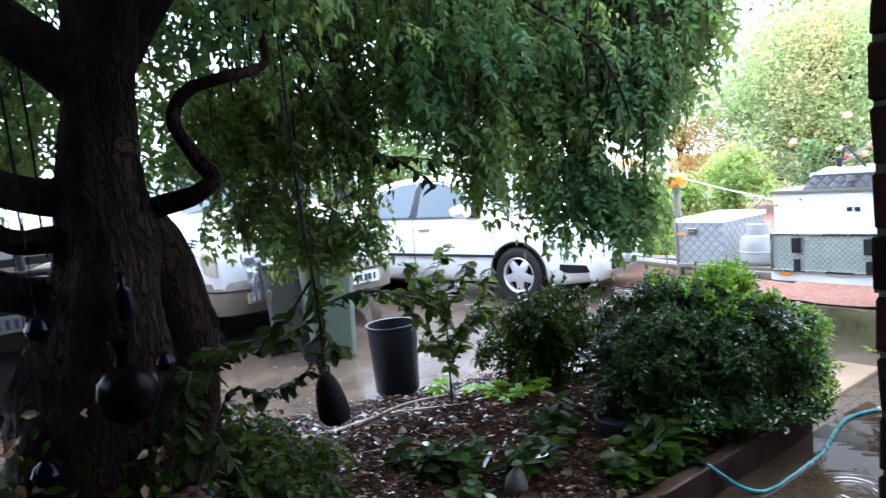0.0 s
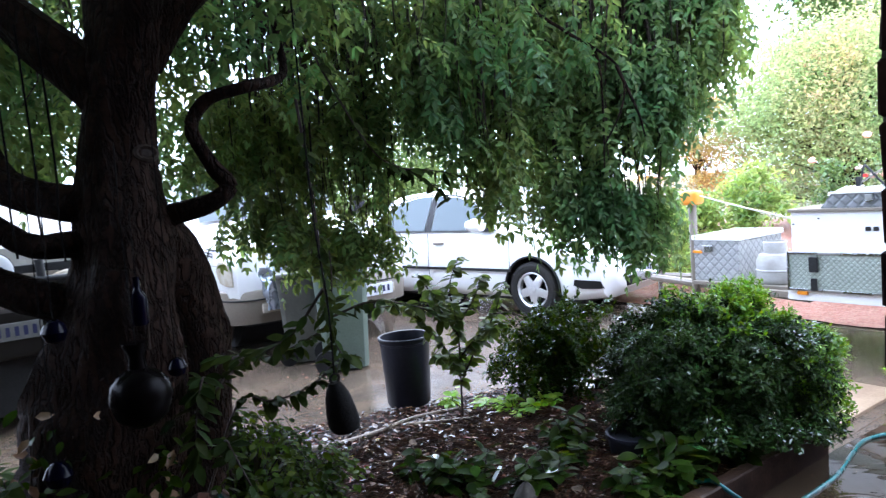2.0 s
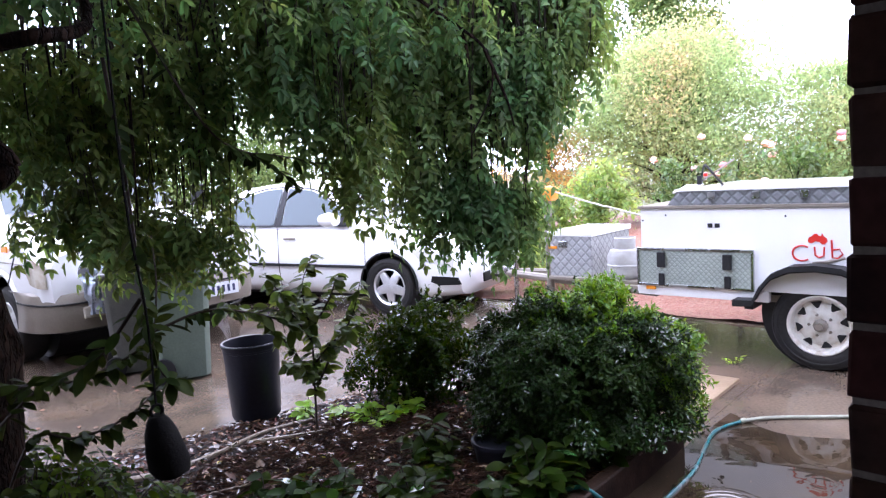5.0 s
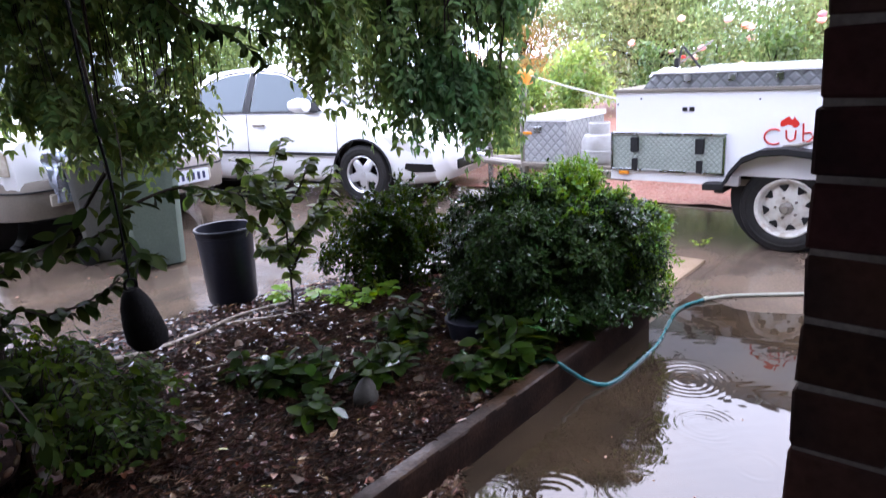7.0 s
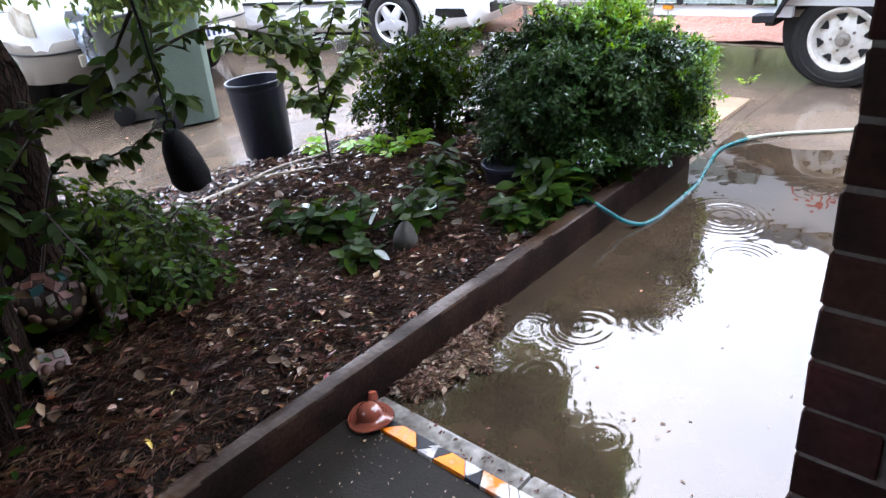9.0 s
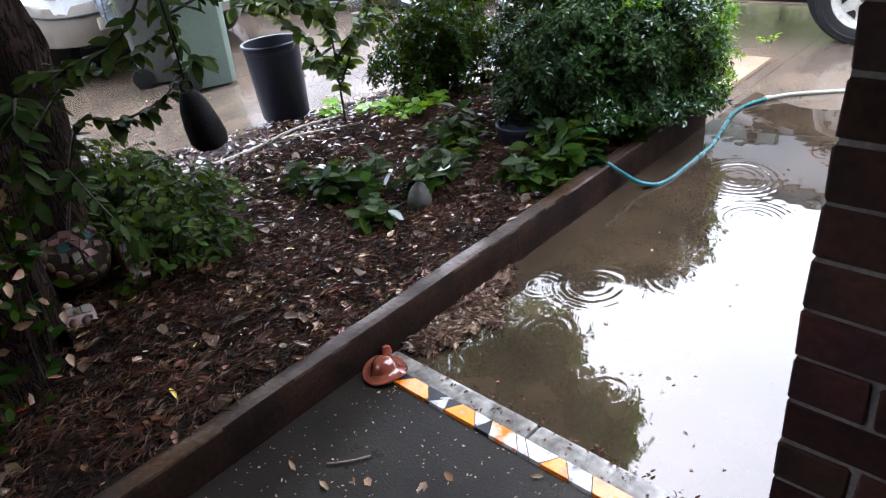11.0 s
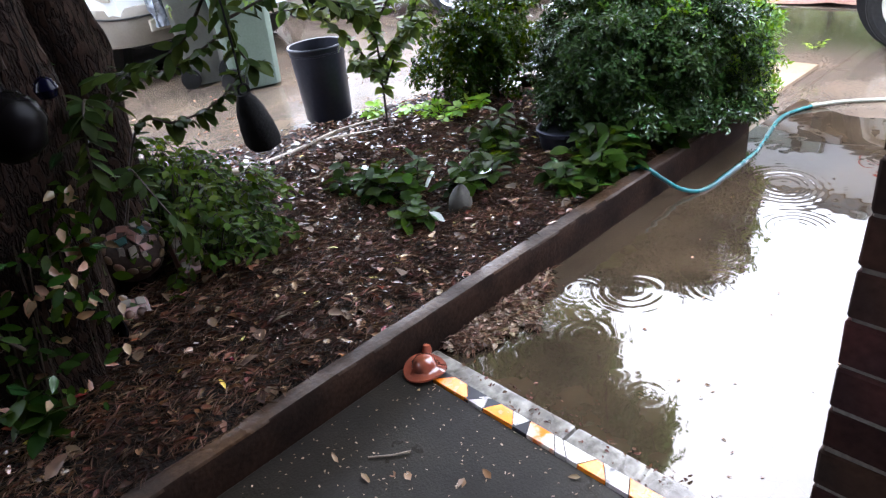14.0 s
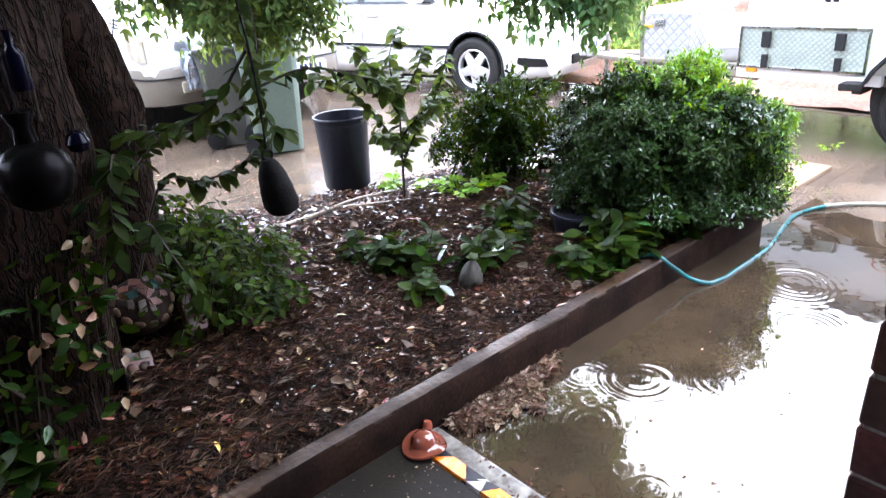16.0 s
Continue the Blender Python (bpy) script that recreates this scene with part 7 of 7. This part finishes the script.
# ---- bins, hose, garden ornaments ----
def build_bins():
    pot = empty("black_bin", pose(2.44, 3.92, 0.035), label="tall black plastic bin standing at the edge of the mulch", category="bin")
    part("shell", lathe([(0, 0.0), (0.141, 0.0), (0.147, 0.012), (0.169, 0.445), (0.178, 0.447), (0.18, 0.46), (0.176, 0.467), (0.164, 0.465), (0.161, 0.43), (0.142, 0.03), (0, 0.025)], 48), M_BIN, pot)
    part("rim_band", lathe([(0.164, 0.415), (0.171, 0.418), (0.171, 0.428), (0.164, 0.43)], 48), M_BIN, pot)
    bin_ = empty("wheelie_bin", pose(2.72, 5.33, 0, 0, 0, -25), label="dark green plastic wheelie bin on the wet driveway", category="wheelie bin")
    bm = bmesh.new()
    secs = [(0.02, 0.185, 0.2), (0.1, 0.19, 0.21), (0.5, 0.21, 0.24), (0.92, 0.235, 0.28), (0.94, 0.245, 0.29), (0.98, 0.245, 0.29)]
    rings = []
    for z, a, b in secs:
        ring = []
        for k in range(28):
            t = 2 * math.pi * k / 28
            c, s = math.cos(t), math.sin(t)
            q = (abs(c) ** 6 + abs(s) ** 6) ** (-1 / 6)
            ring.append(bm.verts.new((a * q * c, b * q * s, z)))
        rings.append(ring)
    for p, q in zip(rings, rings[1:]):
        for k in range(28):
            j = (k + 1) % 28
            bm.faces.new((p[k], p[j], q[j], q[k]))
    bm.faces.new(rings[0][::-1])
    bm.faces.new(rings[-1])
    part("body", bm, M_GREENBIN, bin_)
    part("lid", box((0, 0.0, 1.01), (0.51, 0.6, 0.06), 0.025, seg=3), M_GREENBIN, bin_)
    part("handle", tube([(-0.28, -0.18, 0.98), (-0.28, 0.18, 0.98)], 0.016, 10), M_GREENBIN, bin_)
    part("axle", tube([(-0.17, -0.23, 0.1), (-0.17, 0.23, 0.1)], 0.012, 8), M_BLACK, bin_)
    for s in (-1, 1):
        part("bin_wheel", lathe([(0, -0.025), (0.06, -0.025), (0.1, -0.02), (0.1, 0.02), (0.06, 0.025), (0, 0.025)], 26, m=pose(-0.17, s * 0.23, 0.1, 90, 0, 0)), M_BLACK, bin_)
    # Added grey copy stands in for the green bin's shaded, dirty left face.
    old = copy_thing(bin_, pose(2.58, 5.88, 0, 0, 0, -25) @ Matrix.Scale(0.8, 4))
    tagged(old, "grey bin copy standing in for the green one's shaded, dirty left side")
    for o in old.children:
        if o.name.startswith(("body", "lid")):
            o.data = o.data.copy()
            o.data.materials[0] = M_GREYBIN


def build_hose():
    hose = empty("garden_hose", pose(2.65, 1.5, 0.01), label="teal garden hose joined to a faded one in the puddle", category="hose")
    o = Vector((2.65, 1.5, 0.01))
    a = smooth_path([(2.385, 1.705, 0.162), (2.43, 1.635, 0.18), (2.485, 1.572, 0.12), (2.545, 1.525, 0.062), (2.61, 1.475, 0.034), (2.7, 1.455, 0.03), (2.79, 1.455, 0.03), (2.96, 1.455, 0.03), (3.15, 1.465, 0.03), (3.4, 1.515, 0.028), (3.61, 1.552, 0.024), (3.75, 1.54, 0.018), (3.88, 1.495, 0.014)], 8)
    part("teal_length", tube([v - o for v in a], 0.0098, 12), M_TEAL, hose)
    b = smooth_path([(3.88, 1.495, 0.016), (4.0, 1.4, 0.014), (4.13, 1.226, 0.012), (4.32, 0.92, 0.012), (4.5, 0.5, 0.012), (4.5, -0.4, 0.012), (4.3, -1.4, 0.012)], 8)
    part("faded_length", tube([v - o for v in b], 0.010, 12), M_OLDHOSE, hose)
    part("joiner", tube([(3.868 - o.x, 1.5 - o.y, 0.006), (3.9 - o.x, 1.486 - o.y, 0.006)], 0.0135, 12), M_OLDHOSE, hose)


def build_ornaments():
    # hanging pod on its cord
    px_, py_, pz_ = 0.86, 1.8, 0.918
    pod = empty("hanging_pod", pose(px_, py_, pz_) @ Matrix.Diagonal((1.0, 1.0, 0.88, 1)), label="dark woven pod hanging from a cord in the tree", category="hanging ornament")
    bm = lathe([(0, 0.02), (0.016, 0.018), (0.026, 0.0), (0.036, -0.03), (0.044, -0.08), (0.046, -0.12), (0.04, -0.145), (0.018, -0.152), (0, -0.15)], 26)
    for v in bm.verts:
        v.co *= 1 + 0.02 * math.sin(v.co.z * 500) + 0.05 * noise.noise(v.co * 30)
    bmesh.ops.transform(bm, matrix=pose(0, 0, 0, 0, -8, 0), verts=bm.verts)
    part("pod", bm, M_POD, pod)
    part("ring", tube([(0.014 * math.cos(a), 0, 0.03 + 0.016 * math.sin(a)) for a in np.linspace(0, 2 * math.pi, 16)], 0.004, 6), M_POD, pod)
    part("cord", tube(smooth_path([(0, 0, 0.045), (0.0, 0.0, 0.3), (-0.01, 0.02, 0.6), (0.0, 0.05, 1.4)], 5), 0.003, 6), M_POD, pod)
    # dark glass bottle ball hung on the trunk
    ball = empty("glass_ball", pose(0.345, 1.8, 1.02), label="dark glass ball with a necked top hung on the trunk", category="glass ornament")
    part("globe", lathe([(0, -0.075), (0.03, -0.07), (0.058, -0.048), (0.075, 0.0), (0.066, 0.036), (0.045, 0.058), (0.022, 0.07), (0.018, 0.1), (0.03, 0.125), (0.03, 0.132), (0, 0.134)], 32), M_DARKGLASS, ball)
    part("cord", tube([(0, 0, 0.13), (0.01, 0.05, 0.45), (0.03, 0.12, 0.62)], 0.0018, 6), M_POD, ball)
    bottle = empty("blue_bottle", pose(0.385, 1.9, 1.235) @ Matrix.Scale(0.65, 4), label="cobalt blue glass bottle hung by the trunk", category="bottle")
    part("glass", lathe([(0, -0.09), (0.03, -0.088), (0.034, -0.07), (0.034, 0.02), (0.014, 0.05), (0.012, 0.09), (0.016, 0.1), (0, 0.1)], 22), M_BLUEGLASS, bottle)
    part("cord", tube([(0, 0, 0.1), (0.02, 0.08, 0.35)], 0.0018, 6), M_POD, bottle)
    for x, y, z, r, h in ((0.195, 1.93, 1.19, 0.03, 0.4), (0.46, 1.9, 1.05, 0.026, 0.9), (0.165, 1.93, 0.84, 0.034, 0.75)):
        b = empty("small_glass_ball", pose(x, y, z), label="small dark blue glass ball on a cord", category="glass ornament", group="glass balls in the tree")
        part("globe", lathe([(0, -r), (r * 0.7, -r * 0.7), (r, 0), (r * 0.7, r * 0.7), (r * 0.25, r * 1.0), (0, r * 1.05)], 22), M_BLUEGLASS, b)
        part("cord", tube([(0, 0, r), (0.01, 0.03, h)], 0.0015, 6), M_POD, b)
    # straps and cord ends on the tree
    for k, (x, z0, z1) in enumerate(((0.15, 1.6, 1.37), (0.208, 1.6, 1.42), (0.254, 1.6, 1.35))):
        q = smooth_path([(x, 2.06, z0 + 0.35), (x + 0.004, 2.05, z0), (x - 0.003, 2.05, (z0 + z1) / 2), (x, 2.05, z1)], 5)
        tagged(part("twine", tube(q, 0.003, 6), M_POD), "thin dark twine hanging from a limb", "twine", group="twine in the tree")
    tagged(part("cord_end", tube(smooth_path([(0.42, 1.965, 1.3), (0.416, 1.96, 1.2), (0.41, 1.955, 1.1)], 5), [0.003] * 10 + [0.005], 6), M_SCAR), "frayed pale cord end hanging on the trunk", "cord")
    tagged(part("porch_twig", tube(smooth_path([(0.735, 1.395, 0.049), (0.78, 1.35, 0.05), (0.822, 1.322, 0.049)], 5), 0.0025, 6), M_DEADWOOD), "short dry twig lying on the porch floor", "twig")
    # mosaic turtle by the trunk
    tur = empty("mosaic_turtle", pose(0.632, 2.44, 0.385, 48, 0, 8), label="cement garden turtle set with pebbles and broken tiles", category="garden ornament")
    prof = [(0, 0.085), (0.04, 0.08), (0.075, 0.06), (0.1, 0.025), (0.106, 0.0), (0.1, -0.03), (0, -0.04)]
    part("shell", lathe(prof, 30), M_CEMENT, tur)
    rnd = random.Random(8)

    def dome(x, y):
        """Height and slope of the shell."""
        d = math.hypot(x, y)
        z = np.interp(d, [p[0] for p in prof[:5]], [p[1] for p in prof[:5]])
        z2 = np.interp(d + 0.004, [p[0] for p in prof[:5]], [p[1] for p in prof[:5]])
        return float(z), math.degrees(math.atan2(z - z2, 0.004))

    for n, r, s0 in ((14, 0.092, 0.0155),):
        for k in range(n):
            a = 2 * math.pi * k / n + 0.1
            z, tilt = dome(r * math.cos(a), r * math.sin(a))
            bm = bmesh.new()
            bmesh.ops.create_icosphere(bm, subdivisions=2, radius=s0 * rnd.uniform(0.9, 1.2))
            bmesh.ops.scale(bm, vec=(0.8, 1.15, 0.5), verts=bm.verts)
            bmesh.ops.transform(bm, matrix=pose(r * math.cos(a), r * math.sin(a), z + 0.002, 0, 0, math.degrees(a)) @ pose(0, 0, 0, 0, tilt, 0), verts=bm.verts)
            part("pebble", bm, M_PEBBLE, tur)
    for mx, my, ms, mt, mat in ((0.0, 0.01, 0.045, 20, M_RUST), (0.038, 0.02, 0.032, 50, M_TILE_G), (-0.04, 0.012, 0.036, 10, M_TILE_G), (0.012, -0.036, 0.036, 70, M_RUST), (-0.028, -0.036, 0.034, 30, M_SHARD), (0.05, -0.018, 0.03, 15, M_RUST),
                                (-0.01, 0.05, 0.034, 40, M_RUST), (0.03, 0.054, 0.028, 12, M_SHARD), (-0.055, -0.015, 0.026, 60, M_SHARD), (-0.048, 0.045, 0.026, 25, M_RUST), (0.024, 0.0, 0.016, 35, M_SHARD), (0.0, -0.06, 0.026, 5, M_SHARD)):
        z, tilt = dome(mx, my)
        bm = box((0, 0, 0), (ms, ms * 0.72, 0.007), 0.0015, seg=1)
        for v in bm.verts:
            v.co.x += v.co.y * rnd.choice((-0.5, 0.2, 0.5))
        bmesh.ops.transform(bm, matrix=pose(mx, my, z + 0.003, 0, 0, math.degrees(math.atan2(my, mx))) @ pose(0, 0, 0, 0, tilt, mt), verts=bm.verts)
        part("tile_piece", bm, mat, tur)
    for lx, ly, turn in ((-0.135, -0.18, -16), (0.125, -0.11, 76), (-0.15, 0.05, 110)):
        leg = part("flipper", box((lx, ly, 0.02), (0.14, 0.075, 0.05), 0.02, m=Matrix.Rotation(radians(turn), 4, "Z")), M_RUST, tur)
        d = Vector((math.cos(radians(turn)), math.sin(radians(turn)), 0))
        sd = Vector((-d.y, d.x, 0))
        for k in range(3):
            c = Vector((lx, ly, 0.046)) + d * (0.042 * (k - 1)) + sd * 0.019
            part("tile_square", box(tuple(c), (0.029, 0.026, 0.008), 0.002, m=Matrix.Rotation(radians(turn), 4, "Z"), seg=1), M_SHARD, leg)
            bm = bmesh.new()
            bmesh.ops.create_icosphere(bm, subdivisions=2, radius=0.017)
            bmesh.ops.scale(bm, vec=(1, 1, 0.6), verts=bm.verts)
            bmesh.ops.translate(bm, vec=Vector((lx, ly, 0.044)) + d * (0.036 * (k - 1)) - sd * 0.018, verts=bm.verts)
            part("pebble", bm, M_PEBBLE, leg)
    # tipped pot in the mulch
    jx, jy = 0.4, 2.2
    jar = empty("tipped_pot", pose(jx, jy, bed_z(jx, jy) + 0.03, 70, 0, 35), label="small dark glazed pot lying tipped in the mulch", category="pot")
    part("pot", lathe([(0, -0.06), (0.04, -0.06), (0.06, -0.03), (0.065, 0.01), (0.05, 0.05), (0.052, 0.065), (0.045, 0.066), (0.042, 0.05), (0.055, 0.01), (0.03, -0.045), (0, -0.045)], 30), M_DARKGLASS, jar)
    # terracotta hat on the tile edge
    hat = empty("terracotta_hat", pose(1.07, 1.533, 0.052, 0, 0, 30), label="small glossy terracotta hat ornament on the porch edge", category="garden ornament")
    bm = lathe([(0, 0.05), (0.016, 0.049), (0.028, 0.043), (0.036, 0.03), (0.04, 0.016), (0.05, 0.01), (0.066, 0.008), (0.068, 0.004), (0.064, 0.0), (0.03, 0.0), (0, 0.0)], 40)
    for v in bm.verts:
        r = math.hypot(v.co.x, v.co.y)
        if r > 0.04:
            v.co.z += 0.006 * math.sin(2 * math.atan2(v.co.y, v.co.x))
    part("crown", bm, M_TERRA, hat)
    part("knob", lathe([(0, 0.03), (0.012, 0.027), (0.017, 0.012), (0.015, 0.0), (0, 0.0)], 18, m=pose(0.07, 0.014, 0.006, 0, 14, 0)), M_TERRA, hat)
    # grey stone bird, black pot, pale plant tag, sticks
    sx, sy = 1.8, 2.08
    bm = bmesh.new()
    bmesh.ops.create_icosphere(bm, subdivisions=3, radius=0.05)
    for v in bm.verts:
        k = 1 - 5.0 * max(-0.02, v.co.z)
        v.co = Vector((v.co.x * 1.0 * k + 0.25 * v.co.z, v.co.y * 0.9 * k, v.co.z * 1.3)) * (1 + 0.2 * noise.noise(v.co * 20))
    bmesh.ops.translate(bm, vec=(sx, sy, bed_z(sx, sy) + 0.045), verts=bm.verts)
    tagged(part("grey_stone", bm, M_STONE), "upright rounded grey stone in the mulch", "stone")
    kx, ky = 2.56, 2.13
    kp = empty("black_pot", pose(kx, ky, bed_z(kx, ky) - 0.05), label="low black plastic plant pot among the seedlings", category="pot")
    part("wall", lathe([(0, -0.02), (0.1, -0.02), (0.122, 0.13), (0.132, 0.132), (0.132, 0.15), (0.12, 0.15), (0.114, 0.12), (0, 0.112)], 30), M_BIN, kp)
    tx, ty = 1.86, 2.33
    tagged(part("plant_tag", box((tx, ty, bed_z(tx, ty) + 0.05), (0.09, 0.018, 0.003), 0.001, m=pose(0, 0, 0, 0, -25, 20), seg=1), M_PLATE), "blank pale plant tag leaning in the mulch", "plant tag")
    for pts, r, lab in (([(1.36, 3.42), (1.53, 3.3), (1.82, 3.34), (2.14, 3.43), (2.46, 3.39)], 0.016, "long pale fallen stick on the mulch"), ([(2.0, 3.33), (2.16, 3.2), (2.33, 3.08)], 0.014, "short dark fallen branch on the mulch"), ([(1.2, 2.9), (1.5, 2.95), (1.75, 2.85)], 0.007, "thin fallen twig on the mulch")):
        q = smooth_path([(x, y, bed_z(x, y) + r * 1.1) for x, y in pts], 5)
        tagged(part("stick", tube(q, [r * (1 - 0.4 * i / len(q)) for i in range(len(q))], 8, rough=0.15), M_DEADWOOD), lab, "stick")
    tagged(rosette(4.58, 1.76, 0.07, 0.05, 46, M_LIME, "weed_tuft", "small green weed tuft at the slab corner", "weed", length=(0.02, 0.045), width=(0.005, 0.008), seed=91), category="weed")


build_bins()
build_hose()
build_ornaments()
build_pillar()
